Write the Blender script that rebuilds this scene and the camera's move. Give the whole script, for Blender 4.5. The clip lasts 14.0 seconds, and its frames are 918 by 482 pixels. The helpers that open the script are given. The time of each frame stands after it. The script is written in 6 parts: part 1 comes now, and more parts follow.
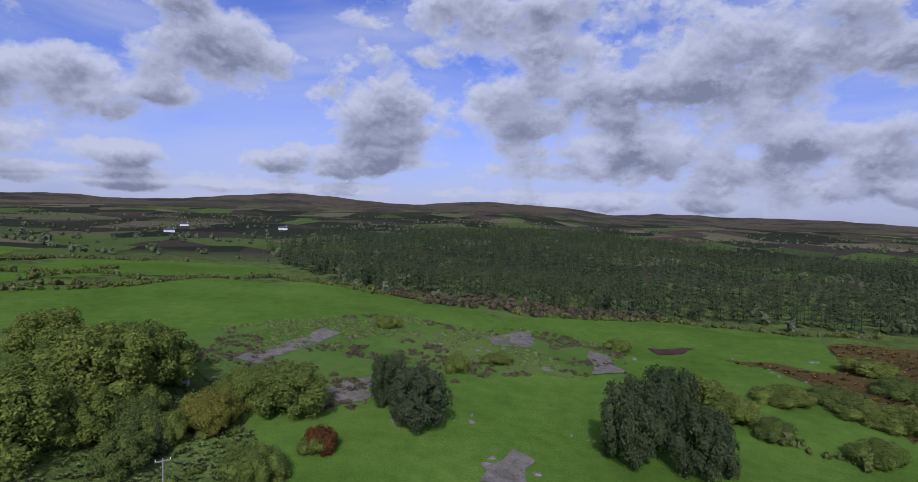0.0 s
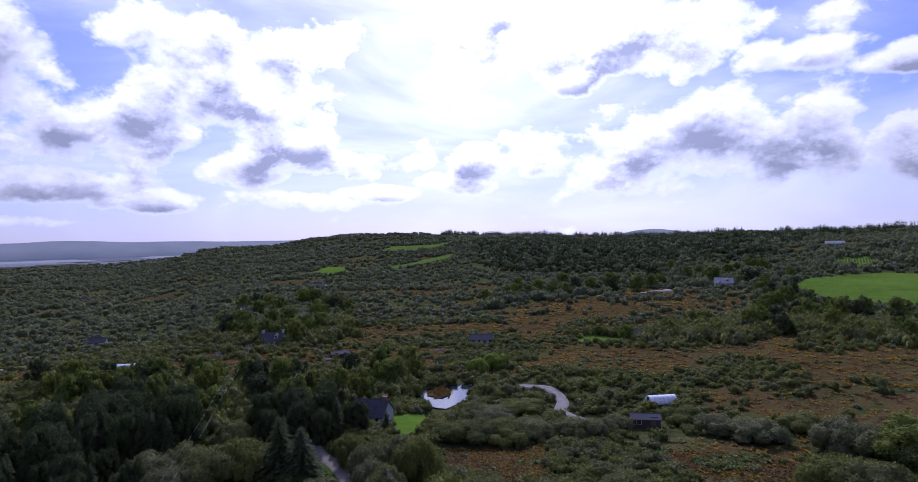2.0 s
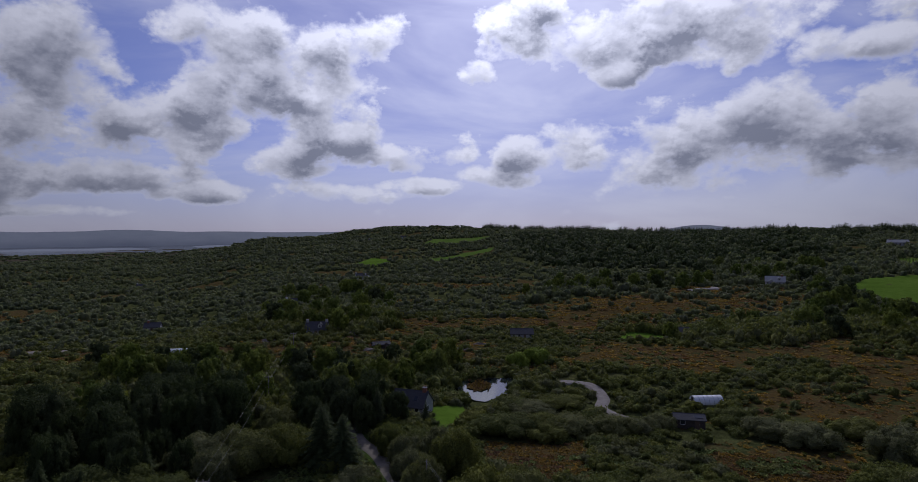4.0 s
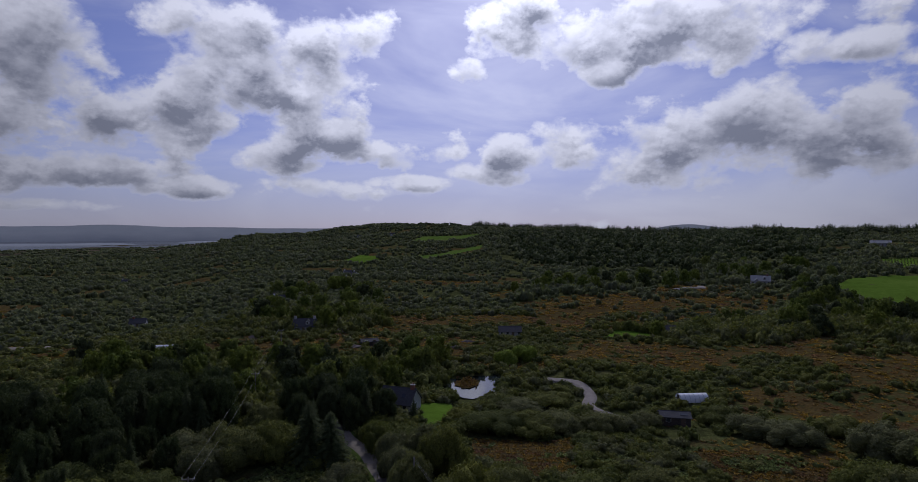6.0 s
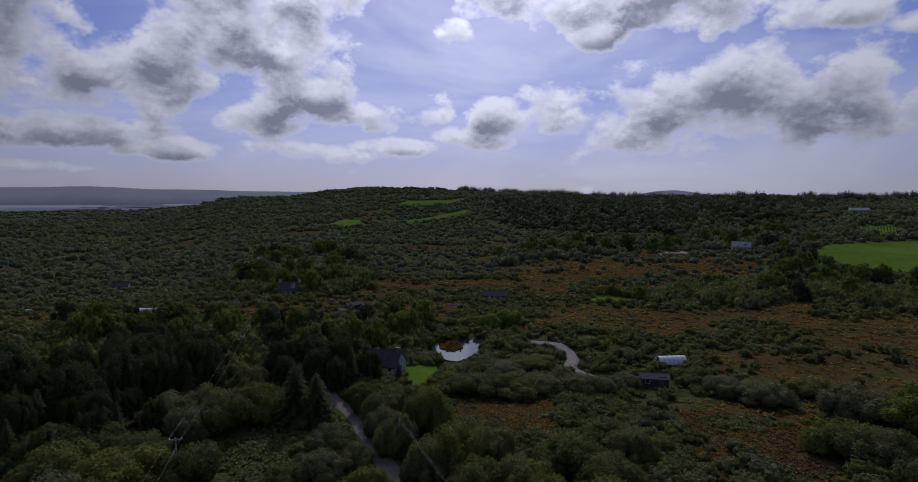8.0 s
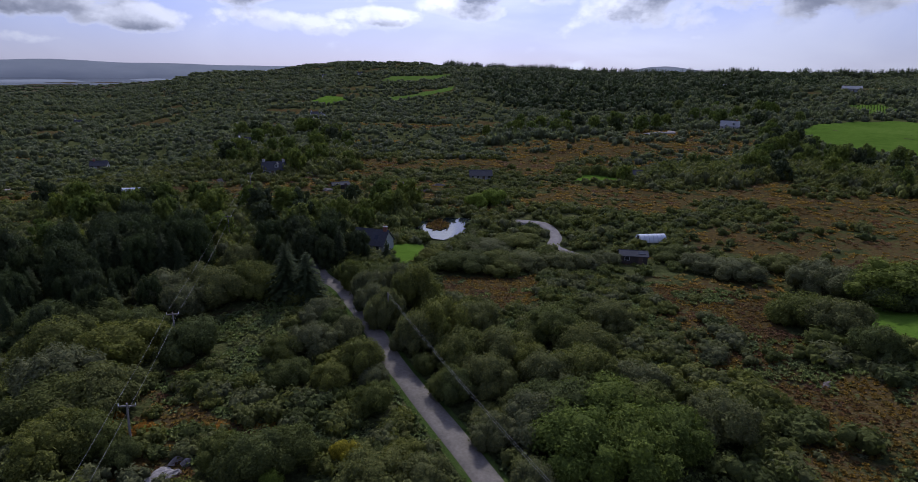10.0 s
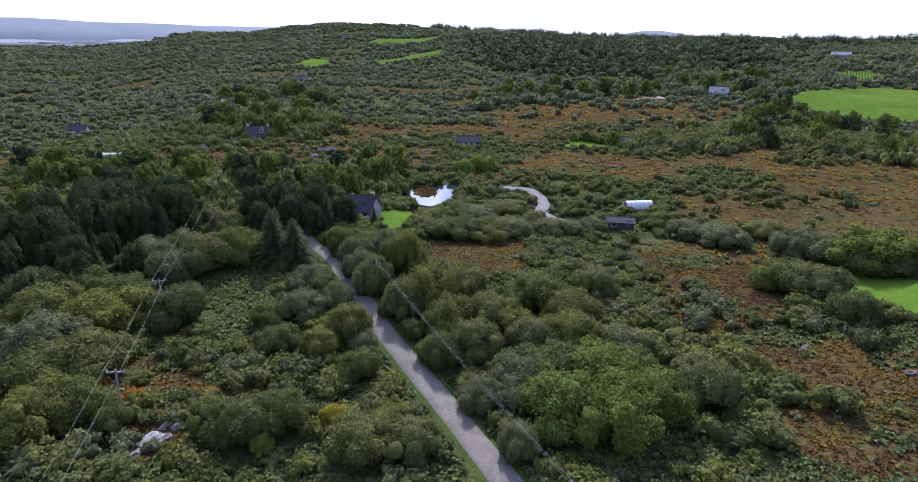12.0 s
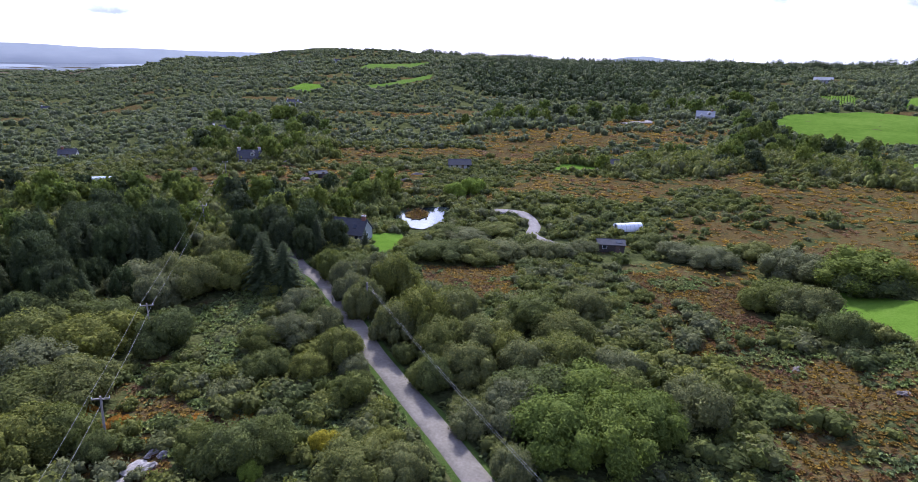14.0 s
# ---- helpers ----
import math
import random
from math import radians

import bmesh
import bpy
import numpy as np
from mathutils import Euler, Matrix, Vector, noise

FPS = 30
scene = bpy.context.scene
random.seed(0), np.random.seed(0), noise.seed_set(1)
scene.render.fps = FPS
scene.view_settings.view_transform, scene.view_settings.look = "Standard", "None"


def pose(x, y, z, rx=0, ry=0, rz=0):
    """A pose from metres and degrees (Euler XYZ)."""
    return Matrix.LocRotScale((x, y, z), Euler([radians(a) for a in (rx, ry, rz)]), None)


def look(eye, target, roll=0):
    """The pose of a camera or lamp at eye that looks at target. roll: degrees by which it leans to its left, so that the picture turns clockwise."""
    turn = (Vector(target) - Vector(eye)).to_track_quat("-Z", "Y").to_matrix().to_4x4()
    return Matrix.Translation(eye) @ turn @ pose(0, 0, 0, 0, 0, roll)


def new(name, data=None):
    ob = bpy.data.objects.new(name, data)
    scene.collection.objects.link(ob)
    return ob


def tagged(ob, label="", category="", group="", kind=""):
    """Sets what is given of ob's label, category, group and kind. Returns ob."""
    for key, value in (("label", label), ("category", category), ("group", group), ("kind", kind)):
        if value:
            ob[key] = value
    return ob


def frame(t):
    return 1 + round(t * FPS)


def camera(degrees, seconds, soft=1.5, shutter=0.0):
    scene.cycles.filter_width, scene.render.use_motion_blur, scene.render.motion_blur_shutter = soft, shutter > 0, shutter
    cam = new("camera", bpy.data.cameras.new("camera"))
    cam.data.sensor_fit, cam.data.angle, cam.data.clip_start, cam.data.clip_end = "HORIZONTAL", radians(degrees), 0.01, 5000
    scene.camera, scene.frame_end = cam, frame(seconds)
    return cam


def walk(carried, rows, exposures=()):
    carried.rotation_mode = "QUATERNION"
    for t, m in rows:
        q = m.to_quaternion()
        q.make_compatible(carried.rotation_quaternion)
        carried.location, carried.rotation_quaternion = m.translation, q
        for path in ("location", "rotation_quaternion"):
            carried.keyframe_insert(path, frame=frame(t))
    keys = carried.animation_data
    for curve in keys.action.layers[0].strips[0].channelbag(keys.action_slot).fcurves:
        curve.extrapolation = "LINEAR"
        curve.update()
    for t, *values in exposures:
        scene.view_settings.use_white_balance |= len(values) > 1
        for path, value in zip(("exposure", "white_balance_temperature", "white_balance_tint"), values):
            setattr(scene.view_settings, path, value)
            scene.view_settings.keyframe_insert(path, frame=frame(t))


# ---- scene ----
cam = camera(78.24, 14.0, soft=0.6)
EYE = 42.0
TURNS = (
    # seconds, then the Euler angles of the hovering camera in degrees
    (0, 87.62, -1.08, -173.46),
    (0.1, 87.52, -0.90, -167.16),
    (0.2, 87.41, -0.71, -158.57),
    (0.3, 87.33, -0.40, -149.18),
    (0.4, 87.26, -0.09, -138.60),
    (0.5, 87.18, 0.22, -127.31),
    (0.6, 87.21, 0.58, -115.47),
    (0.7, 87.23, 0.94, -103.63),
    (0.8, 87.38, 1.14, -91.77),
    (0.9, 87.53, 1.35, -79.92),
    (1, 87.80, 1.79, -68.07),
    (1.1, 88.14, 2.00, -56.20),
    (1.2, 88.48, 2.21, -44.34),
    (1.3, 88.95, 1.88, -32.45),
    (1.4, 89.41, 1.54, -20.58),
    (1.5, 89.69, 1.66, -8.71),
    (1.6, 89.73, 1.55, -4.31),
    (1.7, 89.76, 1.44, -1.91),
    (1.8, 89.79, 1.33, -0.20),
    (2, 89.86, 1.10, 2.20),
    (2.2, 89.88, 1.00, 3.95),
    (4.3, 89.21, 0.37, 6.41),
    (4.5, 89.21, 0.33, 6.30),
    (5, 89.13, 0.20, 6.02),
    (5.5, 89.06, 0.13, 5.69),
    (6, 88.99, -0.07, 5.30),
    (6.5, 89.00, -0.00, 4.91),
    (7, 88.98, -0.16, 4.52),
    (7.5, 88.90, -0.29, 4.18),
    (8, 85.40, -0.49, 3.84),
    (8.25, 83.10, -0.50, 3.66),
    (8.5, 80.70, -0.54, 3.46),
    (8.7, 80.60, -0.51, 3.28),
    (10.8, 69.70, -1.05, 2.04),
    (11, 69.67, -1.08, 1.91),
    (11.5, 69.74, -1.15, 1.62),
    (12, 69.88, -1.16, 1.30),
    (12.5, 71.10, -1.17, 1.05),
    (13, 71.10, -1.18, 0.81),
    (13.5, 72.18, -1.22, 0.60),
    (14, 72.20, -1.24, 0.40),
)
walk(cam, [(t, pose(0, 0, EYE, rx, ry, rz)) for t, rx, ry, rz in TURNS],
     exposures=((0.0, -0.42, 5350, 21), (0.5, -0.24, 5250, 18), (1.0, -0.30, 5250, 19), (1.5, 0.08, 5150, 32), (2.0, -0.38, 5250, 32), (4.3, -1.48, 5750, 18), (7.5, -1.48, 5750, 18),
                (8.7, -1.32, 5750, 16), (10.8, -0.20, 5420, 20), (12.5, 0.74, 5450, 20), (14.0, 0.79, 5450, 20)))
# ---- sky, clouds and sun ----
SUN_BEARING, SUN_HEIGHT = 3.0, 37.0
world = bpy.data.worlds.new("sky")
scene.world = world
world.use_nodes = True
wt = world.node_tree
wt.nodes.clear()


def link_in(tree, socket, value):
    if hasattr(value, "is_linked"):
        tree.links.new(value, socket)
    else:
        socket.default_value = value


def calc(tree, op, a, b=None, c=None, clamp=False):
    n = tree.nodes.new("ShaderNodeMath")
    n.operation, n.use_clamp = op, clamp
    for k, v in enumerate((a, b, c)):
        if v is not None:
            link_in(tree, n.inputs[k], v)
    return n.outputs[0]


def vec(tree, op, a, b=None):
    n = tree.nodes.new("ShaderNodeVectorMath")
    n.operation = op
    link_in(tree, n.inputs[0], a)
    if b is not None:
        link_in(tree, n.inputs[1], b)
    return n.outputs["Value"] if op in ("DOT_PRODUCT", "LENGTH") else n.outputs["Vector"]


def span(tree, v, lo, hi, out_lo=0.0, out_hi=1.0):
    n = tree.nodes.new("ShaderNodeMapRange")
    n.interpolation_type = "SMOOTHSTEP"
    for key, val in (("Value", v), ("From Min", lo), ("From Max", hi), ("To Min", out_lo), ("To Max", out_hi)):
        link_in(tree, n.inputs[key], val)
    return n.outputs["Result"]


def blend(tree, f, a, b, mode="MIX"):
    n = tree.nodes.new("ShaderNodeMix")
    n.data_type, n.blend_type = "RGBA", mode
    link_in(tree, n.inputs[0], f)
    link_in(tree, n.inputs[6], a)
    link_in(tree, n.inputs[7], b)
    return n.outputs[2]


def cloud_noise(tree, p, scale, detail, roughness=0.55, distortion=0.0):
    n = tree.nodes.new("ShaderNodeTexNoise")
    n.noise_dimensions = "3D"
    tree.links.new(p, n.inputs["Vector"])
    n.inputs["Scale"].default_value, n.inputs["Detail"].default_value = scale, detail
    n.inputs["Roughness"].default_value, n.inputs["Distortion"].default_value = roughness, distortion
    return n.outputs[0]


# cumulus heaps: bearing, height, half width, half height, in degrees
HEAPS_SOUTH = (
    (-23.5, 8.7, 9.0, 4.0), (-14.7, 8.6, 6.2, 3.5), (-6.6, 8.7, 3.9, 2.3), (-0.3, 7.4, 3.2, 2.0), (-30.5, 9.2, 3.4, 3.3), (-26.5, 6.2, 6.3, 1.5), (1.5, 5.7, 4.7, 1.1), (-11.0, 18.4, 12.3, 2.5),
    (-0.9, 20.6, 4.6, 2.6), (-19.7, 17.8, 4.3, 2.9), (-9.4, 15.1, 2.7, 1.3), (-19.6, 15.1, 1.2, 1.2), (5.0, 15.7, 2.1, 1.1), (-28.5, 15.2, 4.4, 1.4), (-31.6, 17.7, 2.2, 1.1))
HEAPS_SOUTH_EAST = (
    (8.6, 8.7, 3.8, 1.6), (17.3, 9.1, 2.8, 2.0), (13.9, 7.6, 4.1, 1.4), (22.4, 7.9, 4.4, 2.1), (19.1, 4.2, 6.2, 0.9), (11.0, 4.9, 5.3, 0.7), (24.5, 13.7, 6.9, 4.0), (31.1, 11.1, 5.3, 2.8),
    (19.0, 18.3, 4.5, 2.6), (26.5, 18.1, 6.7, 2.7), (19.0, 14.0, 3.9, 3.0), (42.4, 14.0, 5.0, 4.9), (42.8, 8.0, 4.9, 3.2), (34.9, 9.2, 6.4, 2.5), (40.1, 5.6, 6.9, 1.6),
    (31.2, 4.0, 3.4, 0.9), (41.4, 2.1, 4.7, 0.5), (50.0, 10.6, 4.6, 4.9), (49.1, 4.3, 4.8, 2.2))
HEAPS_WEST = (
    (-69.4, 12.4, 7.0, 2.3), (-63.6, 14.7, 1.5, 1.4), (-74.0, 8.8, 7.5, 2.2), (-82.0, 6.4, 6.1, 1.0), (-55.5, 12.3, 2.5, 2.1), (-58.2, 9.5, 2.3, 1.7), (-49.2, 17.0, 2.6, 1.7), (-37.1, 13.7, 3.5, 0.9),
    (-37.6, 7.2, 4.0, 2.4), (-43.1, 6.6, 3.4, 1.9), (-50.8, 5.8, 3.5, 1.0), (-63.3, 5.7, 5.0, 0.8), (-70.4, 6.4, 1.8, 0.8), (-102.7, 7.4, 4.4, 2.4), (-91.6, 18.0, 7.4, 1.0), (-36.5, 18.7, 2.1, 0.7))
HEAPS_NORTH_WEST = (
    (-132.4, 10.1, 9.8, 3.7), (-122.4, 11.8, 4.1, 2.2), (-128.3, 7.0, 9.9, 2.6), (-142.7, 5.3, 4.9, 1.2), (-147.9, 15.1, 7.2, 4.0), (-145.8, 11.2, 3.2, 2.1), (-125.1, 15.4, 2.3, 1.5),
    (-155.3, 5.3, 2.8, 1.1), (-111.0, 7.3, 7.0, 2.3), (-104.7, 6.6, 7.5, 2.1), (-91.3, 4.6, 5.0, 2.3), (-134.1, 17.9, 1.7, 1.3), (-122.4, 3.5, 27.2, 0.6))
HEAPS_NORTH = (
    (-185.7, 14.4, 16.4, 5.6), (-198.8, 13.1, 14.3, 6.0), (-209.4, 15.1, 7.7, 5.3), (-178.9, 9.5, 7.0, 2.0), (-188.7, 6.1, 12.5, 2.5), (-201.4, 6.3, 11.5, 3.1), (-209.8, 6.4, 5.8, 3.7), (-205.9, 2.7, 10.6, 1.7),
    (-176.9, 19.5, 11.5, 2.3), (-137.9, 12.2, 5.0, 2.0), (-140.2, 9.3, 4.9, 1.9), (-163.7, 9.7, 5.7, 3.1), (-162.6, 5.7, 8.5, 1.6), (-169.6, 4.8, 2.9, 1.3), (-146.8, 2.7, 9.4, 0.7), (-168.4, 2.4, 11.6, 0.7), (-191.5, 1.9, 15.8, 0.9))

group = bpy.data.node_groups.new("cloud_cover", "ShaderNodeTree")
group.interface.new_socket("Place", in_out="INPUT", socket_type="NodeSocketVector")
group.interface.new_socket("Cover", in_out="OUTPUT", socket_type="NodeSocketFloat")
group.interface.new_socket("Body", in_out="OUTPUT", socket_type="NodeSocketFloat")
gi, go = group.nodes.new("NodeGroupInput"), group.nodes.new("NodeGroupOutput")
place = gi.outputs[0]
best = -1.0
for b, e, w, h in HEAPS_SOUTH + HEAPS_SOUTH_EAST + HEAPS_WEST + HEAPS_NORTH_WEST + HEAPS_NORTH:
    d = vec(group, "MULTIPLY", vec(group, "SUBTRACT", place, (b, e, 0)), (0.81 / w, 0.81 / h, 0))
    best = calc(group, "MAXIMUM", calc(group, "SUBTRACT", 1.0, vec(group, "DOT_PRODUCT", d, d)), best)
stretched = vec(group, "MULTIPLY", place, (0.075, 0.11, 1.0))
broad = cloud_noise(group, stretched, 1.5, 3.0, 0.5, 0.2)
billow = cloud_noise(group, stretched, 3.6, 6.0, 0.56, 0.3)


def puffs(scale):
    n = group.nodes.new("ShaderNodeTexVoronoi")
    n.feature = "SMOOTH_F1"
    n.inputs["Scale"].default_value, n.inputs["Smoothness"].default_value = scale, 0.35
    group.links.new(vec(group, "ADD", vec(group, "MULTIPLY", place, (0.8, 1.15, 1.0)), wobble), n.inputs["Vector"])
    return calc(group, "SUBTRACT", 0.5, n.outputs["Distance"])


warp = group.nodes.new("ShaderNodeTexNoise")
group.links.new(vec(group, "MULTIPLY", place, (0.3, 0.4, 1.0)), warp.inputs["Vector"])
warp.inputs["Detail"].default_value = 3.0
wobble = vec(group, "MULTIPLY", vec(group, "SUBTRACT", warp.outputs["Color"], (0.5, 0.5, 0.5)), (2.2, 2.2, 0.0))
heap = calc(group, "ADD", calc(group, "MULTIPLY", puffs(0.26), 0.75), calc(group, "MULTIPLY", puffs(0.7), 0.32))
body = calc(group, "ADD", calc(group, "MULTIPLY", best, 0.62), calc(group, "MULTIPLY", calc(group, "SUBTRACT", broad, 0.46), 2.3))
body = calc(group, "ADD", body, calc(group, "SUBTRACT", heap, 0.10))
cover = calc(group, "ADD", body, calc(group, "MULTIPLY", calc(group, "SUBTRACT", billow, 0.5), 1.5))
group.links.new(body, go.inputs[1])
group.links.new(cover, go.inputs[0])


def covered(p):
    n = wt.nodes.new("ShaderNodeGroup")
    n.node_tree = group
    wt.links.new(p, n.inputs[0])
    return n.outputs


way = wt.nodes.new("ShaderNodeTexCoord").outputs["Generated"]
split = wt.nodes.new("ShaderNodeSeparateXYZ")
wt.links.new(way, split.inputs[0])
bearing = calc(wt, "MULTIPLY", calc(wt, "ARCTAN2", calc(wt, "MULTIPLY", split.outputs[0], -1.0), split.outputs[1]), 57.2958)
bearing = calc(wt, "SUBTRACT", bearing, calc(wt, "MULTIPLY", calc(wt, "GREATER_THAN", bearing, 96.0), 360.0))
rise = calc(wt, "MULTIPLY", calc(wt, "ARCSINE", split.outputs[2]), 57.2958)
join = wt.nodes.new("ShaderNodeCombineXYZ")
wt.links.new(bearing, join.inputs[0])
wt.links.new(rise, join.inputs[1])
here = join.outputs[0]
thick, body = covered(here)
above = covered(vec(wt, "ADD", here, (0.2, 1.4, 0.0)))[1]
just_above = covered(vec(wt, "ADD", here, (0.1, 0.5, 0.0)))[1]
sun_way = (-math.sin(radians(SUN_BEARING)) * math.cos(radians(SUN_HEIGHT)), math.cos(radians(SUN_BEARING)) * math.cos(radians(SUN_HEIGHT)), math.sin(radians(SUN_HEIGHT)))
facing = vec(wt, "DOT_PRODUCT", way, sun_way)
glare = calc(wt, "POWER", calc(wt, "MAXIMUM", facing, 0.0), 5.0)
halo = calc(wt, "POWER", calc(wt, "MAXIMUM", facing, 0.0), 40.0)
sky = wt.nodes.new("ShaderNodeTexSky")
sky.sky_type, sky.sun_disc = "NISHITA", False
sky.sun_elevation, sky.sun_rotation = radians(SUN_HEIGHT), radians(-SUN_BEARING)
sky.air_density, sky.dust_density, sky.ozone_density = 1.0, 0.6, 2.0
blue = blend(wt, 1.0, sky.outputs[0], (0.116, 0.111, 0.168, 1), "MULTIPLY")
wisps = span(wt, cloud_noise(wt, vec(wt, "MULTIPLY", here, (0.03, 0.10, 1.0)), 1.0, 6.0, 0.55, 0.6), 0.36, 0.70, 0.0, 0.60)
mask = calc(wt, "MAXIMUM", span(wt, thick, -0.22, 0.42), wisps)
under = span(wt, calc(wt, "SUBTRACT", just_above, body), -0.35, 0.35)
shade = calc(wt, "ADD", calc(wt, "MULTIPLY", span(wt, above, -0.3, 1.15), 0.72), calc(wt, "SUBTRACT", calc(wt, "MULTIPLY", under, 0.55), 0.16))
shade = calc(wt, "MULTIPLY", calc(wt, "ADD", shade, calc(wt, "ADD", span(wt, body, 0.2, 1.4, 0.0, 0.22), calc(wt, "MULTIPLY", calc(wt, "SUBTRACT", body, thick), 0.45))), span(wt, thick, -0.1, 0.55), clamp=True)
lit = calc(wt, "ADD", calc(wt, "MULTIPLY", glare, 2.7), 0.88)
lit = calc(wt, "ADD", lit, calc(wt, "MULTIPLY", halo, 4.0))
dull = calc(wt, "ADD", calc(wt, "MULTIPLY", glare, 0.75), 0.38)
bright_cloud = blend(wt, 1.0, (1.0, 1.0, 1.04, 1), lit, "MULTIPLY")
grey_cloud = blend(wt, 1.0, (0.9, 0.95, 1.12, 1), dull, "MULTIPLY")
cloud = blend(wt, shade, bright_cloud, grey_cloud)
clear = blend(wt, calc(wt, "MULTIPLY", calc(wt, "POWER", glare, 1.7), 0.70, clamp=True), blue, (1.42, 1.50, 2.1, 1))
clear = blend(wt, span(wt, rise, 9.0, 0.0, 0.0, 0.55), clear, blend(wt, 1.0, (0.62, 0.68, 0.8, 1), lit, "MULTIPLY"))
final = blend(wt, mask, clear, cloud)
shine = wt.nodes.new("ShaderNodeBackground")
wt.links.new(final, shine.inputs[0])
shine.inputs[1].default_value = 0.85
wt.links.new(shine.outputs[0], wt.nodes.new("ShaderNodeOutputWorld").inputs[0])

sun = new("sun", bpy.data.lights.new("sun", "SUN"))
sun.data.energy, sun.data.angle, sun.data.color = 3.6, radians(0.6), (1.0, 0.95, 0.86)
sun.matrix_world = look([900 * c for c in sun_way], (0, 0, 0))

# ---- materials ----
def material(name, rough_ness=0.9, metal=0.0):
    m = bpy.data.materials.new(name)
    m.use_nodes = True
    b = m.node_tree.nodes["Principled BSDF"]
    b.inputs["Roughness"].default_value, b.inputs["Metallic"].default_value = rough_ness, metal
    b.inputs["Specular IOR Level"].default_value = 0.25
    return m, m.node_tree, b


def local(tree):
    return tree.nodes.new("ShaderNodeTexCoord").outputs["Object"]


def speckle(tree, scale, detail=4.0, rough_ness=0.6, p=None, stretch=None):
    p = p or local(tree)
    if stretch:
        p = vec(tree, "MULTIPLY", p, stretch)
    return cloud_noise(tree, p, scale, detail, rough_ness)


def ramp(tree, f, *stops):
    n = tree.nodes.new("ShaderNodeValToRGB")
    e = n.color_ramp.elements
    while len(e) < len(stops):
        e.new(0.5)
    for k, (at, c) in enumerate(stops):
        e[k].position, e[k].color = at, (*c, 1)
    tree.links.new(f, n.inputs[0])
    return n.outputs[0]


def relief(tree, b, f, strength=0.5, distance=0.1):
    n = tree.nodes.new("ShaderNodeBump")
    n.inputs["Strength"].default_value, n.inputs["Distance"].default_value = strength, distance
    tree.links.new(f, n.inputs["Height"])
    tree.links.new(n.outputs[0], b.inputs["Normal"])


def attribute(tree, name):
    n = tree.nodes.new("ShaderNodeAttribute")
    n.attribute_name = name
    return n.outputs["Fac"]


def two_tone(name, dark, light, scale, rough_ness=0.9, bump=0.4, depth=0.05, fine=6.0, metal=0.0, stretch=None):
    """A surface with broad mottling and fine grain between two colours."""
    m, t, b = material(name, rough_ness, metal)
    f = calc(t, "ADD", calc(t, "MULTIPLY", speckle(t, scale, 3, stretch=stretch), 0.55), calc(t, "MULTIPLY", speckle(t, scale * fine, 3, stretch=stretch), 0.45))
    t.links.new(ramp(t, f, (0.33, dark), (0.67, light)), b.inputs["Base Color"])
    relief(t, b, f, bump, depth)
    return m


def leafy(name, *tones, glow=0.35):
    """Foliage: the colour follows each plant's own tint, with leaf to leaf changes."""
    m, t, b = material(name, 0.85)
    b.inputs["Specular IOR Level"].default_value = 0.08
    own = t.nodes.new("ShaderNodeObjectInfo").outputs["Random"]
    f = calc(t, "FRACT", calc(t, "ADD", attribute(t, "tint"), calc(t, "MULTIPLY", own, 0.37)))
    n = len(tones)
    c = ramp(t, f, *[(k / (n - 1), tone) for k, tone in enumerate(tones)])
    leaf = t.nodes.new("ShaderNodeNewGeometry").outputs["Random Per Island"]
    c = blend(t, 1.0, c, ramp(t, leaf, (0.0, (0.72, 0.74, 0.72)), (0.6, (1.0, 1.0, 1.0)), (1.0, (1.34, 1.3, 1.2))), "MULTIPLY")
    where = t.nodes.new("ShaderNodeNewGeometry").outputs["Position"]
    spray = speckle(t, 4.0, 4, 0.7, where)
    c = blend(t, 1.0, c, ramp(t, spray, (0.32, (0.66, 0.68, 0.68)), (0.5, (1.0, 1.0, 1.0)), (0.68, (1.38, 1.34, 1.2))), "MULTIPLY")
    relief(t, b, spray, 0.8, 0.3)
    t.links.new(c, b.inputs["Base Color"])
    thin = t.nodes.new("ShaderNodeBsdfTranslucent")
    t.links.new(blend(t, 1.0, c, (1.15, 1.2, 0.8, 1), "MULTIPLY"), thin.inputs[0])
    mix = t.nodes.new("ShaderNodeMixShader")
    mix.inputs[0].default_value = glow
    t.links.new(b.outputs[0], mix.inputs[1])
    t.links.new(thin.outputs[0], mix.inputs[2])
    t.links.new(mix.outputs[0], t.nodes["Material Output"].inputs[0])
    return m


# moor and scrub ground: heather brown, bracken green and rough grass, as the land lies
GROUND, t, b = material("moor_ground", 1.0)
b.inputs["Specular IOR Level"].default_value = 0.0
wide, mid_, fine_ = speckle(t, 0.02, 5), speckle(t, 0.16, 5), speckle(t, 1.4, 4)
green = ramp(t, mid_, (0.32, (0.046, 0.052, 0.020)), (0.5, (0.075, 0.084, 0.030)), (0.66, (0.110, 0.110, 0.042)))
brown = ramp(t, calc(t, "ADD", calc(t, "MULTIPLY", mid_, 0.45), calc(t, "MULTIPLY", fine_, 0.55)),
             (0.36, (0.054, 0.038, 0.032)), (0.43, (0.080, 0.058, 0.028)), (0.49, (0.110, 0.076, 0.022)), (0.54, (0.084, 0.056, 0.030)), (0.60, (0.084, 0.080, 0.028)), (0.67, (0.074, 0.086, 0.030)))
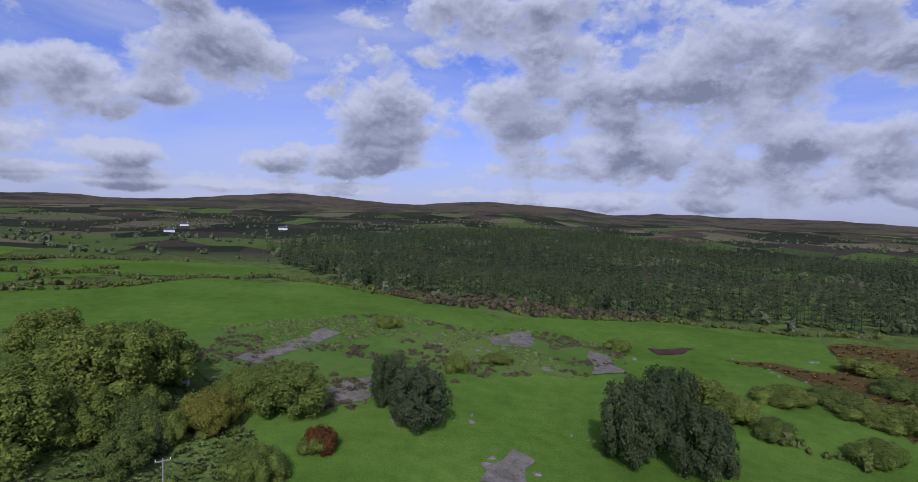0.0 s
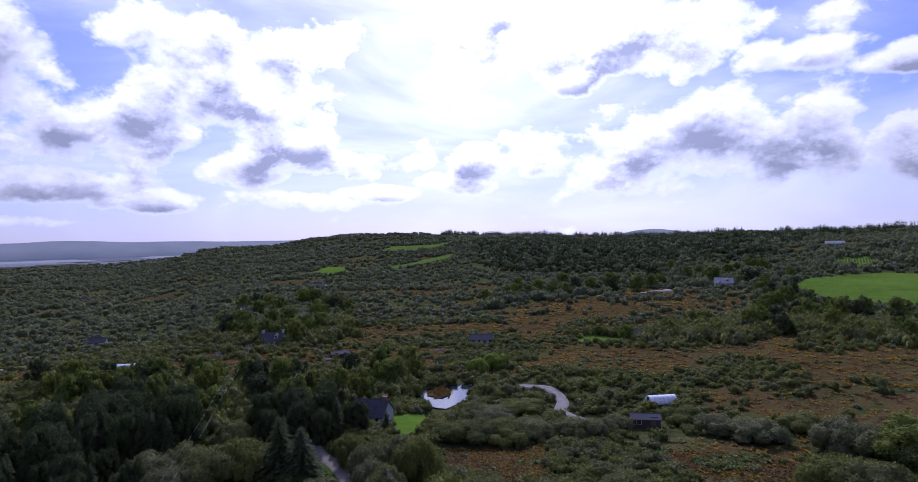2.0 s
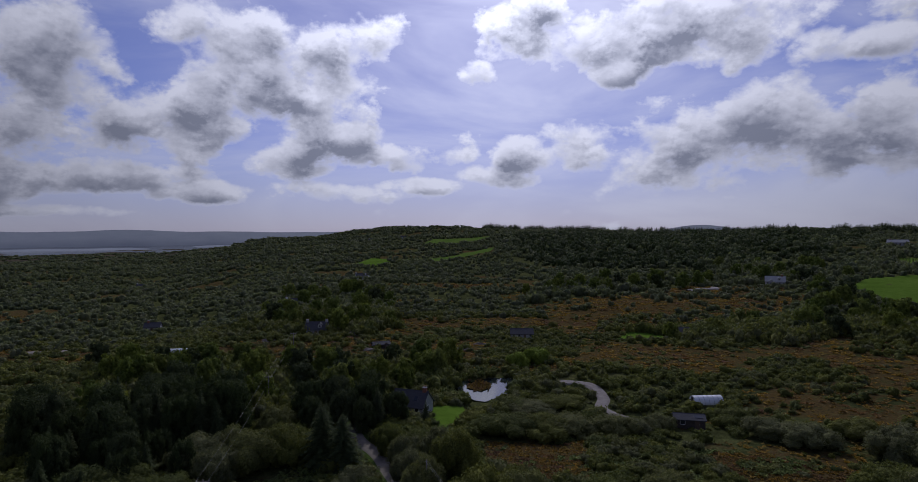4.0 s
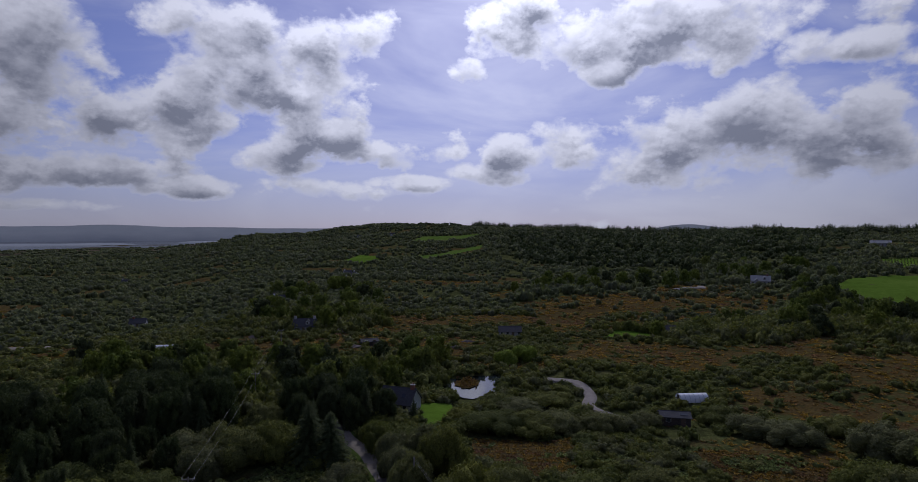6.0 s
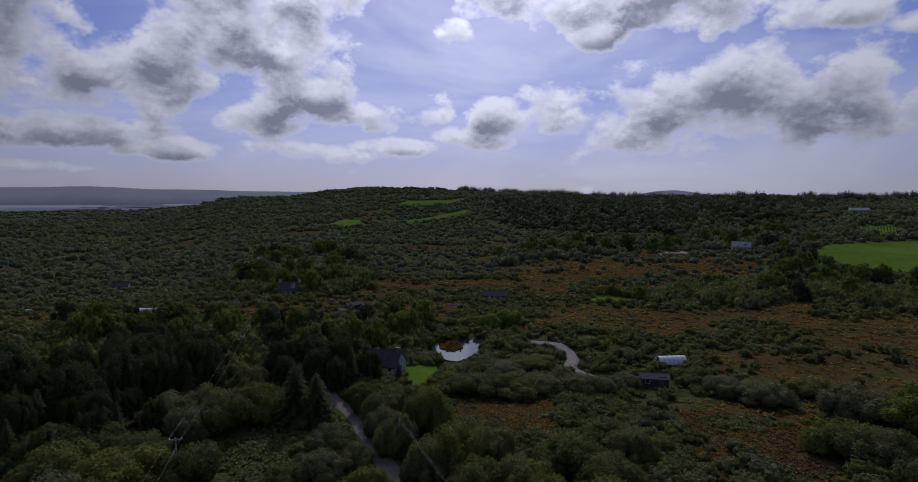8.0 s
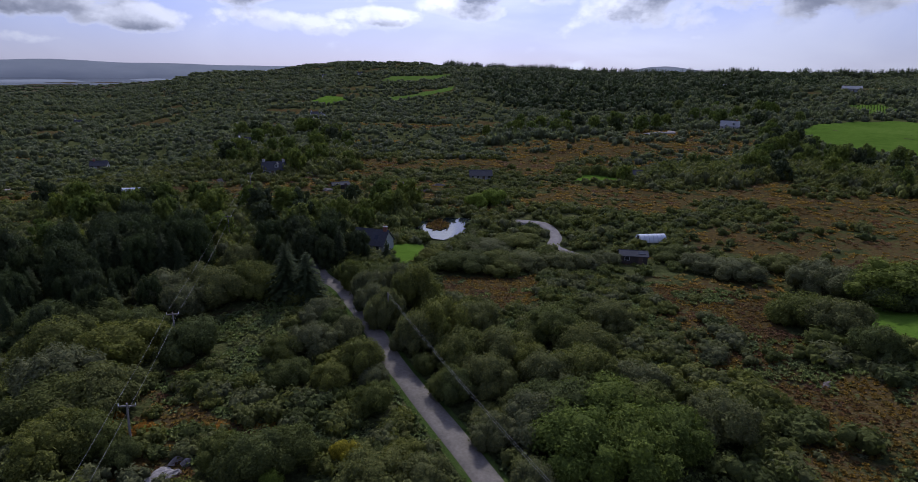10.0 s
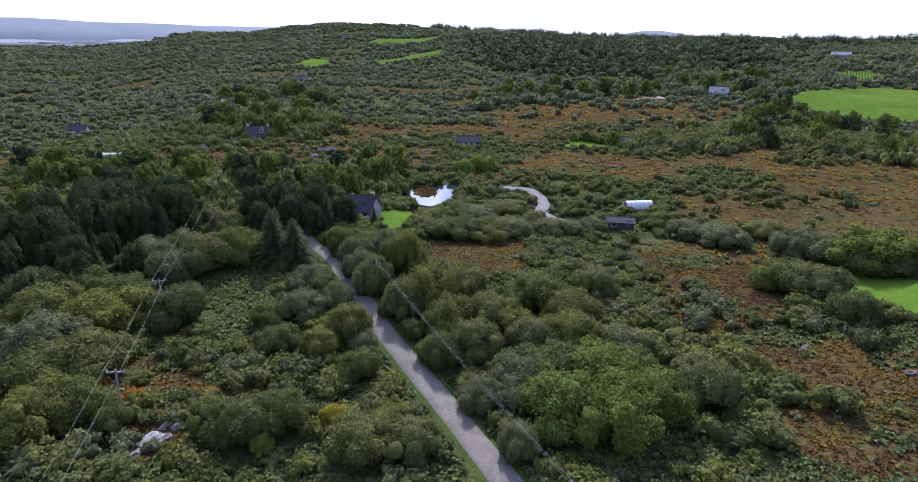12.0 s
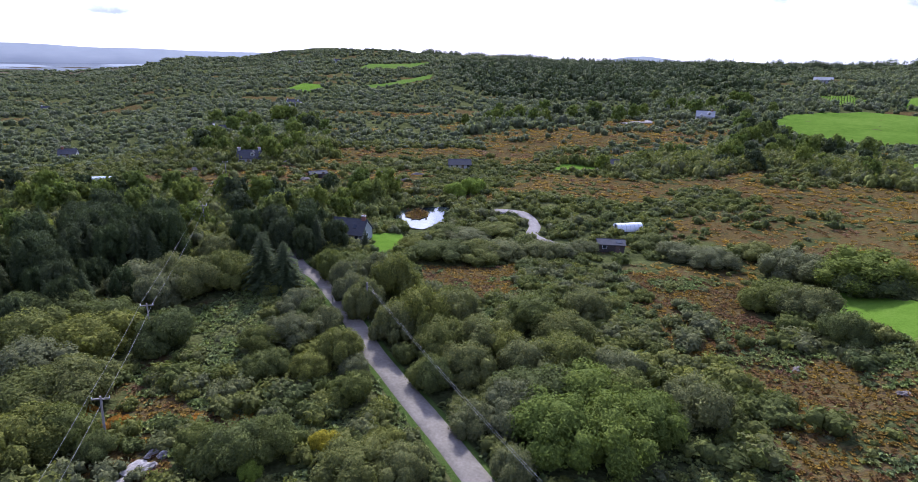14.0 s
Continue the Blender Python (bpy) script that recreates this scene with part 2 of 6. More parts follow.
rough_grass = ramp(t, mid_, (0.3, (0.080, 0.105, 0.024)), (0.52, (0.12, 0.185, 0.034)), (0.7, (0.165, 0.17, 0.05)))
c = blend(t, span(t, calc(t, "ADD", attribute(t, "heath"), calc(t, "MULTIPLY", calc(t, "SUBTRACT", mid_, 0.5), 2.4)), 0.35, 0.65), green, brown)
c = blend(t, attribute(t, "grass"), c, rough_grass)
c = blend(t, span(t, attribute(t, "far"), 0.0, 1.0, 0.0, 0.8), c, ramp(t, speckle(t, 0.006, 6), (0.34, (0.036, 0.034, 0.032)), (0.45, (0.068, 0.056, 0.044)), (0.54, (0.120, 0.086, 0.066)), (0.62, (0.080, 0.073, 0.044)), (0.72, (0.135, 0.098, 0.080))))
cells = t.nodes.new("ShaderNodeTexVoronoi")
cells.inputs["Scale"].default_value, cells.inputs["Randomness"].default_value = 0.011, 0.85
t.links.new(vec(t, "MULTIPLY", local(t), (1.0, 0.6, 0.0)), cells.inputs["Vector"])
plots = t.nodes.new("ShaderNodeSeparateColor")
t.links.new(cells.outputs["Color"], plots.inputs[0])
patch = ramp(t, plots.outputs[0], (0.0, (0.028, 0.032, 0.020)), (0.42, (0.042, 0.044, 0.026)), (0.46, (0.08, 0.115, 0.03)), (0.56, (0.095, 0.13, 0.035)), (0.60, (0.085, 0.062, 0.042)), (0.82, (0.05, 0.045, 0.034)), (0.88, (0.16, 0.135, 0.075)), (1.0, (0.08, 0.10, 0.038)))
c = blend(t, attribute(t, "farm"), c, patch)
c = blend(t, 1.0, c, ramp(t, fine_, (0.3, (0.6, 0.6, 0.6)), (0.7, (1.35, 1.35, 1.3))), "MULTIPLY")
t.links.new(c, b.inputs["Base Color"])
relief(t, b, calc(t, "ADD", fine_, mid_), 0.9, 0.5)


def turf(name, low, mid, high):
    m, t, b = material(name, 1.0)
    b.inputs["Specular IOR Level"].default_value = 0.0
    f1, f2, f3 = speckle(t, 0.025, 4), speckle(t, 0.3, 4), speckle(t, 3.0, 3)
    f = calc(t, "ADD", calc(t, "MULTIPLY", f1, 0.45), calc(t, "ADD", calc(t, "MULTIPLY", f2, 0.3), calc(t, "MULTIPLY", f3, 0.25)))
    c = ramp(t, f, (0.36, low), (0.5, mid), (0.63, high))
    t.links.new(c, b.inputs["Base Color"])
    relief(t, b, calc(t, "ADD", f3, f2), 0.7, 0.25)
    return m


PASTURE = turf("pasture_grass", (0.066, 0.114, 0.015), (0.096, 0.163, 0.022), (0.136, 0.200, 0.034))
LUSH = turf("lawn_grass", (0.070, 0.127, 0.014), (0.103, 0.178, 0.021), (0.136, 0.211, 0.033))
DULL_GRASS = turf("rough_pasture", (0.067, 0.105, 0.017), (0.095, 0.158, 0.027), (0.133, 0.158, 0.043))
HEATH_TURF = turf("heathy_turf", (0.055, 0.045, 0.018), (0.095, 0.065, 0.022), (0.12, 0.10, 0.03))
STUBBLE = turf("grain_stubble", (0.26, 0.18, 0.075), (0.36, 0.26, 0.12), (0.42, 0.32, 0.16))
PLOUGH = turf("bare_earth", (0.055, 0.030, 0.024), (0.085, 0.048, 0.038), (0.12, 0.07, 0.055))
VERGE_GRASS = turf("verge_grass", (0.045, 0.062, 0.018), (0.07, 0.105, 0.024), (0.10, 0.125, 0.035))
TARMAC = two_tone("worn_tarmac", (0.130, 0.112, 0.088), (0.250, 0.216, 0.172), 0.45, 0.9, 0.4, 0.03)
GRAVEL = two_tone("packed_gravel", (0.17, 0.145, 0.13), (0.29, 0.26, 0.235), 0.6, 0.95, 0.6, 0.04)
SCREE = two_tone("quarry_rubble", (0.09, 0.076, 0.05), (0.23, 0.20, 0.15), 0.5, 0.95, 0.8, 0.15)
PALE_STONE = two_tone("bleached_rock", (0.16, 0.14, 0.125), (0.46, 0.42, 0.39), 1.3, 0.95, 1.0, 0.2)
STONE = two_tone("lichened_rock", (0.085, 0.068, 0.055), (0.29, 0.245, 0.215), 1.1, 0.95, 1.0, 0.2)
WATER, t, b = material("still_water", 0.06)
b.inputs["Base Color"].default_value = (0.02, 0.028, 0.03, 1)
b.inputs["Specular IOR Level"].default_value = 0.5
relief(t, b, speckle(t, 1.5, 3), 0.05, 0.05)
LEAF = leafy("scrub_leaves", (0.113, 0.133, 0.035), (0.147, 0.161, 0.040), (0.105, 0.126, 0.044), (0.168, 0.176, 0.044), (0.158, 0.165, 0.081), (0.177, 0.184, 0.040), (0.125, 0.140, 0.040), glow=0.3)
# leaves of far plants, paled and blued to paint in distance haze
FAR_LEAF = leafy("hazed_scrub_leaves", (0.141, 0.158, 0.076), (0.165, 0.185, 0.085), (0.128, 0.148, 0.085), (0.180, 0.199, 0.089), (0.162, 0.172, 0.105), (0.151, 0.172, 0.074), glow=0.35)
# conifer needles; these dark tones also stand in for cloud shade on scrub
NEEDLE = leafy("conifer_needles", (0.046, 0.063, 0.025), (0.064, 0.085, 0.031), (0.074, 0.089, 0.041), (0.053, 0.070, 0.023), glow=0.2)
GORSE = leafy("yellow_leaves", (0.30, 0.26, 0.03), (0.36, 0.30, 0.03), (0.24, 0.24, 0.03))
RUST = leafy("rusty_leaves", (0.13, 0.045, 0.018), (0.17, 0.07, 0.02), (0.10, 0.04, 0.02))
HEATHER = leafy("heather_tufts", (0.166, 0.090, 0.056), (0.177, 0.113, 0.044), (0.248, 0.152, 0.032), (0.281, 0.171, 0.027), (0.199, 0.148, 0.040), (0.182, 0.094, 0.042), (0.238, 0.148, 0.032), glow=0.3)
FERN = leafy("bracken_fronds", (0.160, 0.204, 0.062), (0.192, 0.237, 0.074), (0.207, 0.219, 0.068), (0.160, 0.196, 0.083), (0.202, 0.245, 0.064), glow=0.3)
YELLOWING = leafy("yellowing_leaves", (0.20, 0.21, 0.035), (0.24, 0.23, 0.04), (0.18, 0.20, 0.04))
TREE_LEAF = leafy("broad_tree_leaves", (0.113, 0.150, 0.032), (0.147, 0.188, 0.037), (0.181, 0.210, 0.040), (0.127, 0.166, 0.035), (0.165, 0.188, 0.050), glow=0.3)
BROWN_SCRUB = leafy("brown_willow_leaves", (0.094, 0.077, 0.045), (0.121, 0.094, 0.052), (0.105, 0.099, 0.050), glow=0.2)
ORANGE_FERN = leafy("orange_bracken", (0.36, 0.18, 0.022), (0.30, 0.14, 0.022), (0.40, 0.22, 0.03), glow=0.3)
LIME_LEAF = leafy("lime_leaves", (0.19, 0.25, 0.04), (0.22, 0.28, 0.045), glow=0.3)
BARK = two_tone("bark", (0.05, 0.04, 0.03), (0.13, 0.11, 0.09), 3.0, 0.95, 0.8, 0.03)

# ---- the lie of the land: heights along radial sections from the hover point ----
RADII = (0, 60, 120, 200, 350, 550, 900, 1400, 2200, 3400, 4800)
SECTIONS = []


def section(bearing, *heights):
    SECTIONS.append((bearing, heights))


section(96, 0, 0, 0, -2, -6, -8, -8, -6, -4, 10, 35)
section(60, 0, 0, -2, -4, -6, -8, -10, -14, -26, -36, -38)
section(36, 0, 0, -1, -2, -5, -8, -11, -16, -24, -37, -38)
section(23, 0, 0, 0, 1, 3, 6, 18, 30, 0, -37, -38)
section(11, 0, 0, 0, 0, 2, 9, 30, 55, 25, -20, 30)
section(-2, 0, 0, 0, 0, 1, 7, 33, 47, 30, 0, 30)
section(-16, 0, 0, 0, 0, 2, 8, 30, 40, 25, 10, 20)
section(-30, 0, 0, 1, 2, 5, 12, 34, 42, 30, 10, 20)
section(-47, 0, 2, 8, 5, 4, 10, 40, 66, 50, 30, 30)
section(-64, 0, 3, 9, 8, 6, 12, 30, 55, 88, 60, 60)
section(-79, 0, 3, 8, 10, 10, 12, 26, 40, 110, 310, 150)
section(-88, 0, 3, 8, 11, 14, 14, 20, 35, 80, 150, 120)
section(-95, 0, 3, 8, 12, 20, 16, 14, 30, 60, 100, 140)
section(-114, 0, 3, 9, 14, 21, 20, 16, 30, 50, 90, 130)
section(-125, 0, 3, 10, 15, 20, 20, 22, 35, 80, 205, 130)
section(-143, 0, 3, 10, 13, 14, 12, 16, 30, 60, 100, 100)
section(-156, 0, 3, 9, 12, 8, 8, 15, 30, 60, 145, 120)
section(-176, 0, 2, 6, 8, 0, -2, 5, 25, 60, 132, 110)
section(-190, 0, 1, 3, 2, -5, -6, -2, 10, 30, 60, 70)
section(-213, 0, 1, 2, 0, -6, -8, -6, 0, 10, 25, 35)
section(-240, 0, 0, 0, -2, -6, -8, -8, -4, 0, 10, 35)
section(-264, 0, 0, 0, -2, -6, -8, -8, -6, -4, 10, 35)
# how far the distant tops stand above or below that, by bearing
TOPS = ((-240, 0), (-212.6, 7), (-206, 20), (-199.7, 0), (-195.8, 24), (-189.4, 2), (-186.1, 16), (-183.8, 13), (-179.1, 3), (-174.4, 1), (-168.5, -29), (-163.8, -15), (-160.4, 5), (-156.5, 24), (-153.3, 7), (-148.3, 5), (-145.4, 9), (-140.2, 4), (-137, -12), (-134.4, -48), (-132.4, -42), (-128.3, -26), (-125, 4), (-121.8, 20), (-117.7, 28), (-114.3, 12), (-107.2, 16), (-98.4, -7), (-93.2, -2), (-90.4, 36), (-88.3, -19), (-84.1, 28), (-81.4, 12), (-78.5, 5), (-75.6, 21), (-73.8, 2), (-69.1, 54), (-65.5, 80), (-62, 70), (-55, 73), (-50, 0))
SECTIONS.sort()
BEARINGS = np.array([s[0] for s in SECTIONS], float)
TABLE = np.array([s[1] for s in SECTIONS], float)
KNOTS = np.log(np.array(RADII, float) + 40)
SLOPES = np.gradient(TABLE, KNOTS, axis=1)


def grain(x, y, seed=0):
    """Smooth value noise in 0..1, for arrays."""
    xi, yi = np.floor(x), np.floor(y)
    u, v = x - xi, y - yi
    u, v = u * u * (3 - 2 * u), v * v * (3 - 2 * v)

    def dice(i, j):
        h = np.sin(i * 127.1 + j * 311.7 + seed * 74.7) * 43758.5453
        return h - np.floor(h)

    return (dice(xi, yi) * (1 - u) + dice(xi + 1, yi) * u) * (1 - v) + (dice(xi, yi + 1) * (1 - u) + dice(xi + 1, yi + 1) * u) * v


def rough(x, y, seed=0, octaves=4):
    total, size = 0, 0
    for k in range(octaves):
        total, size = total + grain(x * 2 ** k, y * 2 ** k, seed + k) / 2 ** k, size + 1 / 2 ** k
    return total / size


def height(x, y):
    """Height of the ground, for numbers or arrays."""
    x, y = np.asarray(x, float), np.asarray(y, float)
    r = np.hypot(x, y)
    b = np.degrees(np.arctan2(-x, y))
    b = np.where(b > 96, b - 360, b)
    i = np.clip(np.searchsorted(BEARINGS, b) - 1, 0, len(BEARINGS) - 2)
    u = np.clip((b - BEARINGS[i]) / (BEARINGS[i + 1] - BEARINGS[i]), 0, 1)
    u = u * u * (3 - 2 * u)
    q = np.log(np.minimum(r, 4800) + 40)
    j = np.clip(np.searchsorted(KNOTS, q) - 1, 0, len(KNOTS) - 2)
    h = KNOTS[j + 1] - KNOTS[j]
    s = (q - KNOTS[j]) / h
    z = 0
    for k, w in ((i, 1 - u), (i + 1, u)):
        z = z + w * (TABLE[k, j] * (1 + 2 * s) * (1 - s) ** 2 + SLOPES[k, j] * h * s * (1 - s) ** 2
                     + TABLE[k, j + 1] * s * s * (3 - 2 * s) + SLOPES[k, j + 1] * h * s * s * (s - 1))
    near = np.clip((r - 25) / 60, 0, 1)
    z = z + near * (rough(x / 45, y / 45, 5) - 0.5) * 4.0 + near * (rough(x / 14, y / 14, 9, 2) - 0.5) * 0.9
    far = np.clip((r - 350) / 900, 0, 1)
    z = z + far * (rough(x / 260, y / 260, 2) - 0.5) * 22 + np.clip((r - 1500) / 1500, 0, 1) * (rough(x / 420, y / 420, 7, 5) - 0.5) * 50 * np.clip((z + 20) / 60, 0, 1)
    z = z + np.interp(b, [q[0] for q in TOPS], [q[1] for q in TOPS]) * np.exp(-((r - 3400) / 750) ** 2)
    return z

# ---- helpers that make meshes ----
from mathutils import geometry


def mesh_of(name, verts, faces, mats, slots=None, tints=None, smooth=False):
    """A mesh from arrays: verts n x 3, faces a list of index arrays (m x 3 or m x 4)."""
    me = bpy.data.meshes.new(name)
    faces = [np.asarray(f, np.int32) for f in faces if len(f)]
    flat = np.concatenate([f.ravel() for f in faces])
    sizes = np.concatenate([np.full(len(f), f.shape[1], np.int32) for f in faces])
    me.vertices.add(len(verts))
    me.vertices.foreach_set("co", np.asarray(verts, np.float32).ravel())
    me.loops.add(len(flat))
    me.loops.foreach_set("vertex_index", flat)
    me.polygons.add(len(sizes))
    me.polygons.foreach_set("loop_start", np.concatenate([[0], np.cumsum(sizes)[:-1]]).astype(np.int32))
    for m in mats if isinstance(mats, (list, tuple)) else [mats]:
        me.materials.append(m)
    if slots is not None:
        me.polygons.foreach_set("material_index", np.asarray(slots, np.int32))
    me.polygons.foreach_set("use_smooth", np.full(len(sizes), bool(smooth)))
    me.update(calc_edges=True)
    for key, val in (tints or {}).items():
        me.attributes.new(key, "FLOAT", "POINT").data.foreach_set("value", np.asarray(val, np.float32))
    me.validate()
    return me


def inside(poly, x, y):
    """Which of the places lie in the polygon."""
    x, y = np.asarray(x, float), np.asarray(y, float)
    hit = np.zeros(x.shape, bool)
    for (x1, y1), (x2, y2) in zip(poly, [*poly[1:], poly[0]]):
        if y1 != y2:
            hit ^= ((y1 > y) != (y2 > y)) & (x < (x2 - x1) * (y - y1) / (y2 - y1) + x1)
    return hit


def spline(points, step):
    """A smooth line through points, at about even steps."""
    p = [Vector((*q, 0)) for q in points]
    p = [2 * p[0] - p[1], *p, 2 * p[-1] - p[-2]]
    out = []
    for a, b, c, d in zip(p, p[1:], p[2:], p[3:]):
        n = max(1, int((c - b).length / step))
        for k in range(n):
            s = k / n
            out.append(0.5 * (2 * b + (c - a) * s + (2 * a - 5 * b + 4 * c - d) * s * s + (3 * b - a - 3 * c + d) * s ** 3))
    out.append(p[-2])
    return [(v.x, v.y) for v in out]


def ragged(poly, step, sway):
    """The polygon's outline, densified and a little uneven."""
    out = []
    for (x1, y1), (x2, y2) in zip(poly, [*poly[1:], poly[0]]):
        n = max(1, int(math.hypot(x2 - x1, y2 - y1) / step))
        for k in range(n):
            x, y = x1 + (x2 - x1) * k / n, y1 + (y2 - y1) * k / n
            out.append((x + (float(grain(x / step / 2, y / step / 2, 3)) - 0.5) * sway, y + (float(grain(x / step / 2, y / step / 2, 4)) - 0.5) * sway))
    return out


def over(x, y, lift):
    return height(x, y) + lift * (1 + np.hypot(x, y) / 120)


def draped(name, poly, mat, lift=0.06, sway=1.0, label="", category="field", level=None, kind="structure"):
    """A sheet of land cover laid on the ground within an outline."""
    cx, cy = np.mean([p[0] for p in poly]), np.mean([p[1] for p in poly])
    step = max(1.5, math.hypot(cx, cy) * 0.018)
    line = ragged(poly, step, sway)
    xs, ys = [p[0] for p in poly], [p[1] for p in poly]
    gx, gy = np.meshgrid(np.arange(min(xs), max(xs), step), np.arange(min(ys), max(ys), step))
    keep = inside(line, gx, gy)
    pts = [Vector(p) for p in line] + [Vector(p) for p in zip(gx[keep], gy[keep])]
    n = len(line)
    v, _, f, *_ = geometry.delaunay_2d_cdt(pts, [(k, (k + 1) % n) for k in range(n)], [], 1, 1e-4)
    v = np.array([(p.x, p.y) for p in v])
    z = over(v[:, 0], v[:, 1], lift) if level is None else np.full(len(v), level)
    ob = new(name, mesh_of(name, np.column_stack([v, z]), [np.array([q for q in f if len(q) == 3])], mat, smooth=True))
    CLEAR.append(poly)
    return tagged(ob, label, category, kind=kind)


def ribbon(name, points, width, mat, lift=0.1, label="", category="road", crown=0.0, step=2.0):
    """A road or track laid along a line."""
    line = spline(points, step)
    vs, fs = [], []
    for k, (x, y) in enumerate(line):
        a, b = line[max(0, k - 1)], line[min(len(line) - 1, k + 1)]
        d = math.hypot(b[0] - a[0], b[1] - a[1]) or 1
        nx, ny = (b[1] - a[1]) / d, -(b[0] - a[0]) / d
        z0 = float(over(x, y, lift))
        for s in (-1.5, -1, -0.5, 0, 0.5, 1, 1.5):
            w = width / 2 * s * (1 + 0.12 * (float(grain(k * 0.35, s * 3, 8)) - 0.5) * (abs(s) == 1))
            px_, py_ = x + nx * w, y + ny * w
            g_ = float(over(px_, py_, lift))
            vs.append((px_, py_, max(z0, g_) + crown * (1 - s * s) if abs(s) <= 1 else g_ - 0.6))
        if k:
            o = 7 * k
            fs += [(o - 7 + j, o - 6 + j, o + 1 + j, o + j) for j in range(6)]
    ob = new(name, mesh_of(name, vs, [np.array(fs)], mat, smooth=True))
    LINES.append((line, width))
    return tagged(ob, label, category, kind="structure")


CLEAR, LINES, SPOTS = [], [], []

# ---- open heath, bracken and rough grazing by outline ----
RISE = [(6, 333), (43, 360), (75, 371), (110, 397), (142, 410), (164, 376), (158, 342), (123, 286), (100, 282), (79, 292), (49, 262), (26, 238), (11, 238)]
ROCKY = [(-120, 191), (-116, 201), (-107, 205), (-96, 209), (-79, 210), (-66, 219), (-53, 222), (-42, 215), (-29, 222), (-16, 223), (-9, 209), (-17, 188), (-33, 186), (-53, 190), (-65, 178), (-90, 186), (-107, 192)]
MIDDLE = [(21, 226), (42, 224), (53, 218), (70, 209), (77, 199), (72, 178), (57, 174), (44, 178), (32, 179), (23, 185)]
SLOPE = [(95, 215), (123, 223), (138, 213), (170, 190), (175, 160), (137, 166), (124, 172), (107, 171), (92, 175), (88, 195)]
OPEN_MOOR = [(57, 154), (76, 160), (93, 156), (120, 148), (150, 120), (94, 111), (81, 120), (73, 127), (62, 132), (52, 128), (49, 135)]
GOLD = [(32, 108), (45, 113), (57, 110), (56, 96), (51, 86), (48, 78), (47, 70), (40, 68), (36, 74), (37, 84), (35, 92), (31, 98)]
GOLD_WEST = [(45, 77), (53, 73), (60, 63), (62, 52), (50, 40), (32, 46), (35, 54), (40, 58), (41, 64), (42, 70)]
POLE_HEATH = [(-48, 72), (-40, 71), (-34, 62), (-26, 61), (-22, 58), (-26, 56), (-32, 54), (-35, 56), (-31, 50), (-33, 46), (-39, 48), (-44, 55), (-44, 61)]
LANE_HEATH = [(-8, 113), (1, 119), (11, 115), (14, 105), (10, 93), (2, 94), (-5, 97)]
HOUSE_HEATH = [(98, 181), (137, 200), (167, 161), (131, 82), (207, 73), (231, 39), (187, 11), (154, -8), (126, 15), (101, 28), (101, 59), (87, 86), (75, 117), (67, 126)]
HEATHS = [RISE, ROCKY, MIDDLE, SLOPE, OPEN_MOOR, GOLD, GOLD_WEST, POLE_HEATH, LANE_HEATH, HOUSE_HEATH]
# closed woods and thickets by outline
POND_WOOD = [(-145, 173), (-132, 181), (-88, 171), (-52, 171), (-20, 182), (-15, 163), (-35, 143), (-42, 127), (-82, 128), (-102, 118)]
HOUSES_WOOD = [(-126, 244), (-139, 303), (-138, 348), (-126, 387), (-78, 334), (-58, 246), (-66, 226), (-82, 222), (-100, 214)]
BELT_WOOD = [(-3, 334), (5, 404), (42, 454), (80, 465), (125, 456), (175, 542), (224, 544), (243, 455), (212, 386), (178, 385), (132, 422), (100, 396), (41, 362), (4, 336)]
CROSS_WOOD = [(39, 244), (78, 248), (114, 257), (175, 362), (185, 344), (173, 290), (191, 272), (181, 224), (155, 190), (137, 215), (123, 226), (95, 217), (68, 224)]
HILL_WOOD = [(260, 479), (349, 573), (459, 652), (556, 722), (354, 451), (235, 435)]
# scrub slope under cloud, its shade put in by darker foliage
SHADED_SCRUB = [(-21, 1033), (74, 1086), (255, 1235), (430, 1150), (526, 936), (278, 555), (164, 540), (113, 540), (40, 564), (-22, 736)]
WOODS = [POND_WOOD, HOUSES_WOOD, BELT_WOOD, CROSS_WOOD, HILL_WOOD, SHADED_SCRUB]
BRACKEN = [(-43, 82), (-44, 93), (-37, 96), (-29, 81), (-23, 70), (-30, 66), (-39, 73)]
ROUGH = [(217, 37), (209, 13), (186, -12), (150, -8), (148, 6), (126, 15), (139, 26)]
SCRUBBY_GRASS = [(20, -60), (60, -40), (100, -60), (165, -25), (170, -60), (130, -100), (110, -125), (60, -125), (40, -110)]


def bearing_of(x, y):
    b = np.degrees(np.arctan2(-x, y))
    return np.where(b > 96, b - 360, b)


def woody(x, y):
    """Where closed woods stand, 0 or 1."""
    v = np.zeros(np.shape(x))
    for p in WOODS:
        v = np.where(inside(p, x + (grain(x / 9, y / 9, 1) - 0.5) * 14, y + (grain(x / 9, y / 9, 2) - 0.5) * 14), 1.0, v)
    return v


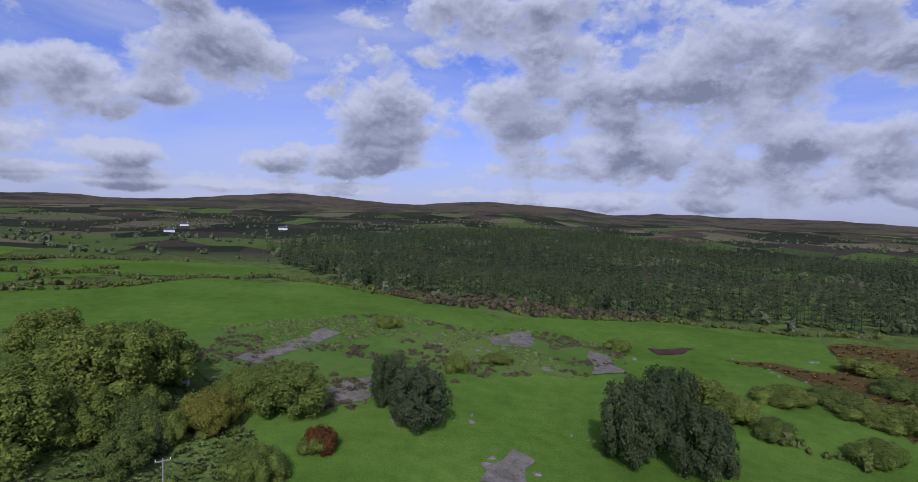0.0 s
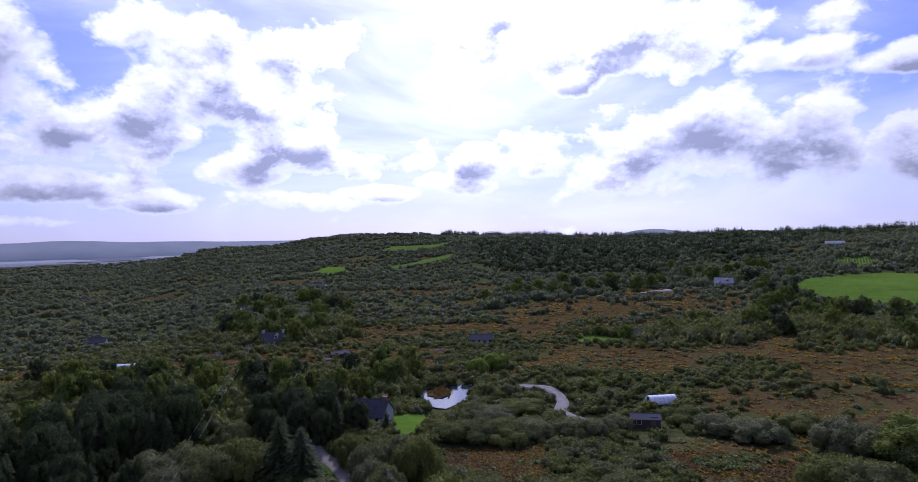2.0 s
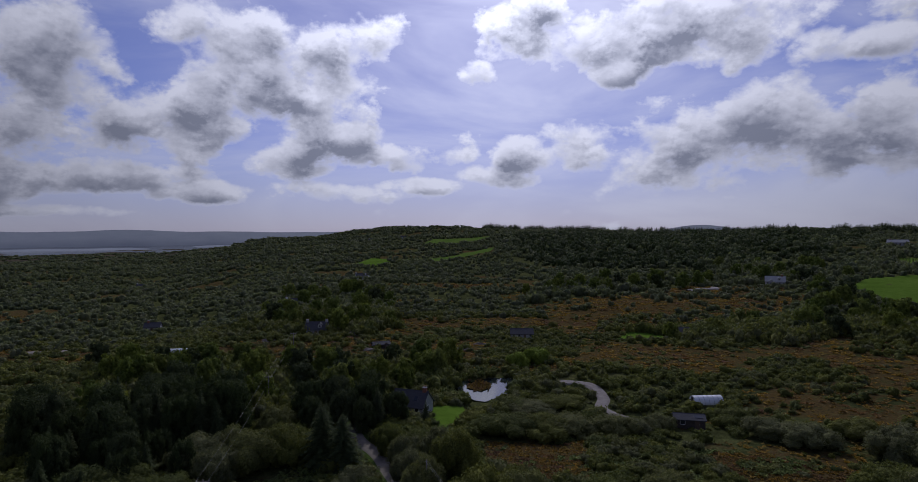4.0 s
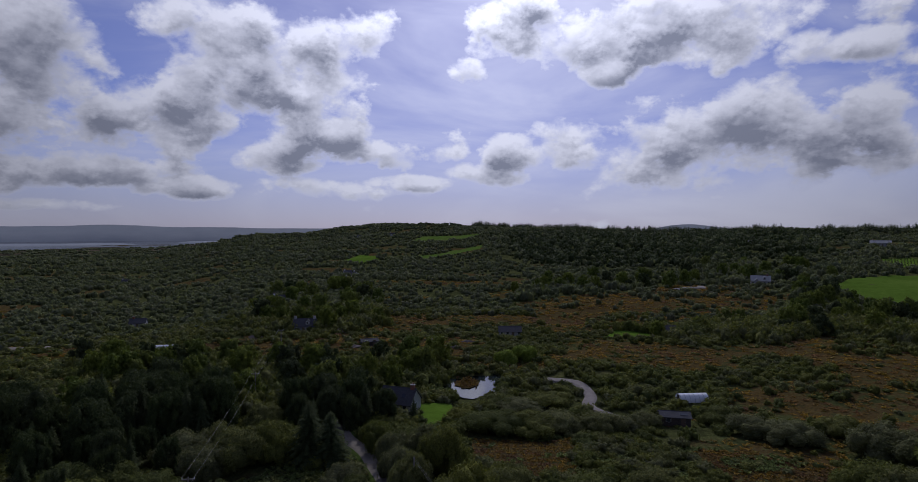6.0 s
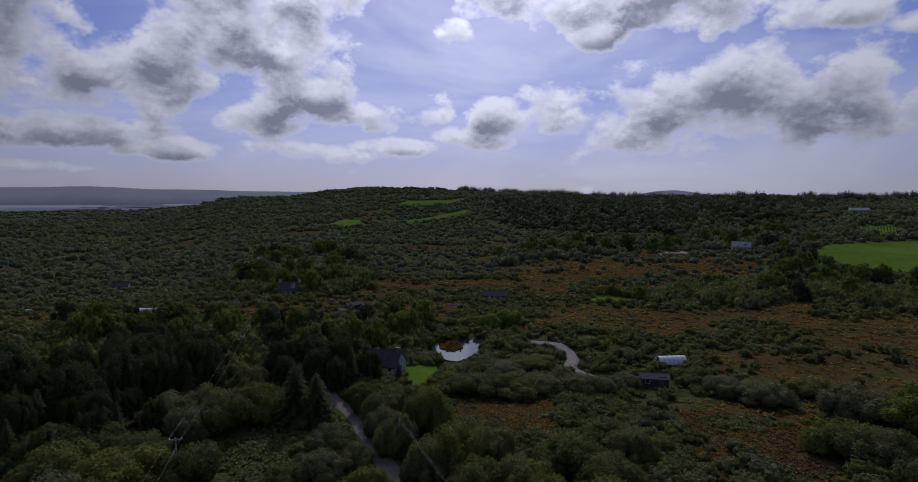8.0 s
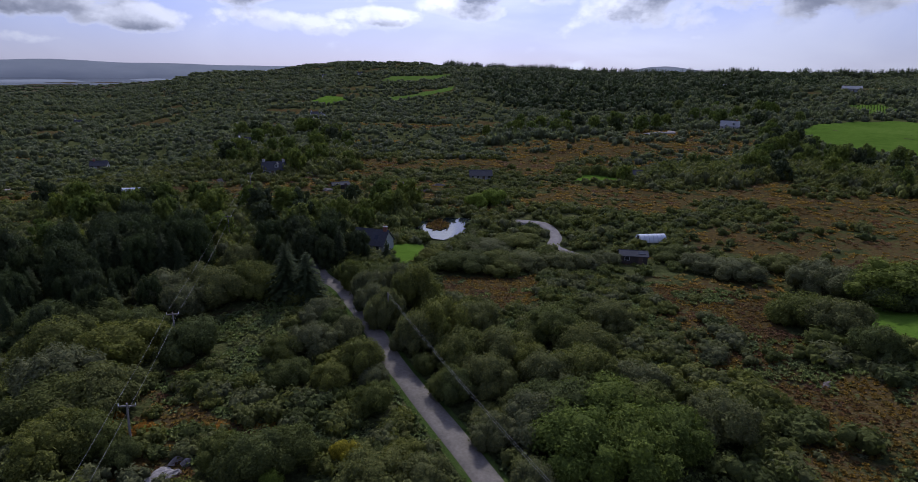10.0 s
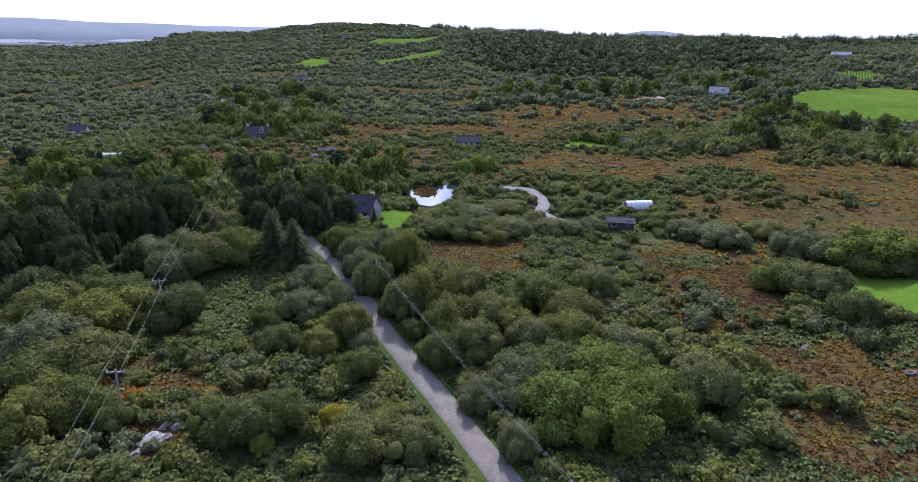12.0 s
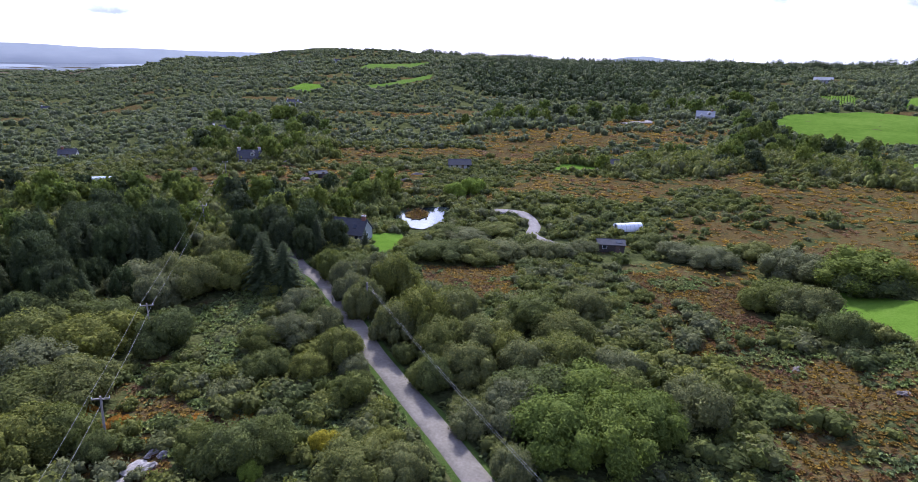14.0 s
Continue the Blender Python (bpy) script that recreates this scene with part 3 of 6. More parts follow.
def heathy(x, y):
    """How heathy the land is, 0 to 1."""
    x, y = np.asarray(x, float), np.asarray(y, float)
    r, b = np.hypot(x, y), bearing_of(x, y)
    v = np.clip((rough(x / 55, y / 22, 31) - 0.57) * 7, 0, 1) * (1 - woody(x, y)) * np.clip(0.35 + r / 500 + (b < -38), 0, 1) * np.clip((r - 60) / 80, 0, 1) * np.clip((60 + b) / 30 + 1.2, 0, 1)
    for p in HEATHS:
        v = np.where(inside(p, x + (grain(x / 6, y / 6, 1) - 0.5) * 9, y + (grain(x / 6, y / 6, 2) - 0.5) * 9), np.maximum(v, 0.45 + 0.5 * grain(x / 11, y / 8, 17)), v)
    v = np.maximum(v, 0.75 * np.clip((r - 620) / 300, 0, 1) * np.clip((-40 - b) / 8, 0, 1) * np.clip((b + 78) / 14, 0, 1) * (0.6 + 0.6 * grain(x / 90, y / 50, 19)))
    return v


# ---- the ground: one sheet to the horizon ----
rings = np.concatenate([[0.0], np.exp(np.linspace(np.log(6), np.log(4950), 250))])
turns_ = np.radians(np.linspace(0, 360, 480, endpoint=False))
gr, ga = np.meshgrid(rings[1:], turns_, indexing="ij")
gx, gy = (-np.sin(ga) * gr).ravel(), (np.cos(ga) * gr).ravel()
gz = height(gx, gy)
pond_like = [(-19.4, 160), (-16.5, 163), (-12, 165), (-8, 168), (-5, 169), (-2.6, 166), (-2.4, 154), (-6, 148), (-9.8, 143.4), (-12.5, 144.4), (-16, 149), (-19, 153)]
level_pond = float(height(-9, 155)) + 0.1
wider = [(-10 + (x + 10) * 1.12, 156 + (y - 156) * 1.12) for x, y in pond_like]
gz = np.where(inside(wider, gx, gy), np.minimum(gz, level_pond - 0.4), gz)
vs = np.vstack([[[0, 0, float(height(0, 0))]], np.column_stack([gx, gy, gz])])
na, nr = len(turns_), len(rings) - 1
k = np.arange(na)
fan = np.column_stack([np.zeros(na, int), 1 + k, 1 + (k + 1) % na])
i, j = np.meshgrid(np.arange(nr - 1), k, indexing="ij")
quad = np.column_stack([(1 + i * na + j).ravel(), (1 + (i + 1) * na + j).ravel(), (1 + (i + 1) * na + (j + 1) % na).ravel(), (1 + i * na + (j + 1) % na).ravel()])
gb, gd = bearing_of(vs[:, 0], vs[:, 1]), np.hypot(vs[:, 0], vs[:, 1])
grassy = np.where(inside(ROUGH, vs[:, 0], vs[:, 1]), 0.75 * grain(vs[:, 0] / 9, vs[:, 1] / 9, 6) + 0.2, 0)
grassy = np.where((gb < -100) & (gd > 30), np.maximum(grassy, np.clip((-100 - gb) / 8, 0, 1) * (0.35 + 0.6 * grain(vs[:, 0] / 12, vs[:, 1] / 12, 21)) * np.clip((1600 - gd) / 800, 0, 1)), grassy)
ground = new("ground", mesh_of("ground", vs, [fan, quad], GROUND, smooth=True, tints={
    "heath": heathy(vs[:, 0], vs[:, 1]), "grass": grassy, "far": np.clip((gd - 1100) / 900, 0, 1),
    "farm": np.clip((-88 - gb) / 8, 0, 1) * np.clip((gd - 380) / 150, 0, 1) * np.clip((2600 - gd) / 600, 0, 1) * (gb > -215)}))
tagged(ground, "rolling moorland of brown heather, bracken and rough grass", "ground", kind="structure")

arc = [(-math.sin(radians(q)), math.cos(radians(q))) for q in range(8, 84, 4)]
vs = [(x * r, y * r, -31.0) for x, y in arc for r in (2300, 4920)]
tagged(new("sea_water", mesh_of("sea_water", vs, [np.array([(2 * k, 2 * k + 1, 2 * k + 3, 2 * k + 2) for k in range(len(arc) - 1)])], WATER)),
       "pale glittering sea inlet below distant hills", "water", kind="structure")

# hazy hills across the water: a plain backdrop of distance, its haze painted as pale glow
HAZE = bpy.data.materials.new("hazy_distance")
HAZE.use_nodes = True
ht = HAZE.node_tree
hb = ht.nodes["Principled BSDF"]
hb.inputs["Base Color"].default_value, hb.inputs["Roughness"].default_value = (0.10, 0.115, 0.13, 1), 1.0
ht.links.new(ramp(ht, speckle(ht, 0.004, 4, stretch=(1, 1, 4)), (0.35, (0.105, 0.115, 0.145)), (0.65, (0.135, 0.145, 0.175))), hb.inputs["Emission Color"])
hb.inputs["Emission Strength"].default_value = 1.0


def far_hills(b0, b1, r, tops, label, base=58):
    """A thick ridge at the edge of sight: tops are (bearing, height, half width)."""
    vs, fs = [], []
    for k, q in enumerate(np.arange(b0, b1 + 0.01, 0.25)):
        z = base + 7 * float(rough(np.array(q * 0.5), np.array(r * 0.01), 6)) + sum(h * math.exp(-((q - b) / w) ** 2) for b, h, w in tops)
        fade = min(1, (q - b0) / 2.5, (b1 - q) / 2.5)
        z = -36 + (z + 36) * max(0.0, fade)
        x, y = -math.sin(radians(q)), math.cos(radians(q))
        vs += [(x * (r - 140), y * (r - 140), -36), (x * r, y * r, z), (x * (r + 100), y * (r + 100), -36)]
        if k:
            o = 3 * k
            fs += [(o - 3, o, o + 1, o - 2), (o - 2, o + 1, o + 2, o - 1)]
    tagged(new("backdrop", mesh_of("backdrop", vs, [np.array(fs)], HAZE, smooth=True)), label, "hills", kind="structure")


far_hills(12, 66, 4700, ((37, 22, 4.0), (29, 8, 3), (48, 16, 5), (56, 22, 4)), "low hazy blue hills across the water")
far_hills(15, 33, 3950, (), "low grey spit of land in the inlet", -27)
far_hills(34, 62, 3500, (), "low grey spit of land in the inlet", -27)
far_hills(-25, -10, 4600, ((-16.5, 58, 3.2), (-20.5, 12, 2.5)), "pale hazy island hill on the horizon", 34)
draped("pond_islet", [(-15.6, 155.5), (-14.8, 160.6), (-11.5, 162), (-9.2, 160.5), (-8.9, 156.5), (-11.3, 152.4)], HEATH_TURF, sway=0.8, label="russet grassy islet in the pond", category="islet", level=level_pond + 0.18)
draped("pond_water", pond_like, WATER, sway=0.8, label="small bright pond ringed by reeds and scrub", category="pond", level=level_pond)

# ---- fields ----
G = "bright green grazed pasture bounded by hedges"
BIGFIELD = [(201, 373), (235, 414), (281, 433), (303, 442), (322, 409), (299, 369), (261, 315), (231, 286), (202, 292), (185, 312)]
ORCHARD = [(326, 531), (350, 529), (344, 490), (318, 472), (304, 487)]
FIELDS = [
    ("lawn", [(-22.3, 135.8), (-14.8, 137.1), (-13.4, 131.2), (-15.7, 120.8), (-18.5, 117.5), (-20.4, 122.6)], LUSH, "small mown garden lawn beside a slate-roofed house"),
    ("pasture", [(-184, 609), (-180, 666), (-149, 632), (-141, 572), (-168, 577)], LUSH, "small sunlit green field on a scrubby hillside"),
    ("pasture", [(-151, 854), (-147, 921), (-84, 930), (-55, 992), (-54, 896), (-110, 850)], DULL_GRASS, "pale green strip of grazing below the ridge"),
    ("pasture", [(-145, 628), (-97, 645), (-39, 773), (-40, 718), (-86, 615)], DULL_GRASS, "pale green strip of grazing below the ridge"),
    ("lawn", [(37, 228), (44, 243), (56, 240), (56, 227), (47, 227)], LUSH, "small bright lawn in front of a low slate house"),
    ("pasture", BIGFIELD, PASTURE, "large smooth green field on the slope below the ridge"),
    ("orchard_ground", ORCHARD, LUSH, "green plot planted with rows of young trees"),
    ("meadow", [(66.8, 95.5), (70.2, 95.6), (73.0, 90.9), (74.5, 85.5), (69.5, 77.5), (66.9, 74.0), (64.5, 78.6), (62.2, 85.2)], LUSH, "bright green lawn sloping down to scrub"),
    ("pasture", [(191, 241), (205, 235), (193, 202), (176, 201), (171, 214)], LUSH, G),
    ("pasture", [(229, 119), (269, 117), (324, 106), (283, 79), (252, 74), (223, 88), (207, 101)], LUSH, "long bright green field with a stone bank"),
    ("pasture", [(271, 224), (284, 194), (353, 202), (369, 168), (400, 142), (345, 143), (294, 144), (238, 137), (233, 153), (225, 179)], LUSH, "long green field broken by heathy hollows"),
    ("pasture", [(375, 496), (422, 520), (440, 473), (409, 431), (382, 435), (352, 462)], LUSH, G),
    ("pasture", [(350, 432), (388, 424), (386, 382), (365, 372), (346, 395)], LUSH, G),
    ("pasture", [(531, 555), (591, 585), (613, 556), (526, 477), (499, 501)], LUSH, G),
    ("pasture", [(658, 507), (767, 532), (627, 375), (571, 380), (566, 428)], LUSH, G),
    ("pasture", [(435, 458), (474, 465), (487, 436), (465, 409), (436, 435)], LUSH, G),
    ("pasture", [(582, 348), (683, 340), (612, 278), (543, 283)], LUSH, G),
    ("pasture", [(522, 229), (538, 185), (509, 175), (501, 217)], LUSH, G),
    ("stubble_field", [(339, 80), (440, 93), (418, 24), (399, -14), (376, -10), (344, 12), (326, 28), (297, 50), (290, 68)], STUBBLE, "pale golden stubble field after harvest"),
    ("pasture", [(239, 40), (283, 32), (331, 11), (300, -24), (231, -21), (204, -17), (193, -13), (201, -2), (224, 13), (244, 27)], PASTURE, "wide green field beside the lane"),
    ("pasture", [(329, -4), (365, -16), (362, -27), (306, -24), (304, -10)], PASTURE, "small green field beside a stone barn"),
    ("lawn", [(67.1, 78.3), (70.7, 83.2), (74.2, 86), (77.3, 80.4), (85.0, 77.9), (88.7, 73.7), (80.4, 70.5), (74.4, 61.2), (76.2, 51.1), (79.8, 23.0), (76.4, 27), (71, 42), (68.5, 52), (67.5, 64), (65.8, 73.6)], LUSH, "bright mown lawn around a stone house"),
    ("lawn", [(81.6, 56.2), (80.3, 48.0), (80.0, 34.3), (81.7, 29.1), (85.2, 36.3), (90.4, 39.5), (88.3, 46.5), (83.9, 51.1)], LUSH, "bright lawn beside a gravel drive"),
    ("pasture", [(412, -50), (540, -120), (394, -177), (263, -166), (197, -175), (185, -151), (198, -108), (227, -86), (258, -36)], PASTURE, "wide smooth green pasture rising to a farm"),
    ("pasture", [(246, -34), (191, -104), (178, -161), (140, -203), (132, -240), (60, -246), (44, -180), (80.7, -132), (122, -124), (160, -103), (194, -76), (198, -44), (201, -29)], PASTURE, "wide smooth green pasture behind a cottage"),
    ("pasture", [(234, -217), (250, -296), (177, -349), (138, -301), (146, -248), (180, -214), (184, -178)], PASTURE, G),
    ("pasture", [(419, -259), (398, -349), (348, -366), (261, -243), (246, -206), (267, -206), (292, -184)], PASTURE, G),
    ("stubble_field", [(251, -155), (263, -198), (234, -196), (217, -153)], DULL_GRASS, "dry yellowing hay field beside a farm"),
    ("bare_field", [(174, -22), (192, -26), (194, -44), (196, -69), (172, -93), (165, -94), (164, -72), (165, -56), (165, -44), (171, -24)], PLOUGH, "dark freshly dug brown earth beside the lane"),
    ("bare_field", [(150, -85), (157, -98), (126, -121), (116, -112), (125, -97)], PLOUGH, "strip of freshly dug brown earth behind a cottage"),
    ("pasture", [(255, -6), (295, -8), (262, -22), (246, -22), (207, -15), (189, -9), (176, 0)], PASTURE, "green roadside field with a rough edge"),
    ("pasture", [(345, -15), (330, -28), (286, -24), (306, -13)], PASTURE, "small green field beside the lane"),
    ("pasture", [(129, -214), (122, -244), (80, -257), (47, -234), (8, -191), (-40, -245), (-86, -241), (-115, -231), (-91, -169), (-85, -129), (-90, -95), (-60, -45), (15, -52), (32.7, -74.6), (50.2, -94.2), (59.0, -108.2), (76, -134)], PASTURE, "hummocky green pasture falling to a conifer plantation"),
]
for name, poly, mat, label in FIELDS:
    draped(name, poly, mat, lift=0.05 if name != "lawn" else 0.09, label=label)
SPOIL = [
    ("rubble_patch", [(64.5, -116.9), (60.9, -127.9), (54, -152), (48, -145), (54.3, -129.5), (58.5, -117.3)], "bare grey rubble track across the pasture"),
    ("rubble_patch", [(38.5, -103.4), (37.6, -110.7), (31.3, -119.3), (25.6, -123.4), (28.6, -109.1), (31.9, -100.8)], "bare grey gravel scar in the pasture"),
    ("farm_yard", [(-86, 140), (-85, 146), (-77, 146), (-73, 142), (-76, 138), (-81, 133)], "reddish bare earth yard among trees"),
]
draped("rough_pasture", [(85, -130), (75, -146), (56, -159), (38, -171), (15, -164), (-12, -182), (-29, -176), (-26, -145), (-9, -138), (12, -129), (14, -124), (35, -99), (50, -97), (59, -105), (70, -110)],
       DULL_GRASS, lift=0.08, sway=7, label="hummocky rough grass over old quarry spoil")
draped("rough_pasture", [(-60, -171), (-72, -161), (-76, -139), (-74, -113), (-139, -160), (-139, -214), (-113, -218), (-91, -169), (-75, -171)], HEATH_TURF, lift=0.09, sway=6, label="brown heathy rough ground beside the pasture")
SPOIL += [
    ("rubble_patch", [(-19, -169), (-24, -168), (-26, -145), (-19, -140)], "eroded earth gully in rough pasture"), ("rubble_patch", [(11, -161), (-2, -174), (-6, -160), (6, -153)], "heap of broken stone in rough pasture"),
    ("rubble_patch", [(7, -87), (1, -92), (-4, -88), (-2, -84), (5, -82)], "stony bare patch in the pasture"), ("farm_yard", [(-39, -183), (-55, -187), (-50, -178), (-40, -177)], "muddy brown patch in green pasture")]
for name, poly, label in SPOIL:
    draped(name, poly, SCREE if name != "farm_yard" else PLOUGH, lift=0.14, sway=5.0, label=label, category="bare ground")
draped("gravel_court", [(68.7, 71.6), (72.6, 76.3), (76.5, 78.7), (80.4, 79.1), (87.0, 66.9), (87.7, 62.8), (84.0, 59.4), (80.1, 55.2), (78.5, 50.3), (75.7, 55.2), (73.8, 63.1), (70.9, 67.8)],
       GRAVEL, lift=0.15, sway=0.3, label="gravel forecourt around a stone house", category="courtyard")

# ---- lanes and tracks ----
LANE = [(-37, 126), (-35.4, 115), (-32.8, 109.5), (-30.0, 106.3), (-26.6, 102.6), (-21.5, 92.2), (-17.4, 84.0), (-13.7, 76.3), (-10.3, 70.4), (-5.9, 63.2), (-1.1, 55.1), (3.0, 47.6),
        (12, 33), (32, 14), (62, 0), (95.6, -5.1), (109.5, -6.5), (124.2, -8.1), (144.5, -10.9), (161, -14), (185, -19), (204, -23), (233, -27), (275, -30), (330, -33), (412, -39)]
ribbon("verge", LANE, 4.3, VERGE_GRASS, 0.05, "rough grass verge along the lane", "verge")
ribbon("lane", LANE, 2.9, TARMAC, 0.12, "narrow worn grey tarmac country lane", crown=0.05)
ribbon("drive", [(78.1, 56.8), (78.5, 50.3), (78.8, 36.8), (80.8, 23.3), (82.4, 14.8), (83.1, 10.0), (85.2, 6.6), (89.0, 5.0), (95.3, 4.4), (104.3, 4.8), (116.1, 1.7), (122, -7.5)], 3.0, GRAVEL, 0.17, "curving gravel drive leading to a stone house", "drive")
ribbon("track", [(10, 162), (13, 161), (18, 159), (20, 154), (20.6, 147.3), (19.1, 140.1), (24, 133)], 2.6, GRAVEL, 0.12, "pale gravel track through scrub", "track")
ribbon("track", [(108, 385), (118, 395), (128, 392), (131, 405)], 3.5, GRAVEL, 0.15, "pale gravel track on a heathy rise", "track")
ribbon("track", [(150, -22), (164, -19.5), (176, -24), (170, -60), (164, -76), (150, -88)], 2.8, GRAVEL, 0.17, "gravel farm track beside dug earth", "track")
ribbon("track", [(87, -43), (96, -56), (101, -66), (97, -82), (88, -90)], 2.2, GRAVEL, 0.17, "grassy track past a white cottage", "track")
ribbon("road", [(-194, 200), (-184, 204), (-176, 211)], 4.0, TARMAC, 0.12, "short stretch of grey road among trees", "road")

# ---- building materials ----
WHITE_WALL = two_tone("whitewashed_render", (0.62, 0.62, 0.60), (0.82, 0.82, 0.80), 0.7, 0.85, 0.2, 0.02)
GREY_WALL = two_tone("grey_render", (0.30, 0.30, 0.30), (0.44, 0.43, 0.42), 0.6, 0.85, 0.2, 0.02)
STONE_WALL = two_tone("rubble_stone_wall", (0.10, 0.095, 0.09), (0.30, 0.28, 0.26), 2.2, 0.9, 0.8, 0.05)
SLATE = two_tone("blue_grey_slate", (0.050, 0.050, 0.055), (0.100, 0.098, 0.104), 1.6, 0.95, 0.5, 0.03, stretch=(1, 1, 3))
PALE_ROOF = two_tone("weathered_sheet_roof", (0.300, 0.298, 0.284), (0.460, 0.451, 0.421), 0.8, 0.5, 0.3, 0.02, stretch=(4, 1, 1))
BRICK_RED = two_tone("red_chimney_brick", (0.22, 0.09, 0.06), (0.34, 0.15, 0.10), 4.0)
TIMBER = two_tone("dark_stained_boards", (0.045, 0.035, 0.03), (0.11, 0.09, 0.075), 2.0, 0.85, 0.6, 0.02, stretch=(6.0, 6.0, 1.0))
POLE_WOOD = two_tone("weathered_pole", (0.16, 0.14, 0.12), (0.32, 0.29, 0.26), 2.0, 0.9, 0.5, 0.01, stretch=(6.0, 6.0, 0.6))
PLASTIC = two_tone("polythene_sheet", (0.66, 0.68, 0.68), (0.84, 0.85, 0.85), 0.5, 0.4, 0.2, 0.05)
FRAME_WHITE = two_tone("white_painted_frame", (0.70, 0.70, 0.69), (0.80, 0.80, 0.79), 1.5, 0.6)
GLASS, t, b = material("window_glass", 0.08)
b.inputs["Base Color"].default_value = (0.03, 0.035, 0.045, 1)
b.inputs["Specular IOR Level"].default_value = 0.6
DOOR_PAINT = two_tone("dull_door_paint", (0.10, 0.07, 0.05), (0.17, 0.12, 0.09), 2.0)
IRON = two_tone("galvanised_metal", (0.30, 0.31, 0.32), (0.45, 0.46, 0.47), 2.0, 0.45, 0.1, 0.01, metal=0.7)
RUBBER = two_tone("black_rubber", (0.015, 0.015, 0.016), (0.03, 0.03, 0.03), 3.0)
ORANGE = two_tone("orange_machine_paint", (0.50, 0.12, 0.02), (0.65, 0.19, 0.04), 1.5, 0.5)
CAR_BLUE = two_tone("blue_grey_car_paint", (0.10, 0.13, 0.20), (0.15, 0.19, 0.27), 1.0, 0.3, 0.0)
CAR_DARK = two_tone("dark_car_paint", (0.03, 0.035, 0.05), (0.05, 0.055, 0.075), 1.0, 0.3, 0.0)
CAR_WHITE = two_tone("white_van_paint", (0.66, 0.67, 0.68), (0.80, 0.80, 0.80), 1.0, 0.35, 0.0)


def part(name, bm, mat, parent, label=""):
    me = bpy.data.meshes.new(name)
    bm.to_mesh(me)
    bm.free()
    me.materials.append(mat)
    ob = new(name, me)
    ob.parent = parent
    return tagged(ob, label)


def box(*spans, bm=None, bevel=0.0):
    """A block between x0, x1, y0, y1, z0, z1."""
    bm = bm or bmesh.new()
    x0, x1, y0, y1, z0, z1 = spans
    made = bmesh.ops.create_cube(bm, size=1.0, matrix=Matrix.Translation(((x0 + x1) / 2, (y0 + y1) / 2, (z0 + z1) / 2)) @ Matrix.Diagonal((x1 - x0, y1 - y0, z1 - z0, 1)))
    if bevel:
        edges = {e for v in made["verts"] for e in v.link_edges}
        bmesh.ops.bevel(bm, geom=list(edges), offset=bevel, segments=2, affect="EDGES")
    return bm


def extruded(outline, x0, x1, axis="x"):
    """A prism of an outline in y, z drawn out along x (or of x, z along y)."""
    bm = bmesh.new()
    rows = []
    for w in (x0, x1):
        rows.append([bm.verts.new((w, a, c) if axis == "x" else (a, w, c)) for a, c in outline])
    n = len(outline)
    bm.faces.new(rows[0]), bm.faces.new(rows[1][::-1])
    for k in range(n):
        bm.faces.new((rows[0][k], rows[0][(k + 1) % n], rows[1][(k + 1) % n], rows[1][k]))
    bmesh.ops.recalc_face_normals(bm, faces=bm.faces)
    return bm


def tube(a, b, r0, r1, sides=8, bm=None):
    bm = bm or bmesh.new()
    a, b = Vector(a), Vector(b)
    m = Matrix.Translation((a + b) / 2) @ (b - a).to_track_quat("Z", "Y").to_matrix().to_4x4()
    bmesh.ops.create_cone(bm, cap_ends=True, segments=sides, radius1=r0, radius2=r1, depth=(b - a).length, matrix=m)
    return bm


def stand(name, x, y, turn, label, category, group="", lift=0.0, clear=0.0):
    """An empty at a thing's base."""
    ob = new(name)
    ob.matrix_world = pose(x, y, float(height(x, y)) + lift, 0, 0, turn)
    if clear:
        SPOTS.append((x, y, clear))
    return tagged(ob, label, category, group)


def window(root, x, y, z, w, h, face, name="window"):
    """A framed pane on a wall that faces -1 or 1 along y, or 'l', 'r' along x."""
    if face in (-1, 1):
        f = box(x - w / 2, x + w / 2, y + face * 0.003, y + face * 0.07, z, z + h)
        p = (x - w / 2 + 0.08, x + w / 2 - 0.08, y + face * 0.05, y + face * 0.085, z + 0.08, z + h - 0.08)
    else:
        s = 1 if face == "r" else -1
        f = box(x + s * 0.003, x + s * 0.07, y - w / 2, y + w / 2, z, z + h)
        p = (x + s * 0.05, x + s * 0.085, y - w / 2 + 0.08, y + w / 2 - 0.08, z + 0.08, z + h - 0.08)
    frame_ob = part(name, f, FRAME_WHITE, root)
    p = (min(p[0], p[1]), max(p[0], p[1]), min(p[2], p[3]), max(p[2], p[3]), p[4], p[5])
    part("pane", box(*p), GLASS, frame_ob)
    return frame_ob


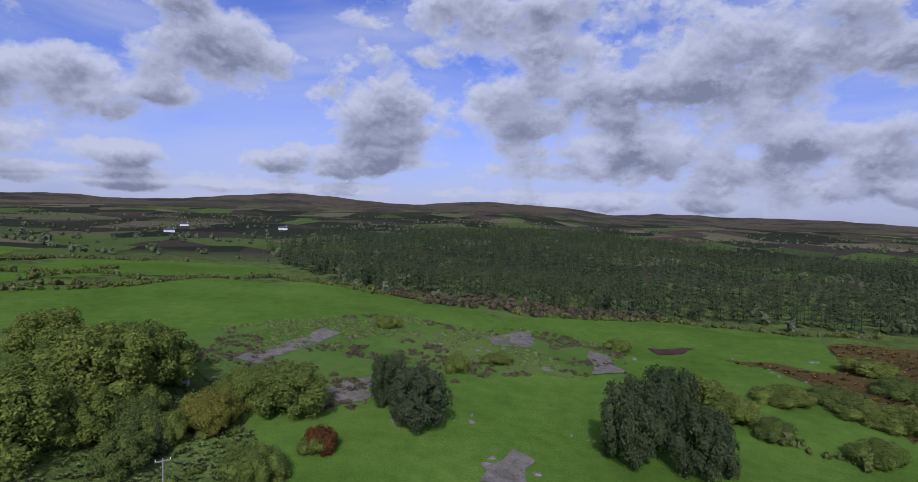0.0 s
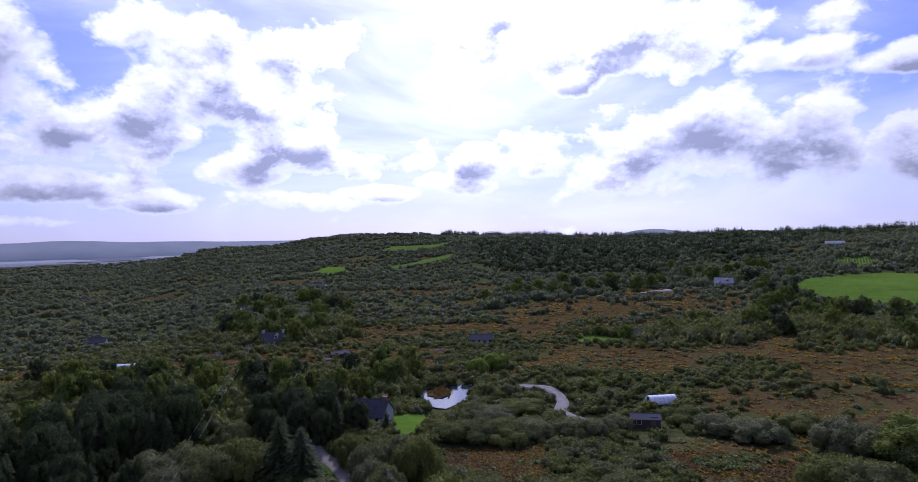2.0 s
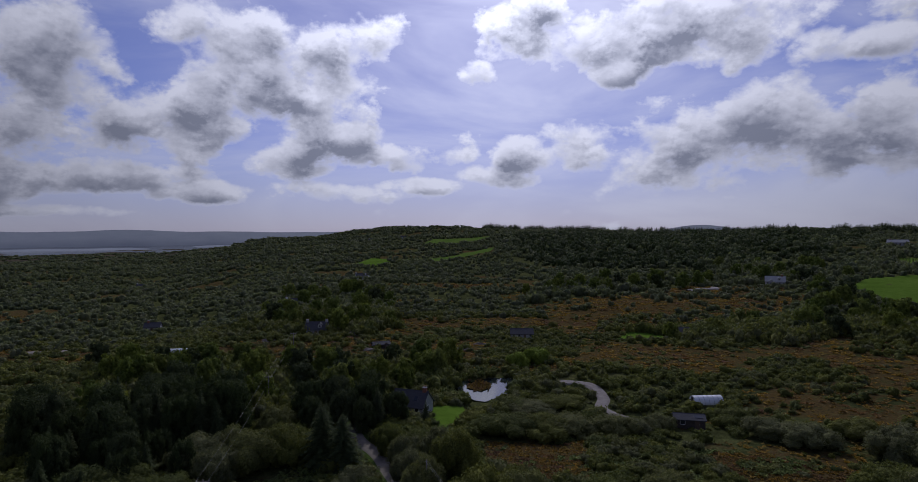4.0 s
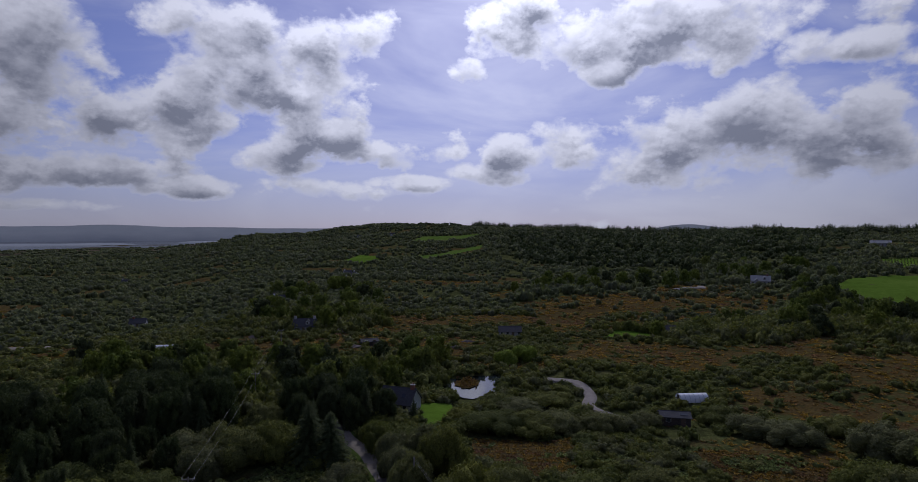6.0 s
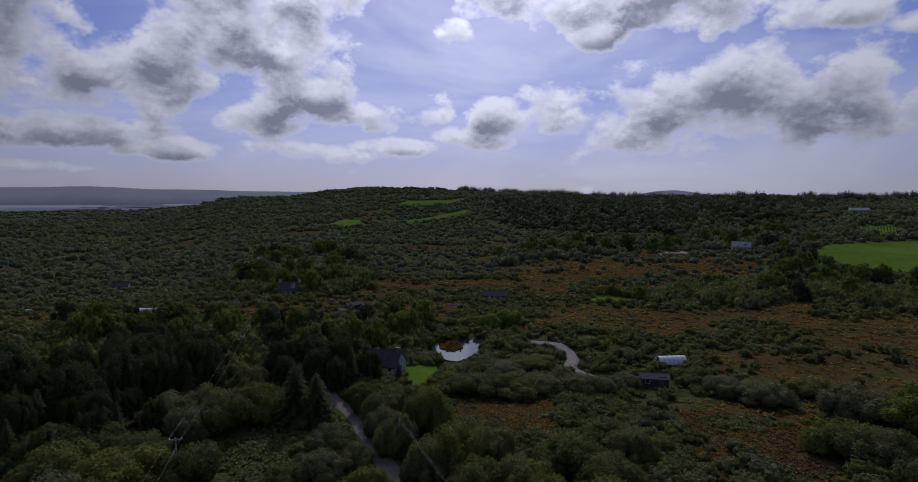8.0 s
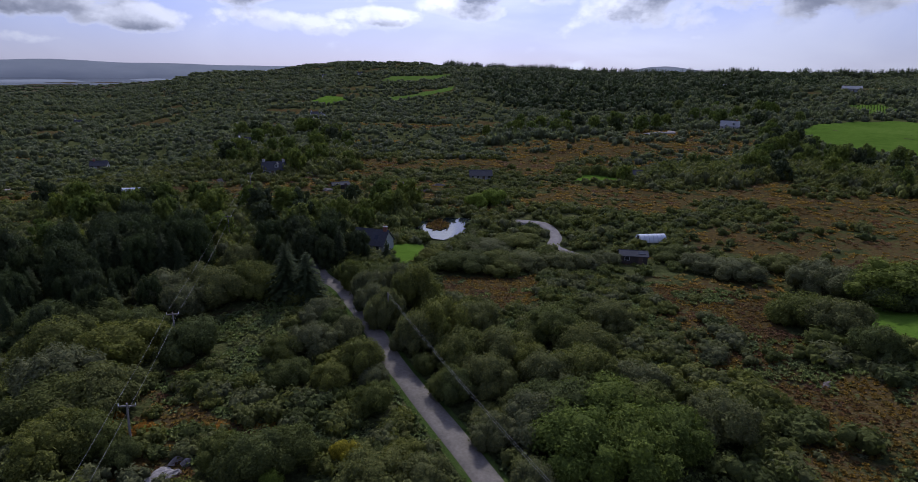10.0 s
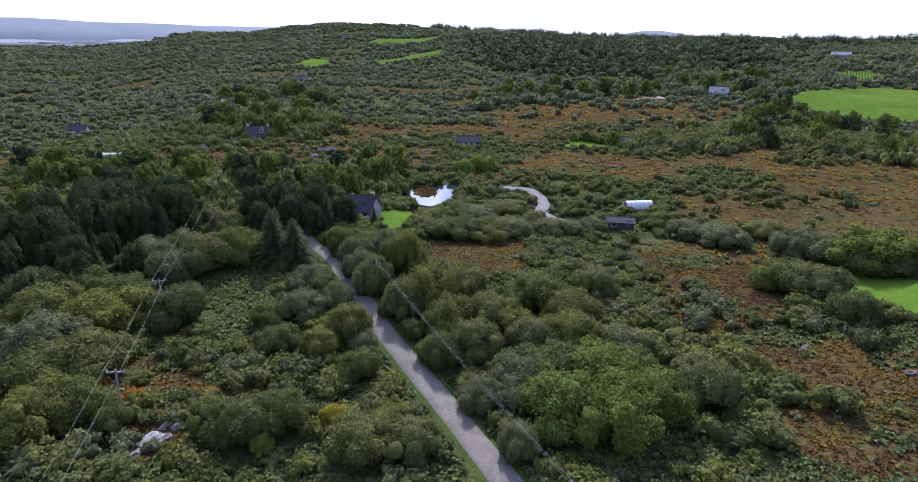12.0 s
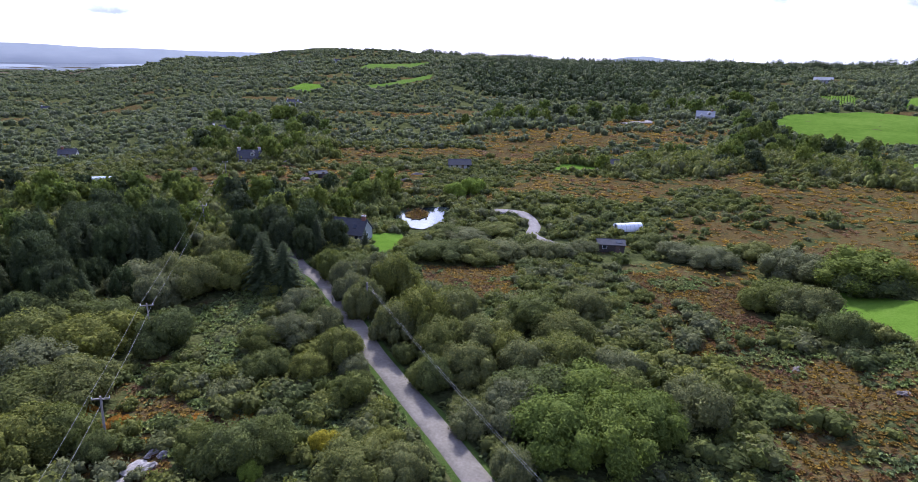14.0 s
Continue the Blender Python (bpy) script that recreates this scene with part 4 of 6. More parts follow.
def house(x, y, turn, long, deep, wall, rise, walls, roofs, label, name="house", chimneys=(), bays=3, storeys=1, dormers=(), skylights=(), porch=None, ends=1, lift=0.0, cap=BRICK_RED, clear=0.0):
    """A gabled house: ridge along x, front towards -y."""
    root = stand(name, x, y, turn, label, "house" if name != "shed" else "shed", lift=lift, clear=clear or max(long, deep) * 0.45)
    hx, hy = long / 2, deep / 2
    part("wall", extruded([(-hy, -0.8), (hy, -0.8), (hy, wall), (0, wall + rise), (-hy, wall)], -hx, hx), walls, root)
    slope = math.hypot(hy, rise)
    for s in (-1, 1):
        o = [(s * (hy + 0.32), wall - 0.32 * rise / hy), (0, wall + rise), (0, wall + rise + 0.2), (s * (hy + 0.36), wall - 0.32 * rise / hy + 0.17)]
        part("roof_slope", extruded(o, -hx - 0.28, hx + 0.28), roofs, root)
    part("ridge", extruded([(-0.16, wall + rise + 0.12), (0.16, wall + rise + 0.12), (0, wall + rise + 0.28)], -hx - 0.28, hx + 0.28), SLATE, root)
    for k in range(storeys):
        z = 0.9 + k * 2.6
        for j in range(bays):
            u = -hx + long * (j + 0.5) / bays
            if storeys >= 1 and not (porch is not None and abs(u - porch) < 1.3):
                if k == 0 and j == bays // 2 and porch is None and bays > 1:
                    d = part("door", box(u - 0.5, u + 0.5, -hy - 0.08, -hy + 0.02, 0, 2.05), DOOR_PAINT, root)
                    part("handle", box(u + 0.33, u + 0.4, -hy - 0.14, -hy - 0.08, 0.95, 1.1), IRON, d)
                else:
                    window(root, u, -hy, z, 1.1, 1.2, -1)
                window(root, u, hy, z, 1.0, 1.1, 1)
        if ends:
            window(root, -hx, 0, z, 0.9, 1.1, "l")
            window(root, hx, 0, z, 0.9, 1.1, "r")
    for u in chimneys:
        c = part("chimney", box(u - 0.45, u + 0.45, -0.35, 0.35, wall + rise - 0.5, wall + rise + 1.0), walls if cap is None else cap, root)
        part("coping", box(u - 0.52, u + 0.52, -0.42, 0.42, wall + rise + 1.0, wall + rise + 1.12), GREY_WALL, c)
        for q in (-0.2, 0.2):
            part("chimney_pot", tube((u + q, 0, wall + rise + 1.1), (u + q, 0, wall + rise + 1.5), 0.12, 0.1), BRICK_RED, c)
    for u in dormers:
        z0 = wall + 0.25 * rise
        d = part("dormer", extruded([(u - 0.75, z0), (u + 0.75, z0), (u + 0.75, z0 + 1.2), (u, z0 + 1.9), (u - 0.75, z0 + 1.2)], -hy * 0.82, -hy * 0.05, "y"), walls, root)
        for s in (-1, 1):
            part("dormer_roof", extruded([(u + s * 0.95, z0 + 1.05), (u, z0 + 1.92), (u, z0 + 2.06), (u + s * 0.98, z0 + 1.2)], -hy * 0.82 - 0.2, -hy * 0.02, "y"), roofs, d)
        window(d, u, -hy * 0.82, z0 + 0.2, 0.9, 0.95, -1, "dormer_window")
    for u in skylights:
        q = 0.5
        s0, s1 = -hy * (1 - q) - 0.5, -hy * (1 - q) + 0.3
        zz = lambda v: wall + rise * (1 + v / hy) + 0.19
        part("skylight", extruded([(s0, zz(s0)), (s1, zz(s1)), (s1, zz(s1) + 0.08), (s0, zz(s0) + 0.08)], u - 0.4, u + 0.4), GLASS, root)
    if porch is not None:
        g = part("porch", extruded([(porch - 1.25, -0.5), (porch + 1.25, -0.5), (porch + 1.25, wall * 0.95), (porch, wall + 1.35), (porch - 1.25, wall * 0.95)], -hy - 1.5, -hy + 0.6, "y"), walls, root)
        for s in (-1, 1):
            part("porch_roof", extruded([(porch + s * 1.5, wall * 0.95 - 0.25), (porch, wall + 1.37), (porch, wall + 1.55), (porch + s * 1.55, wall * 0.95 - 0.1)], -hy - 1.75, -hy + 1.9, "y"), roofs, g)
        part("door", box(porch - 0.5, porch + 0.5, -hy - 1.58, -hy - 1.45, 0, 2.05), DOOR_PAINT, g)
    return root


# stone house with dormers, in its lawns
stone_house = house(78.3, 67.6, -49.3, 11.6, 6.6, 2.6, 3.6, STONE_WALL, SLATE, "stone dormer house with steep slate roof on gravel", chimneys=(-2.6,), bays=4, dormers=(-2.1, 3.6), porch=0.9, lift=0.1, cap=STONE_WALL, clear=9)
part("annexe", extruded([(-2.6, -0.8), (2.6, -0.8), (2.6, 2.2), (0, 4.4), (-2.6, 2.2)], -8.4, -5.75), WHITE_WALL, stone_house, "lower white-rendered end bay")
for s in (-1, 1):
    part("annexe_roof", extruded([(s * 2.85, 1.98), (0, 4.4), (0, 4.58), (s * 2.9, 2.14)], -8.65, -5.8), SLATE, stone_house)
house(87.6, 61.4, -49.3, 3.2, 2.4, 2.1, 0.7, TIMBER, PALE_ROOF, "dark timber garden shed with pale sheet roof", "shed", bays=1, storeys=0, ends=0, lift=0.1)
house(84.9, 52.3, -70, 3.4, 2.0, 1.7, 0.6, TIMBER, PALE_ROOF, "low dark timber store with pale sheet roof", "shed", bays=1, storeys=0, ends=0, lift=0.1)
# white cottage among trees
house(103.7, -74.7, 169.1, 10.6, 5.0, 2.7, 2.4, WHITE_WALL, PALE_ROOF, "whitewashed cottage with grey roof and two chimneys", chimneys=(-4.6, 4.6), bays=3, cap=WHITE_WALL, clear=8)
house(105.9, -62.9, -55, 4.2, 3.0, 2.0, 1.2, GREY_WALL, SLATE, "small grey outbuilding with slate roof", "shed", bays=1, storeys=0, ends=0)
house(63.3, -99.4, 20, 1.6, 1.6, 2.2, 0.5, GREY_WALL, PALE_ROOF, "small grey pump shed by a gate", "shed", bays=1, storeys=0, ends=0)
# house in the wood and the smallholding round the pond
house(-26.2, 131.0, -14, 8.2, 6.4, 2.2, 2.8, GREY_WALL, SLATE, "slate-roofed house half hidden by tall trees", chimneys=(3.4,), skylights=(-1.5, 1.8), clear=6.5)
house(36.2, 128.6, -6, 6.2, 3.6, 2.0, 0.7, TIMBER, SLATE, "dark timber cabin with a low roof", "shed", bays=2, storeys=1, skylights=(1.4, 2.2))
house(-52.2, 203.6, 30, 6.2, 3.8, 1.5, 0.7, TIMBER, SLATE, "long dark shed with a low slate roof", "shed", bays=2, storeys=1)
house(-83.0, 221.0, 8, 8.6, 6.0, 2.5, 2.6, GREY_WALL, SLATE, "grey slate-roofed house with chimneys at both ends", chimneys=(-3.8, 3.8), dormers=(1.5,), storeys=1, bays=3, cap=None)
house(-179.0, 256.0, 20, 7.0, 5.0, 2.2, 1.8, GREY_WALL, SLATE, "dark-roofed cottage with a red chimney", chimneys=(-2.0,))
house(-0.5, 231.0, 4, 9.0, 5.4, 2.0, 1.7, GREY_WALL, SLATE, "low slate-roofed bungalow behind scrub", bays=4)
house(62.0, 234.0, 6, 8.0, 5.4, 2.0, 1.7, GREY_WALL, SLATE, "low slate-roofed bungalow by a small lawn")
WHITES = (
    (-393, 543, 20, 9, "small white farmhouse among trees"), (-137, 463, 30, 8, "white cottage on the scrubby slope"), (-127, 451, -50, 7, "white cottage on the scrubby slope"),
    (-125, 294, 35, 8, "white cottage half hidden in trees"), (-263, 972, 5, 18, "long low white house near the ridge"), (-205, 960, 10, 11, "white house near the ridge"),
    (317, 361, -30, 12, "white gabled house among hedges"), (571, 363, -55, 13, "white gabled farmhouse by a green field"), (438, 464, -40, 14, "white house among small fields"),
    (375, 371, -40, 9, "white outbuilding among trees"), (532, 57, -80, 8, "white gabled house behind trees"))
for x, y, turn, long, label in WHITES:
    house(x, y, turn, long * 0.78, 5.2, 2.5, 2.0, WHITE_WALL, SLATE, label, chimneys=(-long * 0.3,), cap=None)
house(166, 394, -20, 11.5, 7.5, 2.7, 3.2, GREY_WALL, PALE_ROOF, "large pale-roofed house on the heathy rise", chimneys=(4.0,), bays=5, porch=-2.4, storeys=1, dormers=(2.2,))
house(386, 631, -25, 18, 8, 3.0, 2.6, GREY_WALL, PALE_ROOF, "long pale house below the ridge", bays=6, chimneys=(-6,))
house(297, 738, -20, 13, 5, 2.5, 0.7, WHITE_WALL, PALE_ROOF, "long low white shed on the dark slope", "shed", bays=3)
house(365, -27, -86, 9, 6.0, 3.2, 2.4, STONE_WALL, PALE_ROOF, "grey stone barn beside the lane", "barn", bays=3)
house(479, 37, -84, 15, 6, 2.6, 1.0, WHITE_WALL, PALE_ROOF, "long white farm shed behind trees", "shed", bays=3)
house(540, -134, 76, 15, 7, 5.2, 2.6, WHITE_WALL, SLATE, "white two-storey farmhouse on the rise", chimneys=(-6.5, 6.5), storeys=2, bays=4, cap=None)
house(516, -146, 76, 9, 6, 3.2, 2.0, WHITE_WALL, SLATE, "white annexe beside a farmhouse", storeys=1, bays=3)
house(322, -164, 62, 15, 9, 3.8, 2.2, GREY_WALL, PALE_ROOF, "wide grey-roofed farm shed", "barn", bays=3)
house(313, -178, 62, 12, 8, 3.2, 1.8, WHITE_WALL, PALE_ROOF, "pale farm shed beside a barn", "barn", bays=3)
for x, y, turn in ((900, -210, 60), (1050, -120, 80), (1000, -330, 70), (820, -420, 60), (640, -560, 50), (480, -720, 40), (1150, -480, 60), (380, -860, 30), (560, -880, 30), (900, 120, -80), (1040, 260, -70)):
    house(x, y, turn, 13, 7, 3.0, 2.6, WHITE_WALL, SLATE, "far white farmhouse among fields", chimneys=(-5,), bays=2, ends=0, cap=None)


def polytunnel(x, y, turn, long, r, label):
    root = stand("polytunnel", x, y, turn, label, "polytunnel", clear=long * 0.55)
    arc = [(r * math.cos(a), r * 1.05 * math.sin(a)) for a in np.linspace(math.pi, 0, 15)]
    inner = [(v * 0.985, w * 0.985) for v, w in arc[::-1]]
    part("cover", extruded(arc + inner, -long / 2, long / 2), PLASTIC, root)
    for s in (-1, 1):
        e = part("end_sheet", extruded([(v * 0.99, w * 0.99) for v, w in arc], s * long / 2 - 0.03, s * long / 2 + 0.03), PLASTIC, root)
        part("door", box(s * long / 2 + s * 0.035 - 0.01, s * long / 2 + s * 0.035 + 0.01, -0.6, 0.6, 0.0, 1.6), TIMBER, e)
    for k in range(7):
        u = -long / 2 + long * k / 6
        hoop = [(v * 1.012, w * 1.012) for v, w in arc] + [(v * 0.99, w * 0.99) for v, w in arc[::-1]]
        part("hoop", extruded(hoop, u - 0.03, u + 0.03), IRON, root)
    return root


polytunnel(45.4, 146.1, 10, 7.2, 1.8, "white polythene growing tunnel on open heath")
polytunnel(-127.0, 196.0, 14, 6.8, 1.6, "long pale polythene tunnel among trees")


def car(x, y, turn, paint, label, van=False, name="car"):
    root = stand(name, x, y, turn, label, "car" if not van else "van", lift=0.25)
    side = [(-2.1, 0.35), (2.1, 0.35), (2.15, 0.75), (1.95, 0.95), (1.0, 1.02), (0.35, 1.5), (-1.45, 1.52), (-2.05, 1.05)]
    if van:
        side = [(-2.4, 0.4), (2.4, 0.4), (2.45, 1.0), (1.8, 1.25), (1.2, 2.1), (-2.3, 2.2), (-2.42, 1.8)]
    bm = extruded(side, -0.85, 0.85, "y")
    bmesh.ops.bevel(bm, geom=bm.edges[:], offset=0.06, segments=2, affect="EDGES")
    part("body", bm, paint, root)
    top = 2.05 if van else 1.45
    for s in (-1, 1):
        part("side_window", box(-1.35, 0.45, s * 0.853, s * 0.875, 1.08 if not van else 1.35, top - 0.08) if s > 0 else box(-1.35, 0.45, -0.875, -0.853, 1.08 if not van else 1.35, top - 0.08), GLASS, root)
        for u in (-1.35, 1.3):
            w = part("wheel", tube((u, s * 0.7, 0.33), (u, s * 0.9, 0.33), 0.33, 0.33, 14), RUBBER, root)
            part("rim", tube((u, s * 0.89, 0.33), (u, s * 0.915, 0.33), 0.2, 0.2, 10), IRON, w)
    return root


car(173.6, -19.8, 10, CAR_BLUE, "blue-grey estate car parked beside dug earth")
car(318, -33.5, -5, CAR_DARK, "dark car far along the lane")
car(-83.0, 143.8, 10, CAR_DARK, "dark car parked in an earth yard")
car(-80.6, 144.9, 60, CAR_DARK, "dark car parked in an earth yard")
car(-73.6, 143.6, 35, CAR_WHITE, "white van parked in an earth yard", True, "van")


def digger(x, y, turn):
    root = stand("excavator", x, y, turn, "orange tracked excavator on bare earth", "excavator")
    for s in (-1, 1):
        part("track", box(-1.5, 1.5, s * 0.95 - 0.25, s * 0.95 + 0.25, 0.0, 0.75, bevel=0.2), RUBBER, root)
    part("house", box(-1.6, 0.9, -1.1, 1.1, 0.8, 1.9, bevel=0.1), ORANGE, root)
    c = part("cab", box(-0.1, 1.2, 0.1, 1.1, 0.9, 2.7, bevel=0.08), ORANGE, root)
    part("pane", box(1.18, 1.23, 0.2, 1.0, 1.6, 2.6), GLASS, c)
    arm = part("boom", tube((0.9, -0.4, 1.5), (3.2, -0.4, 3.9), 0.24, 0.18, 4), ORANGE, root)
    part("dipper", tube((3.2, -0.4, 3.9), (4.6, -0.4, 1.5), 0.18, 0.12, 4), ORANGE, root)
    part("bucket", extruded([(4.2, 1.5), (4.9, 1.4), (4.8, 0.6), (4.1, 0.7)], -0.8, 0.0, "y"), IRON, root)


digger(133.7, -90.5, 200)
digger(149.5, -88.6, 60)


def utility_pole(x, y, high, turn, label="weathered wooden utility pole with a crossarm", arm=True, lean=0.0):
    root = stand("utility_pole", x, y, turn, label, "pole", "power line poles")
    root.matrix_world = root.matrix_world @ pose(0, 0, 0, 0, lean, 0)
    part("post", tube((0, 0, -0.5), (0, 0, high), 0.15, 0.10, 10), POLE_WOOD, root)
    if arm:
        a = part("crossarm", box(-0.9, 0.9, -0.06, 0.06, high - 0.42, high - 0.27), POLE_WOOD, root)
        for u in (-0.85, 0, 0.85):
            part("insulator", tube((u, 0, high - 0.27), (u, 0, high - 0.02), 0.06, 0.04, 8), FRAME_WHITE, a)
    return root


def wire(points, label="thin sagging overhead wire between poles"):
    """A sagging cable strung through points."""
    cu = bpy.data.curves.new("wire", "CURVE")
    cu.dimensions, cu.bevel_depth, cu.bevel_resolution = "3D", 0.013, 0
    s = cu.splines.new("POLY")
    row = []
    for a, b in zip(points, points[1:]):
        for k in range(12):
            f = k / 12
            p = Vector(a).lerp(Vector(b), f)
            p.z -= (Vector(b) - Vector(a)).length * 0.012 * 4 * f * (1 - f)
            row.append(p)
    row.append(Vector(points[-1]))
    s.points.add(len(row) - 1)
    for q, p in zip(s.points, row):
        q.co = (*p, 1)
    cu.materials.append(WIRE)
    tagged(new("wire", cu), label, "cable")


WIRE = two_tone("aluminium_cable", (0.26, 0.26, 0.24), (0.36, 0.36, 0.32), 3.0, 0.5)
LINE_WEST = [(-31.5, 28.0, 6.4), (-38.4, 52.2, 6.2), (-46.4, 77.0, 6.5), (-62.6, 133.0, 7.0), (-80, 190, 7.0)]
for x, y, h in LINE_WEST:
    utility_pole(x, y, h, 15, lean=3 if y == 52.2 else 0)
for s in (-0.85, 0.85):
    wire([(x + s * 0.966, y + s * 0.259, float(height(x, y)) + h) for x, y, h in LINE_WEST])
LINE_EAST = [(9.5, 38.5, 6.4), (-14.6, 84.0, 6.4)]
for x, y, h in LINE_EAST:
    utility_pole(x, y, h, 30, "bare wooden utility pole beside the lane", False)
for s in (-0.15, 0.15):
    wire([(x + s, y, float(height(x, y)) + h - 0.2) for x, y, h in LINE_EAST])
for x, y, h, arm in ((44.0, -64.6, 7.2, True), (68.3, -67.8, 6.2, False), (72.8, -23.1, 6.4, False), (123.2, -5.5, 5.5, True), (124.1, -110.9, 6.4, True), (103.0, 7.7, 6.5, False), (88.0, -7.8, 5.5, False), (190, -30, 6.5, False)):
    utility_pole(x, y, h, 40, "weathered wooden utility pole in rough grass", arm)


def rock(x, y, w, seed, deep=None, high=None, lift=0.0, label="grey lichened boulder in the heather", mat=STONE):
    bm = bmesh.new()
    bmesh.ops.create_icosphere(bm, subdivisions=3, radius=1.0)
    g = np.random.default_rng(seed)
    cuts = [(Vector(g.normal(0, 1, 3)).normalized(), g.uniform(0.4, 0.8)) for _ in range(11)]
    for v in bm.verts:
        for n, d in cuts:
            v.co -= n * max(0, v.co.dot(n) - d)
        v.co *= 1 + 0.3 * (noise.noise(v.co * 2.3 + Vector((seed, 0, 0)))) + 0.13 * noise.noise(v.co * 7 + Vector((0, seed, 0)))
        v.co = Vector((v.co.x * w / 2, v.co.y * (deep or w * 0.7) / 2, v.co.z * (high or w * 0.3)))
    me = bpy.data.meshes.new("boulder")
    bm.to_mesh(me)
    bm.free()
    me.materials.append(mat)
    ob = new("boulder", me)
    ob.matrix_world = pose(x, y, float(height(x, y)) + lift, 0, 0, float(g.uniform(0, 360)))
    return tagged(ob, label, "rock", "boulders")


OUTCROPS = ((28.3, 73.2, 3.8), (36.3, 58.0, 3.4), (49.9, 72.9, 3.4), (44.5, 66.0, 2.2), (39.0, 70.0, 1.8), (57.0, 62.5, 3.0), (-38.0, 67.0, 2.6), (-23.5, 62.6, 3.0), (-16.0, 60.0, 2.2),
            (-70, 222, 9.0), (-56, 197, 6), (-30, 212, 9), (-22, 205, 10), (-17, 214, 7), (-98, 208, 7), (-92, 214, 9), (83.8, 34.7, 5.0), (81.9, 32.4, 3.2), (76, 54, 2.6), (117, 52, 6), (128, 48, 7), (134, 35, 5), (140, 60, 5), (112, 70, 4), (102, 62, 4))
for k, (x, y, w) in enumerate(OUTCROPS):
    rock(x, y, w, 200 + k, deep=w * 0.55, high=w * 0.17, lift=-w * 0.03, label="pale weathered rock outcrop in heather")
SPOIL_ROCKS = ((51.4, -145.8), (45.1, -146.6), (43.4, -164.0), (39.2, -161.8), (25.9, -160.5), (10.4, -147.6), (6.3, -160.5), (-2.0, -162.7), (-27.0, -174.1), (-32.6, -167.1), (-65.3, -172.2), (-67.7, -162.2),
               (-68.1, -152.7), (-87.1, -180.8), (-117.2, -201.6), (32.1, -145.8), (21.6, -149.7), (13.0, -142.4), (22.1, -96.9), (10.9, -100.1), (3.9, -89.0), (0.1, -84.6), (-12.1, -100.8), (-80.6, -127.5))
for k, (x, y, w, d, turn) in enumerate(((-32.5, 51.6, 5.2, 2.4, 72), (-33.3, 48.6, 5.0, 2.2, 66), (-31.6, 49.0, 3.0, 1.2, 75), (-33.5, 46.2, 3.6, 2.0, 60), (-31.2, 50.8, 1.8, 0.9, 60))):
    slab = rock(x, y, w, 240 + k, deep=d, high=0.75, lift=0.1, label="long weathered rock slab among heather", mat=PALE_STONE)
    slab.matrix_world = pose(x, y, float(height(x, y)) + 0.05, 0, 8, turn)
g = np.random.default_rng(77)
for k, (x, y) in enumerate(SPOIL_ROCKS):
    for j in range(3):
        rock(x + g.normal(0, 2.0), y + g.normal(0, 2.0), g.uniform(0.7, 2.4), 300 + 3 * k + j, label="pale broken stone on hummocky pasture")
rock(-6.6, -140.4, 6.0, 411, 3.4, 0.5, label="long pale flat rock slab in grass")

# ---- plants ----

def lump(n=7, m=4):
    """Vertices and quads of a coarse ball."""
    v = [(0, 0, 1.0)]
    for k in range(1, m):
        a = math.pi * k / m
        v += [(math.sin(a) * math.cos(2 * math.pi * j / n), math.sin(a) * math.sin(2 * math.pi * j / n), math.cos(a)) for j in range(n)]
    v.append((0, 0, -1.0))
    f = []
    for k in range(m - 2):
        f += [(1 + k * n + j, 1 + (k + 1) * n + j, 1 + (k + 1) * n + (j + 1) % n, 1 + k * n + (j + 1) % n) for j in range(n)]
    tri = [(0, 1 + j, 1 + (j + 1) % n) for j in range(n)] + [(len(v) - 1, 1 + (m - 2) * n + (j + 1) % n, 1 + (m - 2) * n + j) for j in range(n)]
    return np.array(v), np.array(f, int).reshape(-1, 4), np.array(tri)


def leaves_at(rng, p, n, size):
    """A small pointed leaf spray at each place, facing roughly along n."""
    k = len(p)
    n = n + (0, 0, 0.35) + rng.normal(0, 0.45, (k, 3))
    n /= np.linalg.norm(n, axis=1)[:, None]
    a = np.cross(n, rng.normal(0, 1, (k, 3)))
    a /= np.linalg.norm(a, axis=1)[:, None]
    b = np.cross(n, a)
    s = size * rng.uniform(0.6, 1.45, (k, 1))
    a, b = a * s * 1.25, b * s * rng.uniform(0.6, 1.0, (k, 1))
    v = np.stack([p - a * 0.6 - b, p + a * 1.2 + n * s * 0.3, p - a * 0.6 + b], 1).reshape(-1, 3)
    return v, np.arange(3 * k).reshape(k, 3)


